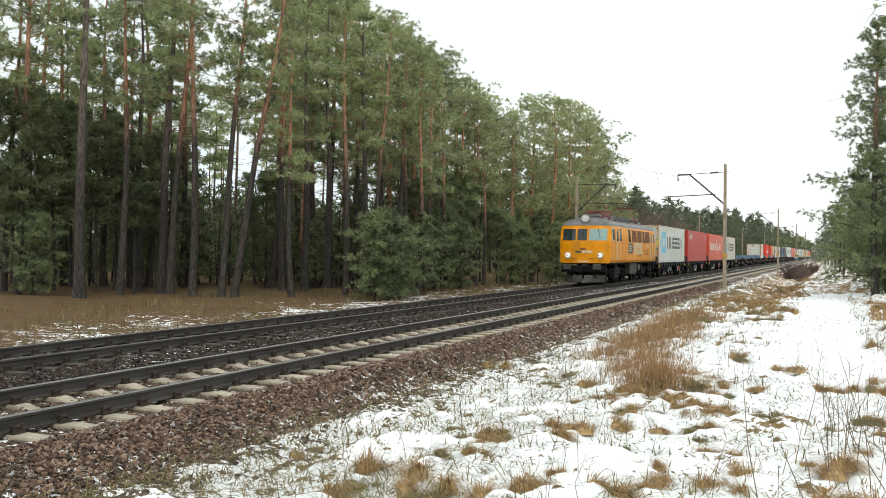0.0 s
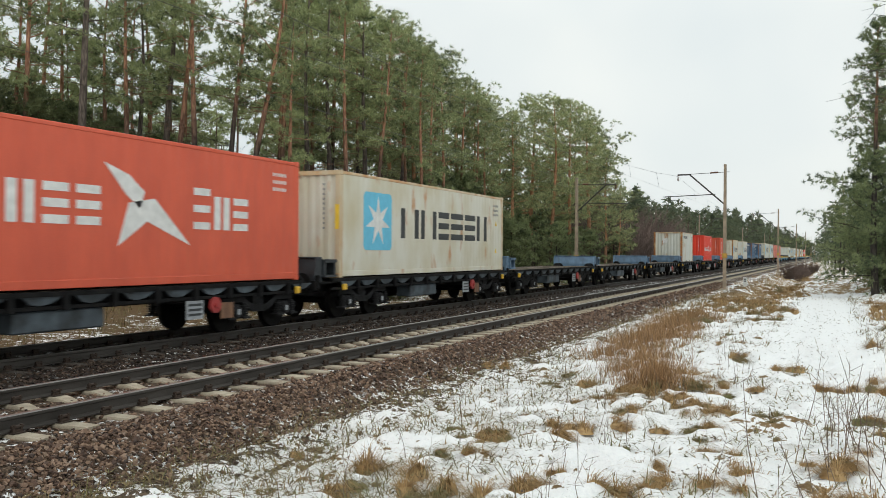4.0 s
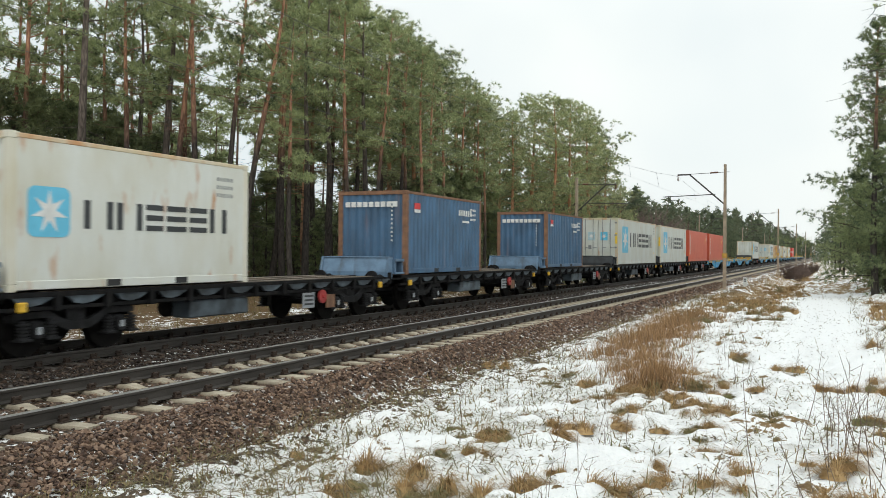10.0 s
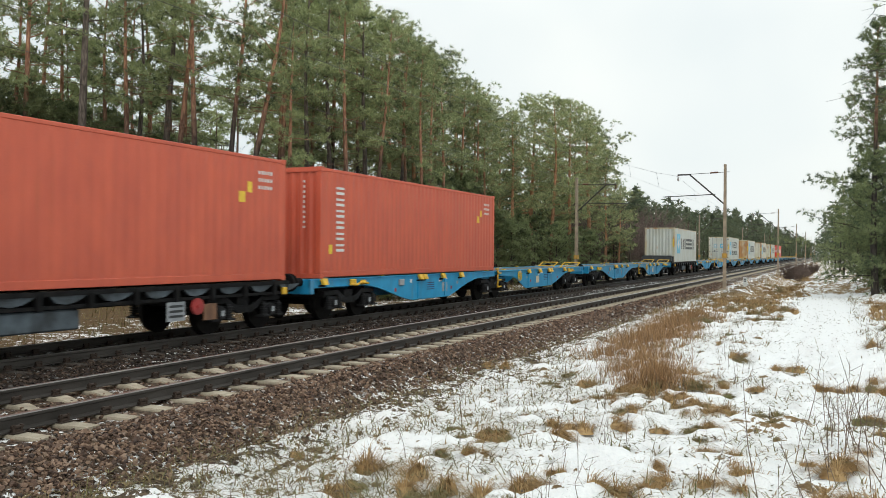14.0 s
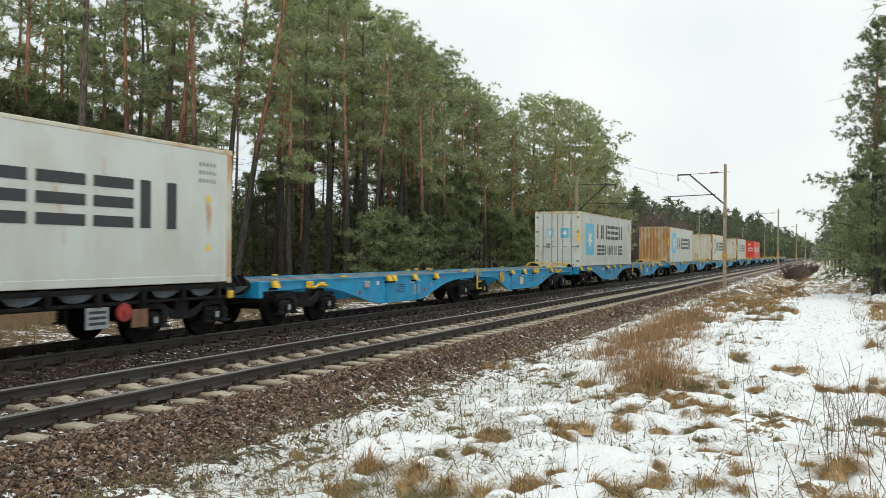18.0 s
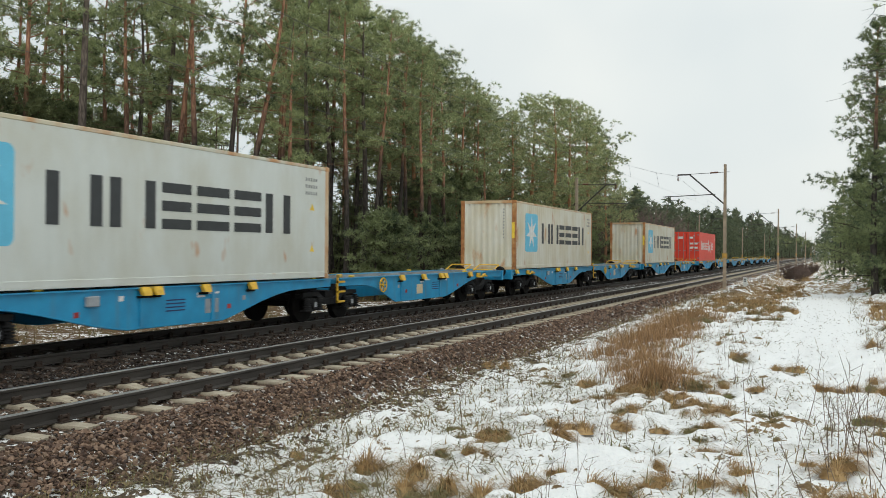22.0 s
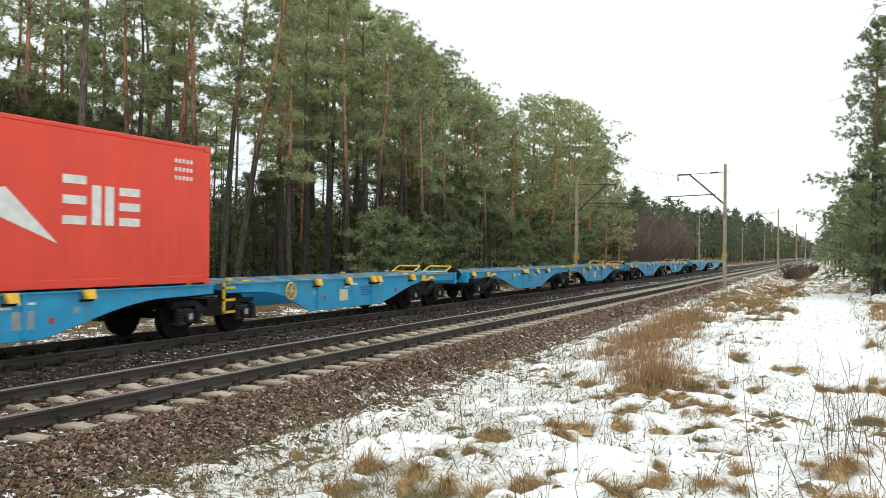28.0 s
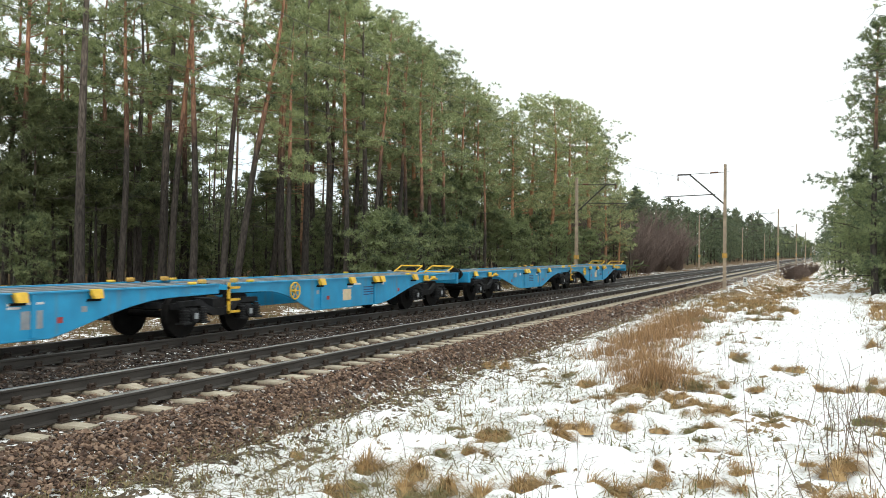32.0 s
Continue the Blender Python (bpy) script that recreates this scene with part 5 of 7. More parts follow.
            for k in range(3):
                bx(bm, s * 1.40 - 0.1, s * 1.40 + 0.1, min(y(1.65), y(2.2)), max(y(1.65), y(2.2)), 0.42 + k * 0.25, 0.45 + k * 0.25)
            for a in (1.65, 2.2):
                cyl(bm, (s * 1.42, y(a), 0.42), (s * 1.42, y(a), 1.12), 0.018, n=6)
            part("cab_steps", bm, M_STEELDARK, lo)
            if not rear:
                side_box("engine_room_window", 2.52, 2.96, 2.55, 3.28, 0.010, M_GLASS, lo, "dark rounded window", s)
    for s in (-1, 1):
        for a, b in ((5.0, 5.46), (9.30, 9.76)):
            side_box("side_window", a, b, 2.54, 3.28, 0.010, M_GLASS, lo, "narrow dark window", s)
        for a, b in ((6.0, 7.27), (7.57, 8.88), (10.05, 11.50)):
            gr = side_box("louvre_grille", a, b, 2.53, 3.28, 0.006, M_GRILLE, lo, "rusty brown louvred grille", s)
            bm = bmesh.new()
            for k in range(11):
                z = 2.56 + k * 0.066
                v = bx(bm, s * (half_width(z) + 0.005), s * (half_width(z) + 0.028), a + 0.03, b - 0.03, z, z + 0.022)
            part("slats", bm, M_GRILLE, gr)
            bm = bmesh.new()
            for z in (2.51, 3.29):
                bx(bm, s * half_width(z), s * (half_width(z) + 0.02), a - 0.03, b + 0.03, z - 0.015, z + 0.015)
            part("grille_frame", bm, M_LOCO, gr)
        # side emblems: dark arrow and cream arrow, with bars for the words
        bm = bmesh.new()
        prism(bm, [(4.85, 1.80), (4.85, 2.45), (6.0, 2.45), (6.33, 2.12), (6.0, 1.80)], *sorted((s * 1.500, s * 1.506)))
        part("emblem_dark", bm, M_LOCODARK, lo, "charcoal arrow-shaped emblem")
        bm = bmesh.new()
        prism(bm, [(6.40, 2.12), (6.75, 2.48), (8.95, 2.48), (8.95, 1.78), (6.75, 1.78)], *sorted((s * 1.500, s * 1.506)))
        part("emblem_cream", bm, M_LOCOCREAM, lo, "cream arrow-shaped emblem")
        for y0, w, nn, mt in ((5.0, 0.33, 3, M_LOCOCREAM), (6.90, 0.39, 5, M_LOCO)):
            for k in range(nn):
                a = y0 + k * w
                for z in (1.96, 2.105, 2.25):
                    box_part("lettering_bar", (*sorted((s * 1.5065, s * 1.5105)), a, a + w * 0.72, z, z + 0.07), mt, lo)
        bm = bmesh.new()
        for k in range(6):
            bx(bm, *sorted((s * 1.500, s * 1.504)), 7.9 + k * 0.17, 8.02 + k * 0.17, 1.62, 1.70)
        part("lettering_bar", bm, M_GRILLE, lo)
        for a, b, z0, z1 in ((9.6, 10.2, 1.72, 2.08), (10.25, 10.8, 1.72, 2.08), (10.85, 11.4, 1.72, 2.08)):
            bm = bmesh.new()
            for q in ((a, b, z0, z0 + 0.025), (a, b, z1 - 0.025, z1), (a, a + 0.025, z0, z1), (b - 0.025, b, z0, z1)):
                bx(bm, *sorted((s * 1.495, s * 1.508)), *q)
            part("access_panel", bm, M_GRILLE, lo, "outlined access panel")
        bm = bmesh.new()
        for k in range(8):
            bx(bm, *sorted((s * 1.493, s * 1.503)), 10.3 + k * 0.14, 10.4 + k * 0.14, 2.26, 2.38)
        part("number_bar", bm, M_LOCOCREAM, lo)
        # lamps and boxes under the sill
        box_part("battery_box", (min(s * 1.05, s * 1.40), max(s * 1.05, s * 1.40), 5.8, 7.75, 0.50, 1.2), M_STEELDARK, lo, "dark battery box", bevel=0.02)
        box_part("junction_box", (min(s * 1.1, s * 1.42), max(s * 1.1, s * 1.42), 8.1, 8.75, 0.70, 1.12), M_GREYFRAME, lo, "grey-green junction box with yellow label", bevel=0.02)
        box_part("warning_label", (min(s * 1.421, s * 1.425), max(s * 1.421, s * 1.425), 8.35, 8.55, 0.85, 1.02), M_YELLOW, lo)
    # bogies with big wheels
    for yc in (3.1, 10.8):
        bm = bmesh.new()
        for s in (-1, 1):
            x0, x1 = sorted((s * 1.08, s * 1.20))
            prism(bm, [(-2.35, 0.62), (-2.35, 0.90), (-0.7, 0.95), (0.7, 0.95), (2.35, 0.90), (2.35, 0.62), (0.9, 0.58), (0.5, 0.45), (-0.5, 0.45), (-0.9, 0.58)], x0, x1)
        bx(bm, -1.1, 1.1, -0.3, 0.3, 0.6, 0.95)
        bg = part("bogie", bm, M_LOCOUNDER, lo, "black heavy bogie frame", at=pose(0, yc, 0))
        for d in (-1.52, 1.52):
            part("wheelset", ME_LOCOWHEEL, None, bg, at=pose(0, d, 0.625))
            for s in (-1, 1):
                bm = bmesh.new()
                bx(bm, s * 1.2 - 0.12, s * 1.2 + 0.12, d - 0.24, d + 0.24, 0.45, 0.82, bevel=0.04)
                cyl(bm, (s * 1.3, d, 0.625), (s * 1.42, d, 0.625), 0.16, n=12)
                part("axle_box", bm, M_LOCOUNDER, bg)
                for q in (-0.42, 0.42):
                    bm = bmesh.new()
                    for k in range(5):
                        cyl(bm, (s * 1.22, d + q, 0.44 + 0.06 * k), (s * 1.22, d + q, 0.47 + 0.06 * k), 0.10, n=10)
                    cyl(bm, (s * 1.22, d + q, 0.40), (s * 1.22, d + q, 0.9), 0.06, n=8)
                    part("spring", bm, M_LOCOUNDER, bg)
        for s in (-1, 1):
            for q in (-2.4, -0.6, 0.6, 2.4):
                bm = bmesh.new()
                prism(bm, [(q - 0.28, 0.62), (q + 0.28, 0.62), (q + 0.1, 0.22), (q - 0.1, 0.22)], *sorted((s * 1.02, s * 1.12)))
                part("sand_box", bm, M_LOCOUNDER, bg)
    # roof equipment
    bm = bmesh.new()
    prism(bm, [(4.6, 3.88), (4.7, 4.14), (9.4, 4.14), (9.5, 3.88)], -0.62, 0.62)
    rc = part("resistor_cover", bm, M_LOCOROOF, lo, "long dark roof ventilator housing")
    bm = bmesh.new()
    for k in range(5):
        for s in (-1, 1):
            bx(bm, *sorted((s * 0.62, s * 0.65)), 4.75, 9.35, 3.86 + k * 0.05, 3.885 + k * 0.05)
    part("slats", bm, M_LOCODARK, rc)
    bm = bmesh.new()
    bx(bm, -0.50, 0.62, 0.75, 1.75, 4.00, 4.06, bevel=0.015)
    bx(bm, -0.30, 0.40, 0.95, 1.75, 3.86, 4.00)
    part("roof_box", bm, M_DECKGREY, lo, "pale grey raised roof plate")
    bm = bmesh.new()
    bx(bm, -0.55, 0.55, 12.1, 13.1, 3.87, 4.02, bevel=0.03)
    part("roof_box", bm, M_LOCOROOF, lo)
    for yc, up in ((3.1, False), (10.9, True)):
        bm = bmesh.new()
        for x in (-0.6, 0.6):
            cyl(bm, (x, yc - 1.0, 4.08), (x, yc + 1.0, 4.08), 0.035, n=6)
        for q in (-1.0, 1.0):
            cyl(bm, (-0.6, yc + q, 4.08), (0.6, yc + q, 4.08), 0.035, n=6)
        pg = part("pantograph", bm, M_PANTO, lo, "crimson raised pantograph" if up else "crimson folded pantograph")
        bm = bmesh.new()
        for x in (-0.5, 0.5):
            for q in (-0.9, 0.9):
                cyl(bm, (x, yc + q, 3.80), (x, yc + q, 4.06), 0.06, n=8)
        part("insulator", bm, M_INSUL, pg)
        if up:
            arms = [[(x, yc + e * 0.9, 4.1), (x * 0.9, yc - e * 0.95, 4.50), (x * 0.7, yc + e * 0.05 - 0.25, 4.90)] for x in (-0.5, 0.5) for e in (-1, 1)]
            heads = [(-0.25, 4.94)]
        else:
            arms = [[(x, yc + e * 0.9, 4.12), (x * 0.9, yc - e * 1.1, 4.20), (x * 0.7, yc + e * 0.6, 4.30)] for x in (-0.5, 0.5) for e in (-1, 1)]
            heads = [(-0.3, 4.34), (0.3, 4.34)]
        for arm in arms:
            bm = bmesh.new()
            tube(bm, arm, 0.02)
            part("arm", bm, M_PANTO, pg)
        for q, z in heads:
            bm = bmesh.new()
            tube(bm, [(-0.85, yc + q, z - 0.14), (-0.6, yc + q, z), (0.6, yc + q, z), (0.85, yc + q, z - 0.14)], 0.03)
            part("collector_head", bm, M_PANTO, pg)
    bm = bmesh.new()
    for x in (-1.0, 1.0):
        cyl(bm, (x, 1.6, 3.74), (x, LOCO_L - 1.6, 3.74), 0.02, n=6)
    part("roof_conduit", bm, M_STEELDARK, lo)
    return lo


def make_train():
    couple(locomotive(), 48.03)
    dark = black_wagon(M_BULKDARK, "grimy black four-axle container flat wagon with dark end bulkhead")
    pale = black_wagon(M_BULKBLUE, "grimy black four-axle container flat wagon with blue end bulkhead")
    spots = [64.51, 78.57, 92.71, 106.81, 120.7, 134.62, 148.84, 162.9, 176.4, 190.23, 204.02, 217.93, 231.74, 245.79, 259.76, 273.84, 287.78, 354.6]
    ribbed = black_wagon(M_BULKDARK, "grimy black four-axle container flat wagon with ribbed end bulkhead", ribbed=True)
    seen = set()
    for i, u in enumerate(spots):
        kind = ribbed if u > 300 else dark if u < 110 or u > 255 else pale
        couple(copy_thing(kind, Matrix()) if kind.name in seen else kind, u)
        seen.add(kind.name)
    blue = blue_wagon()
    for i, u in enumerate([301.5, 328.0, 368.2, 394.73, 421.13, 447.53, 473.93, 500.33, 526.73, 553.13, 579.53]):
        couple(blue if i == 0 else copy_thing(blue, Matrix()), u)
    loads = [
        (64.51, dict(kind="grey", doors=True, post=M_C["rusty"], logo="star", label="light grey container with blue star emblem and rust streaks")),
        (78.57, dict(kind="crimson", logo="flag", label="deep red container with small white emblem panel")),
        (92.71, dict(kind="orange", logo="ribbon", label="orange-red container with white lettering and ribbon emblem")),
        (106.81, dict(kind="tan", logo="star", label="cream container with blue star emblem, slightly dirty")),
        (162.9, dict(kind="white", long=False, post=M_RUSTPOST, label="short off-white container with rusty corner posts")),
        (176.4, dict(kind="red", long=False, logo="ribbon", label="short bright red container with white ribbon emblem")),
        (190.23, dict(kind="orange", long=False, logo="column", label="short faded orange container with a column of marks")),
        (204.02, dict(kind="tan", long=False, post=M_RUSTPOST, logo="star", label="short cream container with rusty frame and star emblem")),
        (217.93, dict(kind="white", long=False, logo="star", post=M_C["tan"], label="short white container with star emblem and stained corners")),
        (231.74, dict(kind="blue", long=False, post=M_RUSTDARK, logo="tag", label="short worn blue corrugated container with red tag")),
        (245.79, dict(kind="blue", long=False, post=M_RUSTDARK, logo="tag", label="short patched blue container with rusty posts and red tag")),
        (259.76, dict(kind="grey", doors=True, logo="star", label="long light grey container, ribbed doors and star emblem")),
        (273.84, dict(kind="grey", post=M_C["tan"], logo="star", label="long light grey container with stained end and star emblem")),
        (287.78, dict(kind="maroon", logo="column", label="long dull red container with a column of white marks")),
        (301.5, dict(kind="maroon", logo="column", label="long dull red container with white marks on blue wagon")),
        (354.6, dict(kind="grey", logo="star", label="long clean grey container with blue star emblem")),
        (394.73, dict(kind="grey", doors=True, logo="star2", post=M_C["tan"], label="long grey container with two rows of dark lettering bars")),
        (421.13, dict(kind="grey", end="rusty", post=M_C["rusty"], logo="star", label="long grey container with a heavily rusted end wall")),
        (447.53, dict(kind="tan", post=M_RUSTPOST, logo="star", label="long pale container with rusty corner posts and star emblem")),
        (473.93, dict(kind="tan", post=M_RUSTPOST, logo="star", label="long dirty pale container with rust-brown corner posts")),
        (500.33, dict(kind="red", doors=True, logo="ribbon", label="long bright red container with white ribbon emblem and doors")),
    ]
    for u, kw in loads:
        couple(container(**kw), u, DECK)


make_train()

# ---- trees ----


def bark_material(name, low, low2, high, high2, z0, z1):
    m = bpy.data.materials.new(name)
    m.use_nodes = True
    n, l = m.node_tree.nodes, m.node_tree.links
    co = n.new("ShaderNodeTexCoord")
    sp = n.new("ShaderNodeSeparateXYZ")
    l.new(co.outputs["Object"], sp.inputs[0])
    mp = n.new("ShaderNodeMapping")
    mp.inputs["Scale"].default_value = (1, 1, 0.25)
    l.new(co.outputs["Object"], mp.inputs[0])
    t = n.new("ShaderNodeTexNoise")
    t.inputs["Scale"].default_value, t.inputs["Detail"].default_value = 14, 6
    l.new(mp.outputs[0], t.inputs["Vector"])
    big = n.new("ShaderNodeTexNoise")
    big.inputs["Scale"].default_value = 0.9
    l.new(co.outputs["Object"], big.inputs["Vector"])
    oi = n.new("ShaderNodeObjectInfo")
    hz = n.new("ShaderNodeMath")
    hz.operation = "MULTIPLY_ADD"
    l.new(big.outputs[0], hz.inputs[0])
    hz.inputs[1].default_value = 3.5
    l.new(sp.outputs[2], hz.inputs[2])
    rz = n.new("ShaderNodeMath")
    rz.operation = "MULTIPLY_ADD"
    l.new(oi.outputs["Random"], rz.inputs[0])
    rz.inputs[1].default_value = 3.0
    l.new(hz.outputs[0], rz.inputs[2])
    mr = n.new("ShaderNodeMapRange")
    mr.inputs[1].default_value, mr.inputs[2].default_value = z0, z1
    l.new(rz.outputs[0], mr.inputs[0])

    def two(a, b):
        r = n.new("ShaderNodeValToRGB")
        r.color_ramp.elements[0].position, r.color_ramp.elements[1].position = 0.38, 0.62
        r.color_ramp.elements[0].color, r.color_ramp.elements[1].color = (*b, 1), (*a, 1)
        l.new(t.outputs[0], r.inputs[0])
        return r.outputs[0]

    mx = n.new("ShaderNodeMix")
    mx.data_type = "RGBA"
    l.new(mr.outputs[0], mx.inputs[0])
    l.new(two(low, low2), mx.inputs[6])
    l.new(two(high, high2), mx.inputs[7])
    b = n["Principled BSDF"]
    l.new(mx.outputs[2], b.inputs["Base Color"])
    b.inputs["Roughness"].default_value = 0.9
    bp = n.new("ShaderNodeBump")
    bp.inputs["Strength"].default_value, bp.inputs["Distance"].default_value = 0.8, 0.04
    l.new(t.outputs[0], bp.inputs["Height"])
    l.new(bp.outputs[0], b.inputs["Normal"])
    return m


def needle_material(name, dark, light):
    m = bpy.data.materials.new(name)
    m.use_nodes = True
    n, l = m.node_tree.nodes, m.node_tree.links
    g = n.new("ShaderNodeNewGeometry")
    oi = n.new("ShaderNodeObjectInfo")
    co = n.new("ShaderNodeTexCoord")
    t = n.new("ShaderNodeTexNoise")
    t.inputs["Scale"].default_value = 1.3
    t.inputs["Detail"].default_value = 4
    l.new(co.outputs["Object"], t.inputs["Vector"])
    a = n.new("ShaderNodeMath")
    a.operation = "MULTIPLY_ADD"
    l.new(g.outputs["Random Per Island"], a.inputs[0])
    a.inputs[1].default_value = 0.45
    # natural tone by clump, steepened so that light and shade are painted in
    clump_shade = n.new("ShaderNodeMath")
    clump_shade.operation = "MULTIPLY_ADD"
    clump_shade.inputs[1].default_value, clump_shade.inputs[2].default_value = 1.9, -0.45
    l.new(t.outputs[0], clump_shade.inputs[0])
    l.new(clump_shade.outputs[0], a.inputs[2])
    c = n.new("ShaderNodeMath")
    c.operation = "MULTIPLY_ADD"
    l.new(oi.outputs["Random"], c.inputs[0])
    c.inputs[1].default_value = 0.3
    l.new(a.outputs[0], c.inputs[2])
    r = n.new("ShaderNodeValToRGB")
    r.color_ramp.elements[0].position, r.color_ramp.elements[1].position = 0.45, 1.0
    r.color_ramp.elements[0].color, r.color_ramp.elements[1].color = (*dark, 1), (*light, 1)
    l.new(c.outputs[0], r.inputs[0])
    b = n["Principled BSDF"]
    l.new(r.outputs[0], b.inputs["Base Color"])
    b.inputs["Roughness"].default_value = 0.6
    b.inputs["Specular IOR Level"].default_value = 0.3
    tl = n.new("ShaderNodeBsdfTranslucent")
    l.new(r.outputs[0], tl.inputs["Color"])
    ms = n.new("ShaderNodeMixShader")
    ms.inputs[0].default_value = 0.28
    l.new(b.outputs[0], ms.inputs[1])
    l.new(tl.outputs[0], ms.inputs[2])
    l.new(ms.outputs[0], n["Material Output"].inputs["Surface"])
    return m


M_BARK = bark_material("pine_bark", (0.068, 0.056, 0.047), (0.024, 0.019, 0.016), (0.52, 0.275, 0.165), (0.25, 0.115, 0.07), 10.0, 14.0)
M_BARKEDGE = bark_material("edge_pine_bark", (0.13, 0.10, 0.08), (0.05, 0.038, 0.03), (0.62, 0.32, 0.175), (0.34, 0.165, 0.09), 5.0, 9.0)
M_BARKGREY = bark_material("grey_pine_bark", (0.060, 0.050, 0.043), (0.020, 0.016, 0.014), (0.19, 0.15, 0.12), (0.07, 0.055, 0.045), 8.0, 14.0)
# duller bark copy for deep stems; the stand's shade is in its colour
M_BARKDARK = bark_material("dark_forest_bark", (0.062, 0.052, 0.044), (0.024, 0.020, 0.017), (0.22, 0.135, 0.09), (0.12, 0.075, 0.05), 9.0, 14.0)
M_TWIG = mat("grey_twigs", (0.13, 0.11, 0.095), (0.07, 0.06, 0.05), rough=0.9, bump=0)
M_NEEDLE = needle_material("pine_needles", (0.066, 0.095, 0.052), (0.41, 0.455, 0.22))
# lighter needle copy: daylight on the forest edge is put into the colour
M_NEEDLEEDGE = needle_material("sunlit_edge_needles", (0.082, 0.112, 0.062), (0.46, 0.495, 0.25))
# darker needle copies; shade among the trees is put into their colour
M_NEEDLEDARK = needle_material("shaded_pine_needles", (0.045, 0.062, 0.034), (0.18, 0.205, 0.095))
M_NEEDLEMID = needle_material("half_shaded_pine_needles", (0.046, 0.070, 0.040), (0.27, 0.315, 0.15))
M_BROWNTWIG = mat("bare_brown_twigs", (0.20, 0.145, 0.125), (0.12, 0.088, 0.075), rough=0.9, bump=0, rand=0.2)


class Soup:
    """Collects triangles and tubes for one mesh."""

    def __init__(self):
        self.v, self.f = [], []

    def limb(self, pts, radii, n=5):
        base = len(self.v)
        prev = None
        for i, (p, r) in enumerate(zip(pts, radii)):
            d = (pts[min(i + 1, len(pts) - 1)] - pts[max(i - 1, 0)]).normalized()
            u = d.orthogonal().normalized() if prev is None else (prev - d * prev.dot(d)).normalized()
            prev = u
            w = d.cross(u)
            for k in range(n):
                a = k / n * math.tau
                self.v.append(p + (u * math.cos(a) + w * math.sin(a)) * r)
        for i in range(len(pts) - 1):
            for k in range(n):
                a, b = base + i * n + k, base + i * n + (k + 1) % n
                self.f.append((a, b, b + n, a + n))

    def tuft(self, p, d, size, rng, blades=8, width=0.21):
        for _ in range(blades):
            q = Vector((rng.gauss(0, 1), rng.gauss(0, 1), rng.gauss(0, 0.8)))
            q = (q.normalized() + d * 0.55).normalized()
            s = q.orthogonal().normalized()
            s = (Matrix.Rotation(rng.uniform(0, math.pi), 3, q) @ s) * size * width
            ln = size * rng.uniform(0.6, 1.15)
            b = len(self.v)
            o = p + q * size * 0.1
            self.v += [o - s * 0.6, o + s * 0.6, o + q * ln + s * 0.35, o + q * ln - s * 0.35]
            self.f.append((b, b + 1, b + 2, b + 3))

    def mesh(self, name, material, smooth_=False):
        return raw_mesh(name, self.v, self.f, material, smooth_)


class Needles:
    """Collects puffs of needles: many slim pointed blades round a point of a twig."""

    def __init__(self):
        self.rows = []

    def puff(self, p, d, size):
        self.rows.append((p.x, p.y, p.z, d.x, d.y, d.z, size))

    def mesh(self, name, material, seed, blades=22, width=0.17, bias=0.55):
        a = np.array(self.rows)
        rng = np.random.RandomState(seed)
        n = len(a)
        q = rng.normal(size=(n, blades, 3))
        q /= np.linalg.norm(q, axis=2, keepdims=True)
        q += a[:, None, 3:6] * bias
        q /= np.linalg.norm(q, axis=2, keepdims=True)
        w = np.cross(q, rng.normal(size=(n, blades, 3)))
        w /= np.linalg.norm(w, axis=2, keepdims=True)
        size = a[:, None, 6:7]
        w *= size * width * 0.5
        o = a[:, None, 0:3] + q * size * rng.uniform(0.0, 0.35, size=(n, blades, 1))
        tip = o + q * size * rng.uniform(0.65, 1.15, size=(n, blades, 1))
        v = np.stack((o - w, o + w, tip), axis=2).reshape(-1, 3)
        f = np.arange(len(v)).reshape(-1, 3)
        return raw_mesh(name, v.tolist(), f.tolist(), material)


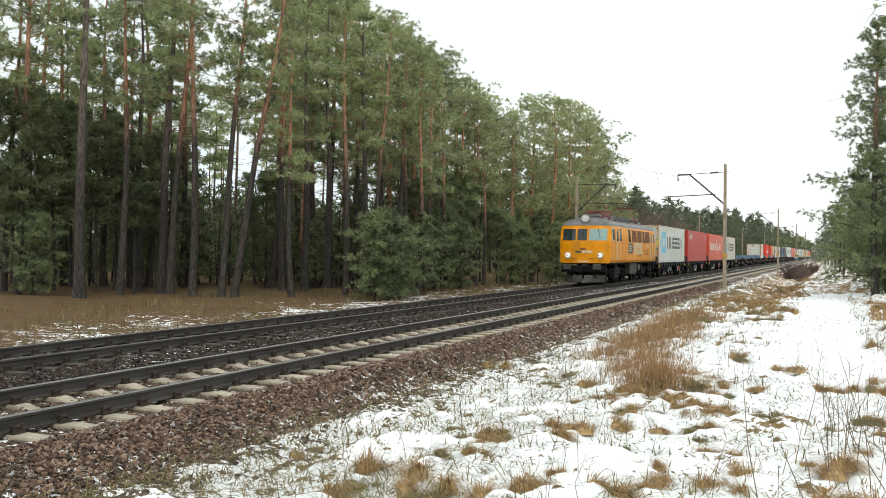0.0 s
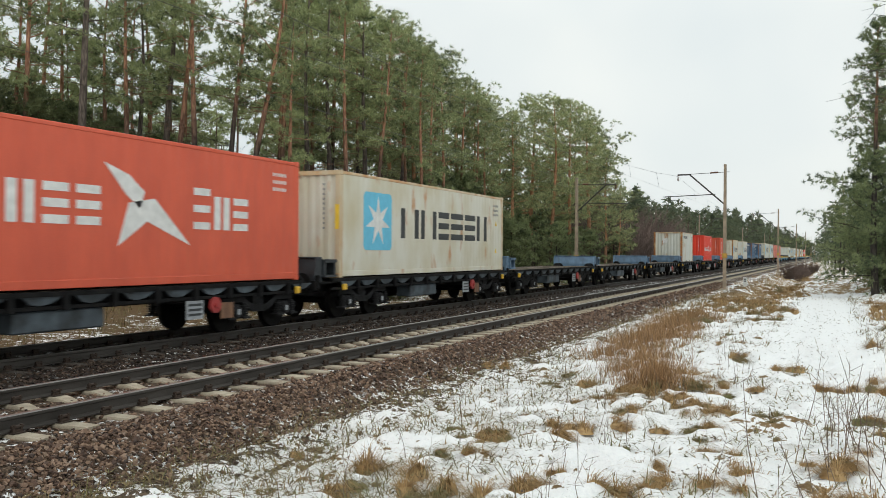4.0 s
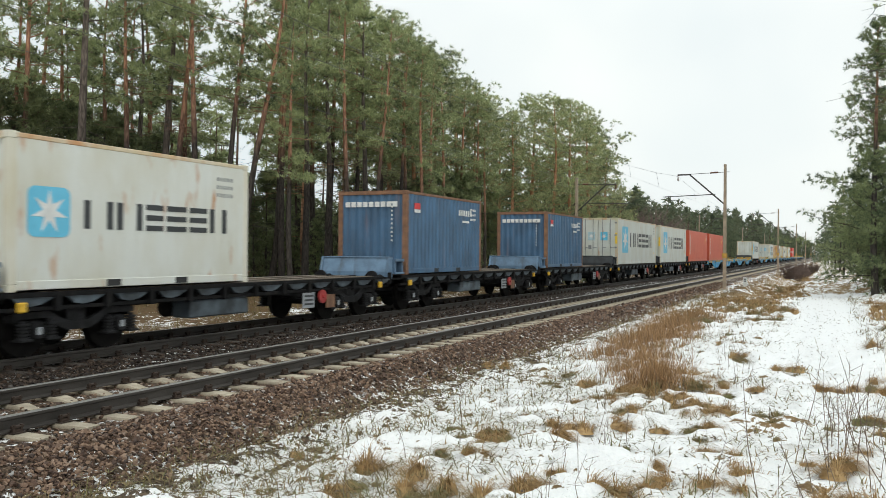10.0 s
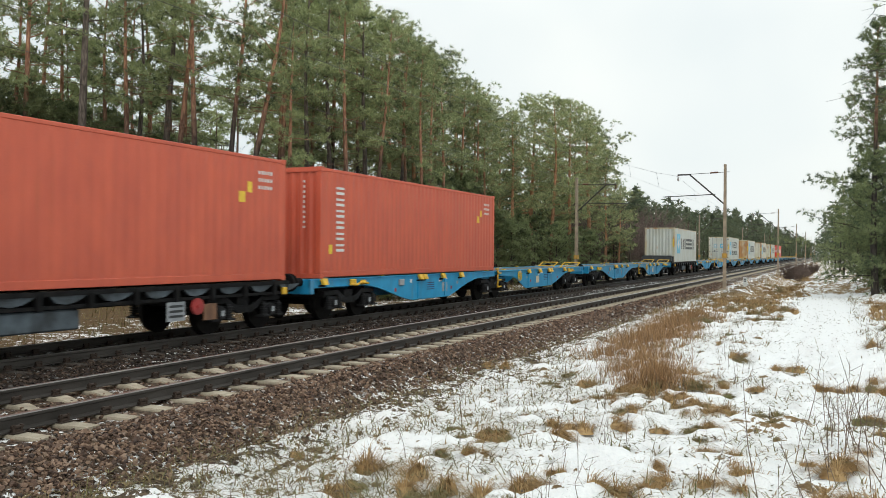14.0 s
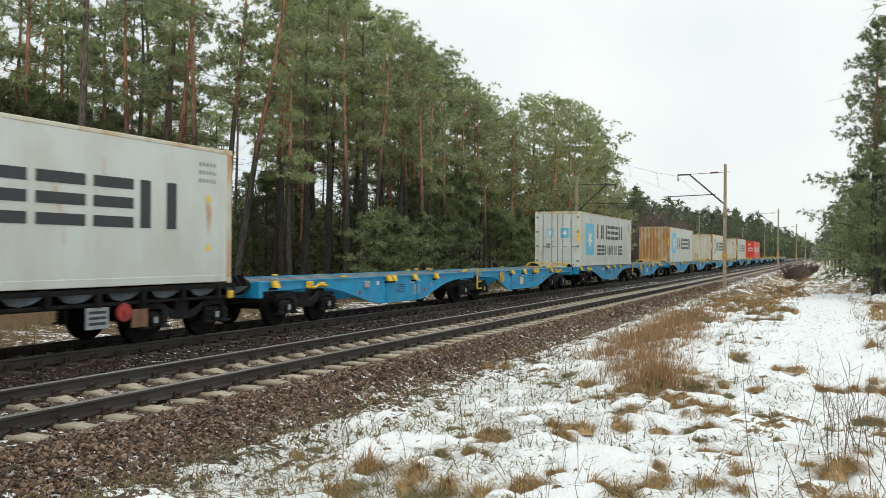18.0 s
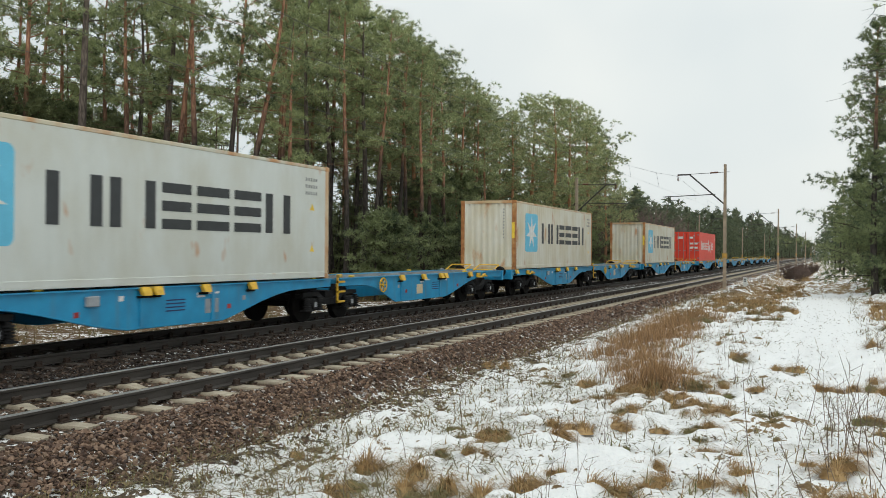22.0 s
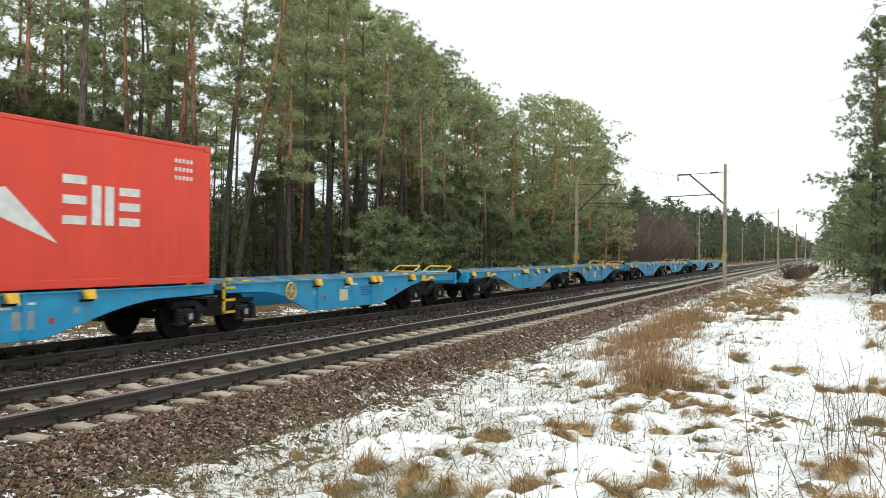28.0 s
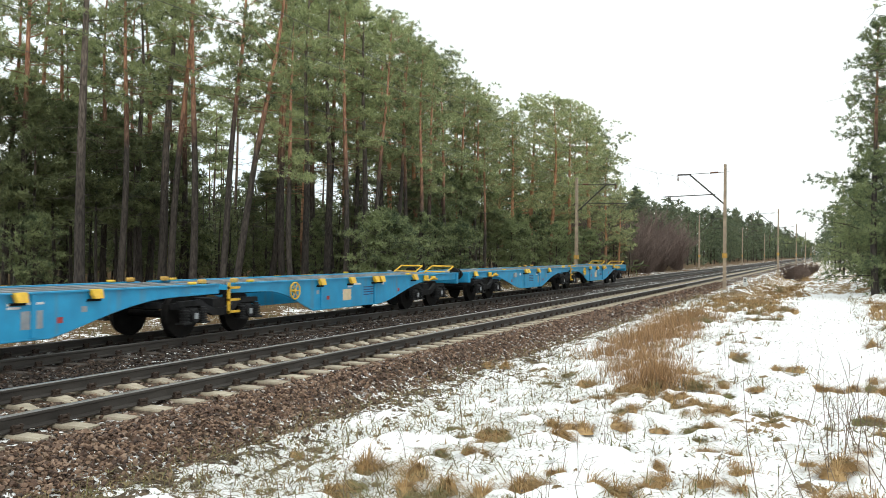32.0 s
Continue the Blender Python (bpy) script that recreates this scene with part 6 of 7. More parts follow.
def pine_meshes(seed, height, crown_from, spread, girth, lean=0.0, branches=46, dead=10, tuft=0.235, dens=1.0, pad=0.62, width=0.175, blades=18, bark=None, needles=None, cone=False):
    """Trunk with limbs, and a crown of needle puffs in clouds along the outer parts of its branches."""
    rng = random.Random(seed)
    wood, crown = Soup(), Needles()
    bend = [Vector((rng.uniform(-1, 1), rng.uniform(-1, 1), 0)) * 0.011 * height for _ in range(3)]
    tilt = Vector((lean, rng.uniform(-0.3, 0.3) * lean, 0))

    def axis_at(t):
        return Vector((0, 0, t * height)) + tilt * t * height * 0.1 + bend[0] * math.sin(t * 3.1) + bend[1] * math.sin(t * 6.3) * 0.6 + bend[2] * math.sin(t * 11) * 0.22

    n = 18
    ts = [i / n for i in range(n + 1)]
    wood.limb([axis_at(t) - Vector((0, 0, 0.25 if t == 0 else 0)) for t in ts],
              [girth * (1.35 if t == 0 else 1.0) * (1 - 0.86 * t ** 1.15) for t in ts], n=9)
    for i in range(branches + dead):
        bare = i >= branches
        t = rng.uniform(0.16, crown_from + 0.08) if bare else crown_from + (0.99 - crown_from) * ((i + rng.random()) / branches)
        k = (t - crown_from) / (1 - crown_from)
        az = i * 2.4 + rng.uniform(-0.6, 0.6)
        if bare:
            prof = rng.uniform(0.3, 0.7)
        elif cone:
            prof = (0.78 + 0.35 * k) * (1 - k ** 1.5)
        else:
            prof = (0.55 + 0.9 * k) * (1 - k ** 3.0)
        L = spread * max(0.20, prof) * rng.uniform(0.55, 1.25)
        up = (0.05 + 0.75 * max(0, k) ** 1.6) if not bare else rng.uniform(-0.35, 0.25)
        d = Vector((math.cos(az), math.sin(az), up)).normalized()
        pts = [axis_at(t)]
        m = 5
        for j in range(1, m + 1):
            d = (d + Vector((rng.uniform(-0.2, 0.2), rng.uniform(-0.2, 0.2), rng.uniform(-0.13, 0.17)))).normalized()
            pts.append(pts[-1] + d * L / m)
        r0 = girth * (0.20 if not bare else 0.11) * (1 - 0.5 * max(0, k)) * (0.6 + 0.4 * L / spread)
        wood.limb(pts, [max(0.010, r0 * (1 - 0.85 * j / m)) for j in range(m + 1)], n=4)
        if bare:
            for j in range(2, m + 1):
                side = Vector((rng.uniform(-1, 1), rng.uniform(-1, 1), rng.uniform(-0.5, 0.3))).normalized() * L * rng.uniform(0.12, 0.3)
                wood.limb([pts[j - 1], pts[j - 1] + side], [0.010, 0.005], n=3)
            continue
        # foliage sits in flat clouds towards the ends of the branches and of their side twigs
        ends_ = [(pts[m], 0.95), (pts[m - 1], 1.0)]
        if L > 0.6 * spread:
            ends_.append((pts[m - 2], 0.8))
        for j in range(2, m + 1):
            if rng.random() < 0.62:
                side = Vector((rng.uniform(-1, 1), rng.uniform(-1, 1), rng.uniform(-0.1, 0.4))).normalized() * L * rng.uniform(0.25, 0.45)
                wood.limb([pts[j - 1], pts[j - 1] + side * 0.6, pts[j - 1] + side], [max(0.012, r0 * 0.35), max(0.010, r0 * 0.25), 0.008], n=3)
                ends_.append((pts[j - 1] + side, 0.8))
        for c, k2 in ends_:
            R = pad * k2 * rng.uniform(0.6, 1.25)
            for _ in range(max(3, int(9 * dens * (R / 0.6) ** 1.8))):
                aa, qq = rng.uniform(0, math.tau), rng.random() ** 0.5
                off = Vector((math.cos(aa) * qq * 0.85, math.sin(aa) * qq * 0.85, rng.uniform(-0.30, 0.60) * (1.1 - 0.5 * qq))) * R
                crown.puff(c + off, (off.normalized() * 0.7 + Vector((0, 0, 0.7))).normalized(), tuft * rng.uniform(0.7, 1.25))
    return wood.mesh("trunk", bark or M_BARK, True), crown.mesh("crown", needles or M_NEEDLE, seed, blades, width)


def plant(meshes, x, y, scale, turn, name, label, category, group, lean=0.0):
    """Stands a tree of shared trunk and crown meshes on the ground; lean: degrees, across the line of sight from the stand."""
    tr = tagged(new(name), label, category, group)
    away = Vector((x, y, 0)).normalized()
    tr.matrix_basis = pose(x, y, ground_z(x, y) - 0.05) @ Matrix.Rotation(radians(lean), 4, away) @ pose(0, 0, 0, 0, 0, turn) @ Matrix.Scale(scale, 4)
    part("trunk", meshes[0], None, tr)
    if meshes[1]:
        part("crown", meshes[1], None, tr)
    return tr


TALL = [pine_meshes(11, 18.5, 0.52, 2.5, 0.19, 0.0, branches=17, dead=26), pine_meshes(12, 18.0, 0.50, 2.6, 0.17, 0.1, branches=18, dead=28), pine_meshes(13, 19.0, 0.54, 2.5, 0.23, 0.1, branches=16, dead=26, bark=M_BARKGREY),
        pine_meshes(14, 17.5, 0.50, 2.7, 0.18, -0.1, branches=18, dead=28), pine_meshes(15, 18.0, 0.38, 2.8, 0.20, 0.0, branches=22, dead=20, dens=0.95, pad=0.66)]
EDGE = [pine_meshes(21, 15.5, 0.34, 4.2, 0.20, 0.0, bark=M_BARKEDGE, needles=M_NEEDLEEDGE, branches=28, dens=0.82, pad=0.86, tuft=0.22, width=0.165, blades=20), pine_meshes(22, 15.0, 0.30, 3.7, 0.19, 0.1, bark=M_BARKEDGE, needles=M_NEEDLEEDGE, branches=28, dens=0.82, pad=0.82, tuft=0.22, width=0.165, blades=20),
        pine_meshes(23, 14.5, 0.38, 4.4, 0.22, -0.1, bark=M_BARKEDGE, needles=M_NEEDLEEDGE, branches=26, dens=0.82, pad=0.86, tuft=0.22, width=0.165, blades=20)]
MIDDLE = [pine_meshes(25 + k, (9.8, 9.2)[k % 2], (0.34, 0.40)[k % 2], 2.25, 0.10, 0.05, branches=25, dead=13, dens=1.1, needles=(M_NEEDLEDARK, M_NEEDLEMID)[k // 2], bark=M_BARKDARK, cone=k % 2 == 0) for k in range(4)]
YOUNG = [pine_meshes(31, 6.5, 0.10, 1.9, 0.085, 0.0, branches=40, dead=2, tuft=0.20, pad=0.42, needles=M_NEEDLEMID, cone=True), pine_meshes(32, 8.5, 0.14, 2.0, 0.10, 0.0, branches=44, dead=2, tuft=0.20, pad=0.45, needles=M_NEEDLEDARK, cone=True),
         pine_meshes(33, 4.0, 0.06, 1.6, 0.06, 0.0, branches=40, dead=0, tuft=0.18, dens=1.1, pad=0.38, needles=M_NEEDLEMID)]
PATHSIDE = [pine_meshes(51, 13.2, 0.05, 3.9, 0.17, 0.0, branches=46, dead=10, dens=1.25, pad=0.72, tuft=0.17, blades=27, width=0.14, needles=M_NEEDLEMID, cone=True), pine_meshes(52, 12.0, 0.07, 3.6, 0.17, 0.1, branches=44, dead=10, dens=1.25, pad=0.72, tuft=0.17, blades=27, width=0.14, needles=M_NEEDLEMID, cone=True)]
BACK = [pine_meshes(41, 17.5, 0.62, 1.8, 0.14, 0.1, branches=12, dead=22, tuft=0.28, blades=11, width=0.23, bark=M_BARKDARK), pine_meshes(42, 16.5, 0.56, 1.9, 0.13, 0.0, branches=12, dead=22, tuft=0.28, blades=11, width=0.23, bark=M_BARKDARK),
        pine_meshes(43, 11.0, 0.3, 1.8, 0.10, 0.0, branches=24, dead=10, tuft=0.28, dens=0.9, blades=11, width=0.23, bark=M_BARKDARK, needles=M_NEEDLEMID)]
PLANT = random.Random(77)


def by_bearing(deg_left, dist):
    """A place at a bearing (degrees to the left of the line's direction) and distance from the stand."""
    a = radians(deg_left)
    return -math.sin(a) * dist, math.cos(a) * dist


# how steeply one looks up to the tree tops, by bearing
CANOPY = [(12.9, 0.075), (14.3, 0.144), (16.5, 0.182), (19.1, 0.178), (20.6, 0.151), (22.1, 0.178), (24.0, 0.214), (25.6, 0.234), (27.9, 0.261), (30.1, 0.291), (33.1, 0.331), (60, 0.600)]


def capped(b, d, height, s):
    """The scale of a tree, no taller than the canopy is over there."""
    for (b0, e0), (b1, e1) in zip(CANOPY[:-1], CANOPY[1:]):
        if b <= b1:
            e = e0 + (e1 - e0) * max(0.0, (b - b0) / (b1 - b0))
            return min(s, (2.2 + e * d * math.cos(radians(24.65 - b))) / height)
    return s


TALL_H, EDGE_H, BACK_H = (18.5, 18.0, 19.0, 17.5, 18.0), (15.5, 15.0, 14.5), (17.5, 16.5, 11.0)


def place_forest():
    # tall pines of the forest edge: bearing, lean, distance, model, scale
    front = [(51.93, 2.5, 46, 1, 0.92), (51.26, 2.2, 44, 0, 1.0), (47.78, 0.8, 40.5, 2, 1.15), (45.46, 0.6, 43, 3, 1.0), (44.89, 0, 50, 1, 0.9), (44.32, 0.3, 47, 2, 0.85),
             (42.96, 2, 44, 2, 1.0), (42.41, 3.4, 43, 0, 0.98), (41.05, 0, 42, 0, 1.0), (39.25, 4.4, 41, 1, 1.15), (38.43, 7.8, 41, 3, 1.15), (34.71, -0.2, 41, 4, 0.74),
             (33.86, 0, 46, 2, 0.88), (32.44, 0, 48, 2, 0.9), (31.17, -0.3, 43, 0, 0.95), (30.04, 0, 44, 2, 0.95), (29.55, 4.8, 43, 1, 0.93), (26.32, 0.8, 46, 3, 0.92),
             (27.24, 0, 48, 0, 0.92), (22.41, 0, 57, 3, 0.92), (21.91, 0.5, 58, 0, 0.92), (49.87, 1, 51, 4, 1.0), (48.71, -1, 52, 0, 0.98), (46.45, 0, 50, 1, 1.0),
             (43.78, -1, 51, 4, 1.0), (41.72, 0, 52, 4, 1.0), (36.14, 2, 50, 4, 1.0), (35.34, 0, 46, 0, 1.0), (33.26, -1, 51, 0, 1.0), (32.0, 1, 50, 4, 1.0), (30.57, 0, 50, 1, 1.0),
             (28.53, -1, 50, 4, 0.95), (27.84, 2, 47, 1, 0.95), (25.37, 0, 50, 4, 0.95), (24.42, -2, 53, 0, 0.95), (23.47, 1, 56, 4, 0.95), (53.06, 0, 44, 0, 1.0),
             (54.22, 1, 46, 2, 1.0)]
    for b, lean, d, k, s in front:
        x, y = by_bearing(b, d)
        plant(TALL[k], x, y, capped(b, d, TALL_H[k], s), PLANT.uniform(0, 360), "pine_tree", "tall Scots pine with dark lower bark and orange upper trunk", "pine tree", "tall forest pines", lean)
    for b, d, k, s in [(28.22, 54, 0, 1.0), (26.51, 56, 1, 0.97), (24.99, 57, 1, 0.95), (23.74, 60, 2, 0.88), (22.6, 62, 0, 0.86), (20.05, 64, 0, 1.04), (18.66, 68, 2, 1.1),
             (17.42, 66, 1, 1.06), (16.18, 68, 0, 1.0), (15.0, 70, 2, 0.92), (13.82, 74, 1, 0.8), (12.97, 80, 1, 0.68), (33.86, 53, 2, 1.1), (31.24, 54, 0, 1.05),
             (20.7, 66, 1, 0.85)]:
        x, y = by_bearing(b, d)
        plant(EDGE[k], x, y, capped(b, d, EDGE_H[k], s * 1.1), PLANT.uniform(0, 360), "pine_tree", "bushy forest-edge pine, foliage almost to the ground", "pine tree", "forest edge pines")
    for b, d, k, s in [(52.46, 44, 0, 1.0), (51.5, 46, 1, 1.02), (50.4, 44, 0, 0.97), (49.22, 47, 1, 1.0), (48.27, 49, 0, 1.0), (46.84, 46, 1, 0.9), (45.73, 48, 0, 0.92), (44.59, 45, 1, 0.85),
             (43.57, 50, 0, 0.85), (42.48, 52, 1, 0.8), (36.44, 52, 0, 0.7), (26.25, 52, 1, 0.72), (24.8, 54, 0, 0.75), (23.47, 56, 1, 0.78), (22.14, 60, 0, 0.8),
             (21.0, 60, 1, 0.82), (19.56, 63, 0, 0.8), (18.28, 64, 1, 0.8), (16.93, 66, 0, 0.75), (15.66, 68, 1, 0.7)]:
        x, y = by_bearing(b, d)
        plant(MIDDLE[k if b > 36 else k + 2], x, y, s if b > 21.5 else s * 0.68, PLANT.uniform(0, 360), "pine_tree", "half-grown pine with dense dark crown over bare stem", "pine tree", "half-grown pines")
    for b, d, k, s in [(29.21, 40.5, 2, 1.0), (28.3, 41, 2, 1.05), (27.54, 42, 2, 0.95), (25.87, 46, 0, 0.66), (25.18, 50, 2, 1.0), (50.34, 43, 2, 0.9), (20.05, 60, 2, 1.1),
             (14.81, 66, 2, 1.0), (23.47, 52, 2, 1.0), (19.11, 61, 0, 0.7), (33.12, 49, 0, 0.6), (37.16, 50, 1, 0.6), (44.19, 52, 1, 0.7), (48.46, 50, 1, 0.7), (40.91, 54, 1, 0.65),
             (30.87, 50, 1, 0.6), (17.04, 62, 2, 1.1)]:
        x, y = by_bearing(b, d)
        plant(YOUNG[k], x, y, s, PLANT.uniform(0, 360), "young_pine", "young dense dark-green pine in the undergrowth", "pine tree", "young pines")
    for i in range(135):
        b = PLANT.uniform(14, 57)
        near = 50 if b > 30 else 50 + (30 - b) * 2.2
        d = near + PLANT.random() ** 0.8 * 60
        # the stand is thinner where one sees through it
        if (36.5 < b < 41.0 or 48.5 < b) and PLANT.random() < 0.55:
            continue
        x, y = by_bearing(b, d)
        k = PLANT.choice((0, 0, 1, 1, 2))
        plant(BACK[k], x, y, capped(b, d, BACK_H[k], PLANT.uniform(0.85, 1.08)), PLANT.uniform(0, 360), "pine_tree", "slender pine deep in the shaded forest", "pine tree", "pines deep in the forest")


place_forest()


def thicket(name, label, spots, height, needles, twig, seed, blades=5, size=0.5, fill=26):
    """Undergrowth too dense to count: stems with loose foliage, all in one."""
    rng = random.Random(seed)
    wood, leaf = Soup(), Soup()
    for x, y in spots:
        z = ground_z(x, y)
        h = height * rng.uniform(0.6, 1.25)
        p = Vector((x, y, z - 0.1))
        q = p + Vector((rng.uniform(-0.4, 0.4), rng.uniform(-0.4, 0.4), h))
        wood.limb([p, p.lerp(q, 0.5) + Vector((rng.uniform(-0.2, 0.2), 0, 0)), q], [0.07, 0.05, 0.02], n=4)
        for _ in range(fill):
            t = rng.random() ** 0.8
            r = 0.25 + 1.1 * (1 - t) ** 0.7
            o = p.lerp(q, 0.12 + 0.88 * t) + Vector((rng.gauss(0, r * 0.6), rng.gauss(0, r * 0.6), rng.gauss(0, 0.2)))
            leaf.tuft(o, Vector((0, 0, 0.4)), size * rng.uniform(0.7, 1.2), rng, blades=blades, width=0.2)
    ob = tagged(new(name), label, "undergrowth", kind="stuff")
    tagged(part("stems", wood.mesh("stems", twig), None, ob), kind="stuff")
    tagged(part("foliage", leaf.mesh("foliage", needles), None, ob), kind="stuff")


deep = [by_bearing(PLANT.uniform(12, 58), PLANT.uniform(80, 125)) for _ in range(520)]
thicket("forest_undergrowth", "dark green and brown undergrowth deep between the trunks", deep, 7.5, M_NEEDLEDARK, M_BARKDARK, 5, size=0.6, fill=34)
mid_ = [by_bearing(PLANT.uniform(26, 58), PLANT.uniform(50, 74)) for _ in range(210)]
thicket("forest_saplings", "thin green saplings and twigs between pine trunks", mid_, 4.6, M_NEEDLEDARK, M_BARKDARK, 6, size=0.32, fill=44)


def far_woods():
    """The woods along the line, one ragged wall of crowns and stems out to the horizon."""
    rng = random.Random(9)
    wood, leaf = Soup(), Soup()
    for i in range(330):
        t = i / 330
        y = 118 + t ** 1.6 * 620 + rng.uniform(-3, 3)
        x = -22.0 - rng.random() ** 1.6 * 26 - 2.5 * (1 - t)
        h = (10.5 + 4.5 * smooth(120, 330, y)) * rng.uniform(0.82, 1.14)
        p = Vector((x, y, ground_z(x, y)))
        wood.limb([p, p + Vector((rng.uniform(-0.3, 0.3), 0, h * 0.5)), p + Vector((0, 0, h * 0.95))], [0.16, 0.12, 0.04], n=4)
        low = rng.choice((0.02, 0.05, 0.12, 0.3))
        for _ in range(150 if y < 300 else 75):
            k = rng.random()
            r = (2.0 * (1 - k ** 2.5) + 0.3) * rng.random() ** 0.5
            a = rng.uniform(0, math.tau)
            o = p + Vector((math.cos(a) * r, math.sin(a) * r, h * (low + (1.0 - low) * k)))
            leaf.tuft(o, Vector((math.cos(a) * 0.4, math.sin(a) * 0.4, 0.5)), rng.uniform(0.45, 0.75) * (1 if y < 300 else 1.5), rng, blades=5, width=0.22)
    for i in range(60):
        y = 660 + 120 * rng.random()
        x = -45 + 60 * rng.random()
        p = Vector((x, y, ground_z(x, y)))
        h = rng.uniform(9, 14)
        wood.limb([p, p + Vector((0, 0, h * 0.5)), p + Vector((0, 0, h * 0.95))], [0.16, 0.12, 0.04], n=4)
        for _ in range(60):
            k, a = rng.random(), rng.uniform(0, math.tau)
            r = (2.4 * (1 - k ** 2.5) + 0.4) * rng.random() ** 0.5
            leaf.tuft(p + Vector((math.cos(a) * r, math.sin(a) * r, h * (0.05 + 0.95 * k))), Vector((0, 0, 0.5)), rng.uniform(0.9, 1.4), rng, blades=5, width=0.25)
    # the near end of the woods that close the view over the path
    for i in range(70):
        y = 112 + (i / 70) ** 1.4 * 330
        x = -1.8 + rng.random() * 16 + 0.004 * (y - 112)
        h = rng.uniform(5.5, 9.5)
        p = Vector((x, y, ground_z(x, y)))
        wood.limb([p, p + Vector((0, 0, h * 0.5)), p + Vector((0, 0, h * 0.95))], [0.13, 0.1, 0.04], n=4)
        for _ in range(80):
            k = rng.random()
            r = (1.9 * (1 - k ** 2.0) + 0.3) * rng.random() ** 0.5
            a = rng.uniform(0, math.tau)
            leaf.tuft(p + Vector((math.cos(a) * r, math.sin(a) * r, h * (0.1 + 0.9 * k))), Vector((math.cos(a) * 0.4, math.sin(a) * 0.4, 0.5)), rng.uniform(0.4, 0.65), rng, blades=5, width=0.2)
    ob = tagged(new("far_woods"), "ragged green pine woods receding along the railway line", "woods", kind="stuff")
    tagged(part("stems", wood.mesh("stems", M_BARKDARK), None, ob), kind="stuff")
    tagged(part("crowns", leaf.mesh("crowns", M_NEEDLEFAR), None, ob), kind="stuff")


M_NEEDLEFAR = needle_material("distant_pine_needles", (0.060, 0.085, 0.055), (0.17, 0.20, 0.115))
far_woods()


def shrub_meshes(seed, h):
    """A leafless bush: many thin forking stems."""
    rng = random.Random(seed)
    s = Soup()
    for _ in range(26):
        a = rng.uniform(0, math.tau)
        d = Vector((math.cos(a) * rng.uniform(0.1, 0.55), math.sin(a) * rng.uniform(0.1, 0.55), 1)).normalized()
        p = Vector((rng.gauss(0, 0.3), rng.gauss(0, 0.3), -0.1))
        L = h * rng.uniform(0.6, 1.05)
        pts = [p]
        for j in range(5):
            d = (d + Vector((rng.gauss(0, 0.12), rng.gauss(0, 0.12), 0))).normalized()
            pts.append(pts[-1] + d * L / 5)
        s.limb(pts, [0.035, 0.03, 0.024, 0.018, 0.012, 0.006], n=3)
        for j in range(1, 6):
            for _ in range(7):
                e = (d + Vector((rng.gauss(0, 0.6), rng.gauss(0, 0.6), rng.gauss(0.2, 0.3)))).normalized()
                o = pts[j - 1].lerp(pts[j], rng.random())
                m = o + e * L * rng.uniform(0.10, 0.22)
                s.limb([o, m, m + (e + Vector((rng.gauss(0, 0.4), rng.gauss(0, 0.4), 0.2))) * L * 0.1], [0.016, 0.013, 0.007], n=3)
    return s.mesh("stems", M_BROWNTWIG), None


def bare_tree():
    """A leafless tree beside the path, its long thin limbs reaching out over it."""
    rng = random.Random(4)
    s, tw = Soup(), Soup()
    s.limb([Vector((0, 0, -0.2)), Vector((0.1, 0, 3)), Vector((-0.05, 0.1, 6.5)), Vector((0.1, 0, 9.5)), Vector((0.0, 0.1, 12.5))], [0.15, 0.12, 0.09, 0.06, 0.015], n=8)
    for i in range(26):
        z = 5.0 + 6.0 * i / 26
        a = 2.4 * i if i % 2 else math.pi - 0.35 + rng.uniform(-0.5, 0.5)
        L = 3.5 * rng.uniform(0.75, 1.1)
        d = Vector((math.cos(a), math.sin(a), rng.uniform(0.15, 0.5))).normalized()
        pts = [Vector((0, 0, z))]
        for j in range(7):
            d = (d + Vector((rng.gauss(0, 0.12), rng.gauss(0, 0.12), -0.06 + rng.gauss(0, 0.07)))).normalized()
            pts.append(pts[-1] + d * L / 7)
        tw.limb(pts, [0.04, 0.033, 0.026, 0.02, 0.015, 0.011, 0.008, 0.004], n=4)
        for j in range(2, 7):
            e = (d + Vector((rng.gauss(0, 0.6), rng.gauss(0, 0.6), rng.gauss(-0.1, 0.4)))).normalized()
            o = pts[j]
            tw.limb([o, o + e * L * 0.12, o + e * L * 0.12 + (e + Vector((rng.gauss(0, 0.4), 0, -0.2))) * L * 0.12], [0.012, 0.009, 0.004], n=3)
    return s.mesh("trunk", M_TWIG, True), tw.mesh("crown", M_TWIG)


SHRUBS = [shrub_meshes(1, 7.0), shrub_meshes(2, 5.6), shrub_meshes(3, 1.6)]


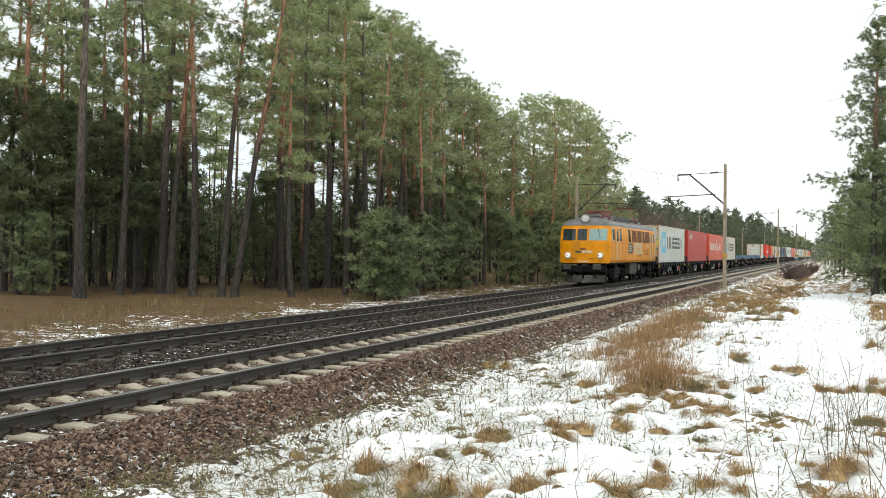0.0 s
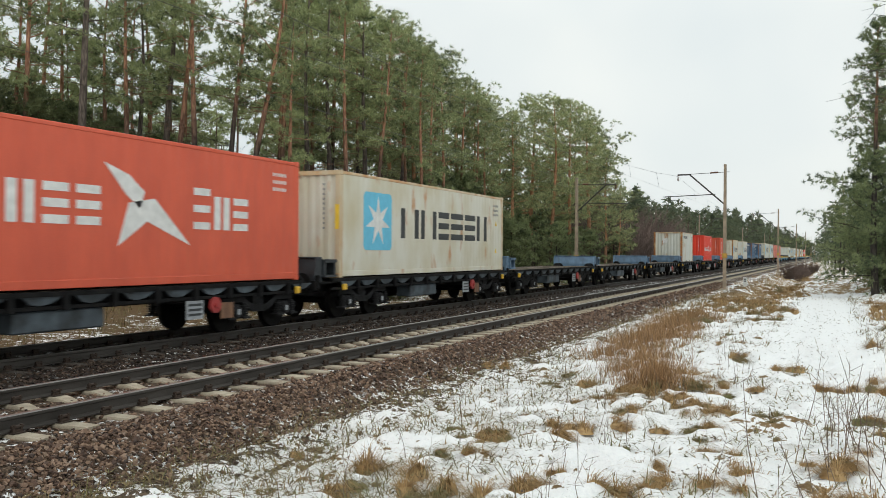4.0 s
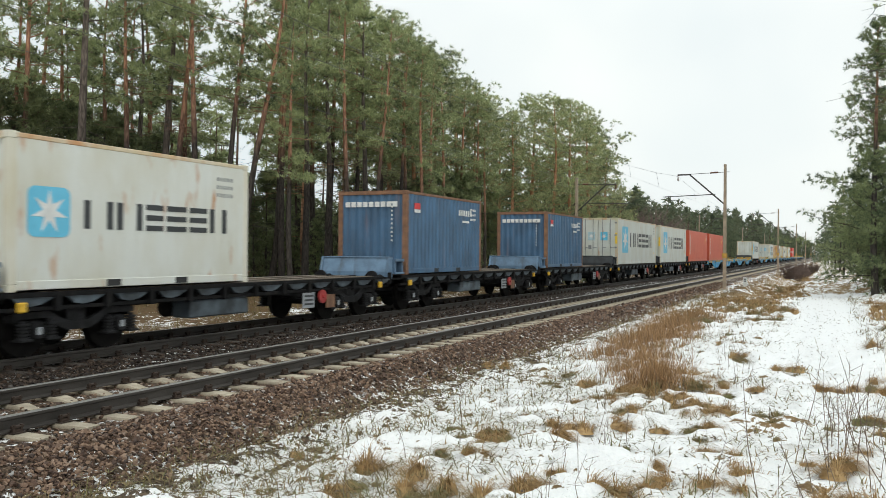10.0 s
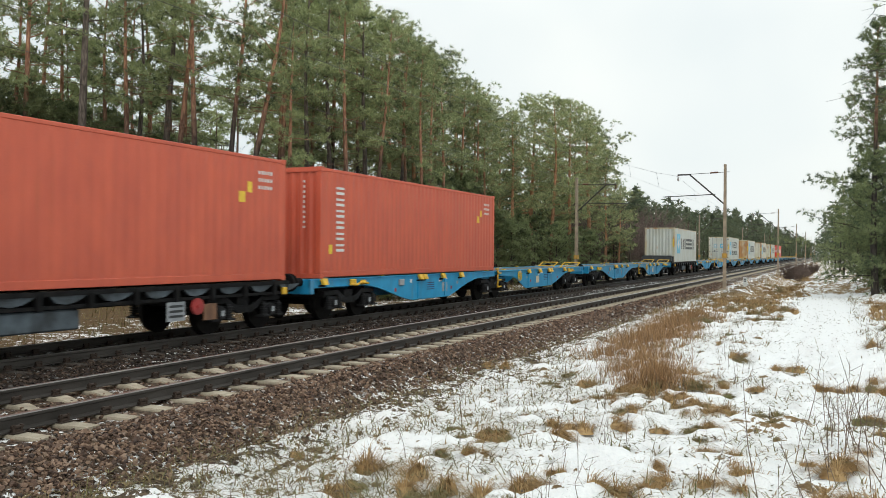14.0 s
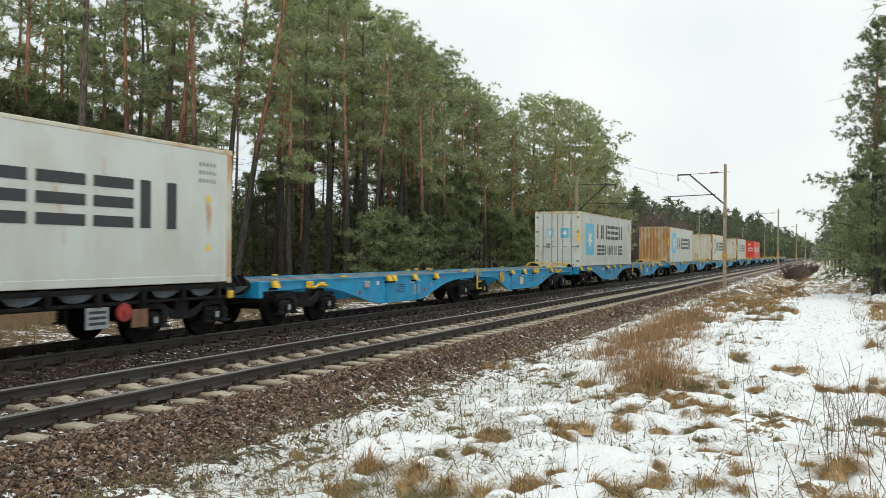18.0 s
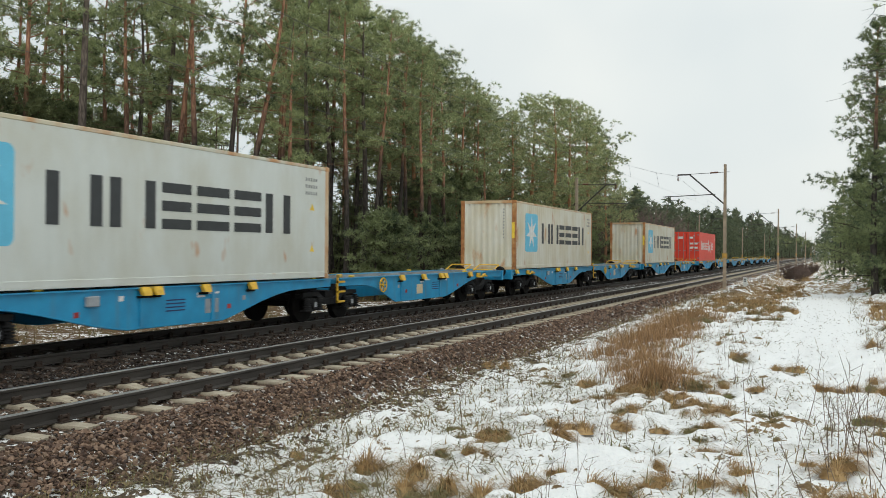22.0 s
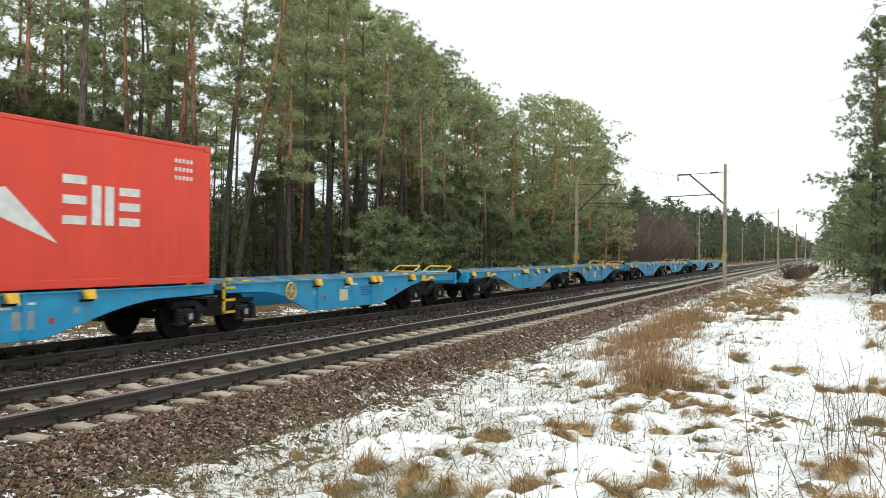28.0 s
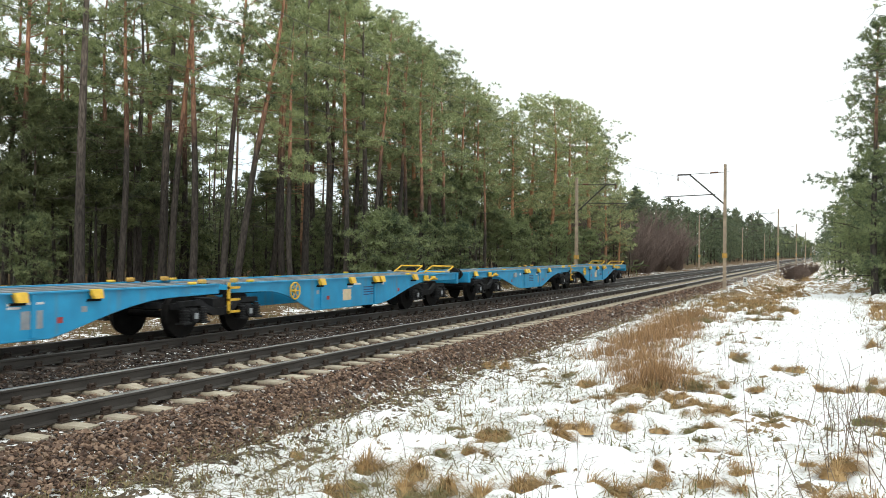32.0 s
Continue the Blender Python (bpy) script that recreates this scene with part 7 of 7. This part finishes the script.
def place_edges():
    for i in range(20):
        y = 78 + i * 2.9 + PLANT.uniform(-1, 1)
        x = -19.2 - PLANT.random() * 4.5
        plant(SHRUBS[i % 2], x, y, PLANT.uniform(0.8, 1.15), PLANT.uniform(0, 360), "bare_shrub", "leafless purplish-brown shrub at the edge of the woods", "shrub", "bare shrubs by the line")
    for i in range(14):
        y = 86 + i * 3.0
        x = -24.5 - PLANT.random() * 9
        plant(PLANT.choice(BACK), x, y, PLANT.uniform(0.62, 0.80), PLANT.uniform(0, 360), "pine_tree", "distant pine of the woods along the line", "pine tree", "distant pines along the line")
    for x, y, s in [(-4.0, 92, 1.0), (-3.2, 97, 0.9), (-2.6, 88, 0.7), (-3.6, 104, 1.0), (-1.8, 98, 0.7), (-3.0, 112, 1.0)]:
        plant(SHRUBS[2], x, y, s, PLANT.uniform(0, 360), "bare_shrub", "low leafless brown shrub on the embankment slope", "shrub", "bare shrubs by the path")
    plant(bare_tree(), 3.9, 31.0, 1.0, 20, "bare_tree", "leafless tree with long thin grey branches beside the path", "tree", "")
    # pines by the path
    for x, y, k, s in [(1.9, 46.5, 0, 1.0), (3.4, 50, 1, 1.0), (2.4, 57, 0, 0.8), (5.4, 47, 1, 1.05), (1.6, 68, 1, 0.62), (0.8, 80, 0, 0.55), (0.6, 96, 1, 0.55), (5.5, 54, 0, 1.0), (3, 126, 0, 0.7)]:
        plant(PATHSIDE[k], x, y, s, PLANT.uniform(0, 360), "pine_tree", "dense green pine standing beside the snowy path", "pine tree", "pines beside the path")
    for x, y, k, s in [(5.9, 43.5, 2, 0.98), (8.5, 46, 1, 1.0), (9, 58, 2, 1.0)]:
        plant(EDGE[k], x, y, s, PLANT.uniform(0, 360), "pine_tree", "tall green pine standing beside the snowy path", "pine tree", "pines beside the path")
    for x, y, s in [(2.9, 50, 0.6), (2.6, 54, 0.55), (3.9, 47, 0.6), (2.2, 60, 0.5), (4.6, 45.5, 0.7), (4.8, 50, 0.8), (1.6, 66, 0.5), (1.2, 74, 0.5), (3.6, 56, 0.6)]:
        plant(YOUNG[1], x, y, s, PLANT.uniform(0, 360), "young_pine", "dense young pine beside the snowy path", "pine tree", "young pines")
    foot = [(PLANT.uniform(2.3, 6.5), PLANT.uniform(46, 60)) for _ in range(90)]
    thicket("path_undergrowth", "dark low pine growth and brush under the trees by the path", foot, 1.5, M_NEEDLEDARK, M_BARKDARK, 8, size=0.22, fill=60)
    for i in range(26):
        a = PLANT.uniform(75, 300)
        x, y = by_bearing(a, PLANT.uniform(30, 60))
        if x > -22 and x < -5:
            x -= 22
        plant(PLANT.choice(BACK), x, y, PLANT.uniform(0.85, 1.05), PLANT.uniform(0, 360), "pine_tree", "slender pine of the surrounding forest", "pine tree", "pines deep in the forest")


place_edges()

# ---- dead grass, weeds and litter in the snow ----


def blade_material(name, tones):
    m = bpy.data.materials.new(name)
    m.use_nodes = True
    n, l = m.node_tree.nodes, m.node_tree.links
    g = n.new("ShaderNodeNewGeometry")
    r = n.new("ShaderNodeValToRGB")
    e = r.color_ramp.elements
    e[0].position, e[0].color = 0.0, (*tones[0], 1)
    e[1].position, e[1].color = 1.0, (*tones[-1], 1)
    for i, c in enumerate(tones[1:-1]):
        q = e.new((i + 1) / (len(tones) - 1))
        q.color = (*c, 1)
    l.new(g.outputs["Random Per Island"], r.inputs[0])
    b = n["Principled BSDF"]
    l.new(r.outputs[0], b.inputs["Base Color"])
    b.inputs["Roughness"].default_value = 0.75
    return m


M_STRAW = blade_material("dead_straw", [(0.15, 0.085, 0.03), (0.31, 0.185, 0.07), (0.48, 0.325, 0.15), (0.22, 0.13, 0.048), (0.40, 0.25, 0.10)])
M_STRAWDARK = blade_material("dark_wet_grass", [(0.09, 0.075, 0.03), (0.19, 0.135, 0.055), (0.12, 0.125, 0.04), (0.28, 0.185, 0.08)])
M_RUSSET = blade_material("russet_dry_grass", [(0.14, 0.078, 0.032), (0.28, 0.155, 0.066), (0.40, 0.245, 0.115), (0.20, 0.108, 0.045)])
M_STALK = blade_material("dry_weed_stalks", [(0.10, 0.07, 0.05), (0.19, 0.135, 0.09), (0.14, 0.09, 0.065)])
M_LEAF = blade_material("dead_leaves", [(0.06, 0.045, 0.03), (0.12, 0.08, 0.045), (0.09, 0.085, 0.04)])


def add_blade(V, F, p, d, L, w, droop, rng, seg=3):
    """A narrow blade that starts at p towards d and bends down."""
    side = Vector((-d.y, d.x, 0.0))
    side = (side.normalized() if side.length > 1e-4 else Vector((1, 0, 0))) * w * 0.5
    q, e = p.copy(), d.copy()
    b = len(V)
    for j in range(seg + 1):
        k = 1 - 0.85 * j / seg
        V.append(q - side * k)
        V.append(q + side * k)
        q = q + e * L / seg
        e = (e + Vector((0, 0, -droop)) + Vector((rng.gauss(0, 0.08), rng.gauss(0, 0.08), 0))).normalized()
    for j in range(seg):
        a = b + 2 * j
        F.append((a, a + 1, a + 3, a + 2))


def tussock_mesh(seed, material, blades=520, r=0.42, up=0.6, L=0.6, droop=0.5, tufts=3):
    """A clump of dead grass of about one metre across, to be scaled: a few domed tufts, their blades combed over one way."""
    rng = random.Random(seed)
    V, F = [], []
    wind = Vector((rng.uniform(-1, 1), rng.uniform(-1, 1), 0)).normalized()
    for _ in range(tufts):
        c = Vector((rng.gauss(0, 0.30), rng.gauss(0, 0.30), 0))
        size = rng.uniform(0.5, 1.1)
        hump = rng.uniform(0.10, 0.26) * size
        comb = wind * rng.uniform(0.4, 1.0) + Vector((rng.gauss(0, 0.35), rng.gauss(0, 0.35), 0))
        base = len(V)
        for j in range(3):
            for i in range(8):
                a, q = i / 8 * math.tau, (0.30, 0.22, 0.10)[j] * size
                V.append(c + Vector((math.cos(a) * q, math.sin(a) * q, (-0.06, 0.6 * hump, 0.9 * hump)[j])))
        for j in range(2):
            for i in range(8):
                F.append((base + j * 8 + i, base + j * 8 + (i + 1) % 8, base + j * 8 + 8 + (i + 1) % 8, base + j * 8 + 8 + i))
        F.append(tuple(base + 16 + i for i in range(8)))
        for _ in range(blades // tufts):
            a = rng.uniform(0, math.tau)
            q = rng.random() ** 0.6
            p = c + Vector((math.cos(a) * q * 0.28 * size, math.sin(a) * q * 0.28 * size, hump * (1 - q * q) - 0.02))
            d = (Vector((math.cos(a), math.sin(a), 0)) * rng.uniform(0.2, 0.8) * (0.3 + q) + comb * rng.uniform(0.3, 0.9) + Vector((0, 0, up * rng.uniform(0.3, 1.5)))).normalized()
            add_blade(V, F, p, d, L * size * (rng.uniform(0.4, 1.1) if rng.random() < 0.9 else rng.uniform(1.1, 1.9)), 0.016, droop * rng.uniform(0.7, 1.8), rng, seg=3)
    return raw_mesh("tussock", V, F, material)


TUSSOCKS = [tussock_mesh(1, M_STRAW, up=0.45, L=0.7, droop=0.75), tussock_mesh(2, M_STRAW, up=0.3, L=0.7, droop=0.7), tussock_mesh(3, M_STRAWDARK, up=0.3, L=0.6, droop=0.7), tussock_mesh(4, M_STRAW, up=0.6, L=0.7, droop=0.6, tufts=4), tussock_mesh(5, M_STRAW, up=0.5, L=0.7, droop=0.7, tufts=2), tussock_mesh(6, M_STRAWDARK, up=0.25, L=0.65, droop=0.7, tufts=4)]
VEG = random.Random(5)


def put_tussock(x, y, s, k, label):
    t = new("grass_tussock", TUSSOCKS[k])
    t.matrix_basis = pose(x, y, ground_z(x, y) - 0.01, 0, 0, VEG.uniform(0, 360)) @ Matrix.Diagonal((s * VEG.uniform(0.8, 1.25), s * VEG.uniform(0.7, 1.05), s * VEG.uniform(0.65, 1.05), 1))
    tagged(t, label, "grass", "dead grass tussocks")


for x, y, s in [(-3.9, 7.2, .55), (-3.0, 6.4, .5), (-2.2, 6.3, .5), (-1.2, 6.4, .45), (-3.41, 8.76, .45), (-3.74, 8.42, .25), (-3.58, 10.27, .25), (-2.72, 9.24, .42), (-5.53, 8.05, .25), (-2.22, 10.13, .55), (-2.67, 11.5, .55), (-1.49, 10.74, .4), (-1.14, 10.82, .45),
                (-0.63, 15.34, .42), (-0.09, 13.14, .5), (-0.94, 13.0, .35), (-1.19, 9.89, .38), (-1.06, 8.61, .35), (-0.85, 8.57, .25), (-1.61, 7.85, .34), (-1.46, 8.01, .25), (-2.28, 7.48, .28), (-2.54, 6.79, .5),
                (-1.66, 6.97, .55), (-0.65, 7.7, .5), (0.01, 8.31, .45), (0.45, 10.86, .4), (-3.23, 6.8, .45), (-1.54, 16.51, .5), (-2.11, 14.22, .6)]:
    put_tussock(x, y, s * 0.85, VEG.choice((0, 1, 3, 3, 4, 2)), "clump of dead straw-coloured grass poking out of snow")
for x, y, s in [(-2.23, 12.83, .55), (-6.15, 16.07, .35), (0.5, 12.8, .4), (-0.6, 10.38, .3), (-1.25, 9.25, .22), (-2.45, 10.7, .4), (-2.0, 10.4, .4), (-2.9, 12.1, .5), (-2.5, 12.6, .5), (-1.9, 13.2, .45), (-4.2, 9.6, .2), (-4.6, 11.3, .22),
                (0.25, 9.1, .3), (-0.3, 6.9, .4), (0.2, 7.2, .4), (-3.0, 15.2, .6), (0.9, 19, .5), (1.3, 24, .6), (1.8, 28, .8), (2.2, 33, .9), (1.7, 31, .8), (2.6, 30, .9), (1.5, 36, .8)]:
    put_tussock(x, y, s, VEG.choice((0, 1, 2, 5, 4)), "flattened clump of brown dead grass in the snow")

for i in range(165):
    y = 5.2 + 24 * VEG.random() ** 1.5
    x = VEG.uniform(-4.6, 1.6) if y > 9 else VEG.uniform(-4.2, 0.6)
    if -1.3 < x < 0.6 and y > 13:
        continue
    put_tussock(x, y, VEG.uniform(0.14, 0.40), VEG.choice((0, 1, 2, 3, 5, 5)), "small clump of dead grass bent over in the snow")

for i in range(20):
    x, y = VEG.gauss(-2.2, 0.55), VEG.uniform(9.5, 15)
    put_tussock(x, y, VEG.uniform(0.22, 0.42), VEG.choice((0, 1, 2, 4, 5)), "brown clump of bent dead grass beside the ditch")
for i in range(60):
    y = 26 + 44 * VEG.random() ** 1.3
    x = VEG.uniform(-4.8, -1.5)
    put_tussock(x, y, VEG.uniform(0.45, 0.95), VEG.choice((0, 1, 2, 4, 5)), "rough brown grass mound on the embankment slope")


def strew():
    rng = random.Random(15)
    # the tall stand of dry grass in the ditch
    V, F = [], []
    for _ in range(14000):
        y = rng.uniform(12.6, 31)
        c = -2.55 - 1.5 * smooth(12.5, 19, y) - 0.35 * smooth(24, 31, y)
        x = rng.gauss(c, 0.30 + 0.22 * smooth(13, 20, y))
        if noise.noise(Vector((x * 1.2, y * 0.6, 7))) < -0.08:
            continue
        d = Vector((rng.gauss(0, 0.45), rng.gauss(0, 0.45), 1)).normalized()
        add_blade(V, F, Vector((x, y, ground_z(x, y) - 0.02)), d, rng.uniform(0.18, 0.55), 0.012, 0.35 * rng.random(), rng)
    tagged(new("tall_dry_grass", raw_mesh("tall_dry_grass", V, F, M_RUSSET)), "tall stand of rust-brown dry grass in the ditch", "grass", kind="stuff")
    # single blades through the snow
    V, F = [], []
    n = 0
    while n < 38000:
        y = 4.5 + 42 * rng.random() ** 1.9
        x = rng.uniform(-6.5, 2.6 if y > 12 else 1.4)
        dens = 0.30 + 0.9 * noise.noise(Vector((x * 0.7, y * 0.7, 1))) + 0.8 * noise.noise(Vector((x * 2.3, y * 2.3, 4))) + 1.6 * (1 - smooth(-5.2, -1.8, x))
        if -1.2 < x < 0.6 and y > 15:
            dens *= 0.12
        if rng.random() > dens:
            n += 0.2
            continue
        n += 1
        flat = rng.random() < 0.85
        d = Vector((rng.gauss(0, 1), rng.gauss(0, 1), 0.25 if flat else 1.6)).normalized()
        add_blade(V, F, Vector((x, y, ground_z(x, y) + 0.045 * (flat))), d, rng.uniform(0.05, 0.17) * (1 + y * 0.008), 0.010 + 0.0005 * y, 0.3 * rng.random(), rng, seg=2)
    tagged(new("sparse_grass", raw_mesh("sparse_grass", V, F, M_STRAWDARK)), "sparse dark grass blades sticking through thin snow", "grass", kind="stuff")
    # dry weed stalks with side twigs
    s = Soup()
    for _ in range(340):
        y = 4.6 + 28 * rng.random() ** 1.5
        x = rng.uniform(-6.3, 1.9)
        if -1.2 < x < 0.6 and y > 14:
            continue
        h = rng.uniform(0.2, 0.62) * (1.25 if x > -0.4 and y < 12 else 1)
        p = Vector((x, y, ground_z(x, y) - 0.02))
        d = Vector((rng.gauss(0, 0.22), rng.gauss(0, 0.22), 1)).normalized()
        q = p + d * h * 0.5 + Vector((rng.gauss(0, 0.03), rng.gauss(0, 0.03), 0))
        e = p + d * h
        s.limb([p, q, e], [0.0035, 0.003, 0.0015], n=3)
        for _ in range(rng.randint(1, 5)):
            o = p.lerp(e, rng.uniform(0.45, 0.95))
            s.limb([o, o + Vector((rng.gauss(0, 0.06), rng.gauss(0, 0.06), rng.uniform(0.02, 0.1)))], [0.002, 0.001], n=3)
    for _ in range(26):
        x, y = rng.gauss(0.12, 0.28), rng.gauss(8.4, 0.8)
        h = rng.uniform(0.5, 1.05)
        p = Vector((x, y, ground_z(x, y) - 0.02))
        d = Vector((rng.gauss(-0.1, 0.3), rng.gauss(0, 0.25), 1)).normalized()
        s.limb([p, p + d * h * 0.5, p + d * h + Vector((rng.gauss(0, 0.06), 0, 0))], [0.005, 0.004, 0.002], n=3)
        for _ in range(4):
            o = p + d * h * rng.uniform(0.4, 0.95)
            s.limb([o, o + Vector((rng.gauss(0, 0.09), rng.gauss(0, 0.09), rng.uniform(0.03, 0.12)))], [0.0025, 0.0012], n=3)
    tagged(new("dry_stalks", s.mesh("dry_stalks", M_STALK)), "thin brown dry weed stalks standing in the snow", "weeds", kind="stuff")
    # dead leaves and bits on the snow
    V, F = [], []
    for _ in range(4200):
        y = 4.5 + 26 * rng.random() ** 1.6
        x = rng.uniform(-6.6, 1.6)
        a = rng.uniform(0, math.tau)
        u, w = Vector((math.cos(a), math.sin(a), rng.uniform(-0.4, 0.4))) * rng.uniform(0.012, 0.035), Vector((-math.sin(a), math.cos(a), rng.uniform(-0.3, 0.3))) * rng.uniform(0.008, 0.02)
        p = Vector((x, y, ground_z(x, y) + rng.uniform(0.0, 0.06)))
        b = len(V)
        V += [p - u, p + w, p + u, p - w]
        F.append((b, b + 1, b + 2, b + 3))
    tagged(new("leaf_litter", raw_mesh("leaf_litter", V, F, M_LEAF)), "scattered dark dead leaves and bits on snow", "leaves", kind="stuff")
    # grass of the forest edge
    V, F = [], []
    for _ in range(9000):
        y = rng.uniform(6, 62)
        x = -16.2 - 11 * rng.random() ** 1.3 * (1 - 0.6 * smooth(30, 55, y))
        if noise.noise(Vector((x * 0.5, y * 0.5, 11))) < -0.15:
            continue
        d = Vector((rng.gauss(0, 0.6), rng.gauss(0, 0.6), 1)).normalized()
        add_blade(V, F, Vector((x, y, ground_z(x, y) - 0.02)), d, rng.uniform(0.12, 0.42), 0.022, 0.3 * rng.random(), rng, seg=2)
    tagged(new("edge_grass", raw_mesh("edge_grass", V, F, M_STRAWDARK)), "brown dead grass along the edge of the forest", "grass", kind="stuff")
    # dry grass on the embankment slope towards the horizon
    V, F = [], []
    for _ in range(6500):
        y = 30 + 95 * rng.random() ** 1.4
        x = rng.uniform(-6.3, -1.6)
        if noise.noise(Vector((x * 0.6, y * 0.35, 21))) < -0.08:
            continue
        d = Vector((rng.gauss(0, 0.45), rng.gauss(0, 0.45), 1)).normalized()
        add_blade(V, F, Vector((x, y, ground_z(x, y) - 0.02)), d, rng.uniform(0.08, 0.30), 0.035, 0.35 * rng.random(), rng, seg=2)
    for _ in range(2600):
        u, v = rng.random(), rng.random()
        x, y = 0.75 + 2.6 * u + 0.02 * (28 * v), 26.5 + 8 * v
        if noise.noise(Vector((x * 0.9, y * 0.4, 5))) < -0.12:
            continue
        d = Vector((rng.gauss(0, 0.8), rng.gauss(0, 0.8), 0.6)).normalized()
        add_blade(V, F, Vector((x, y, ground_z(x, y) + 0.02)), d, rng.uniform(0.12, 0.34), 0.03, 0.35 * rng.random(), rng, seg=2)
    tagged(new("slope_grass", raw_mesh("slope_grass", V, F, M_STRAW)), "rough brown grass on the embankment slope", "grass", kind="stuff")


strew()


def motions():
    """The train runs by; each vehicle and each load keeps its place in it."""
    steps = [i * 0.5 for i in range(65)]
    ways = [(t, run(t)) for t in steps]
    for ob, u, z in CONVOY:
        walk(ob, [(t, pose(X_FAR, u - d, z)) for t, d in ways])


motions()
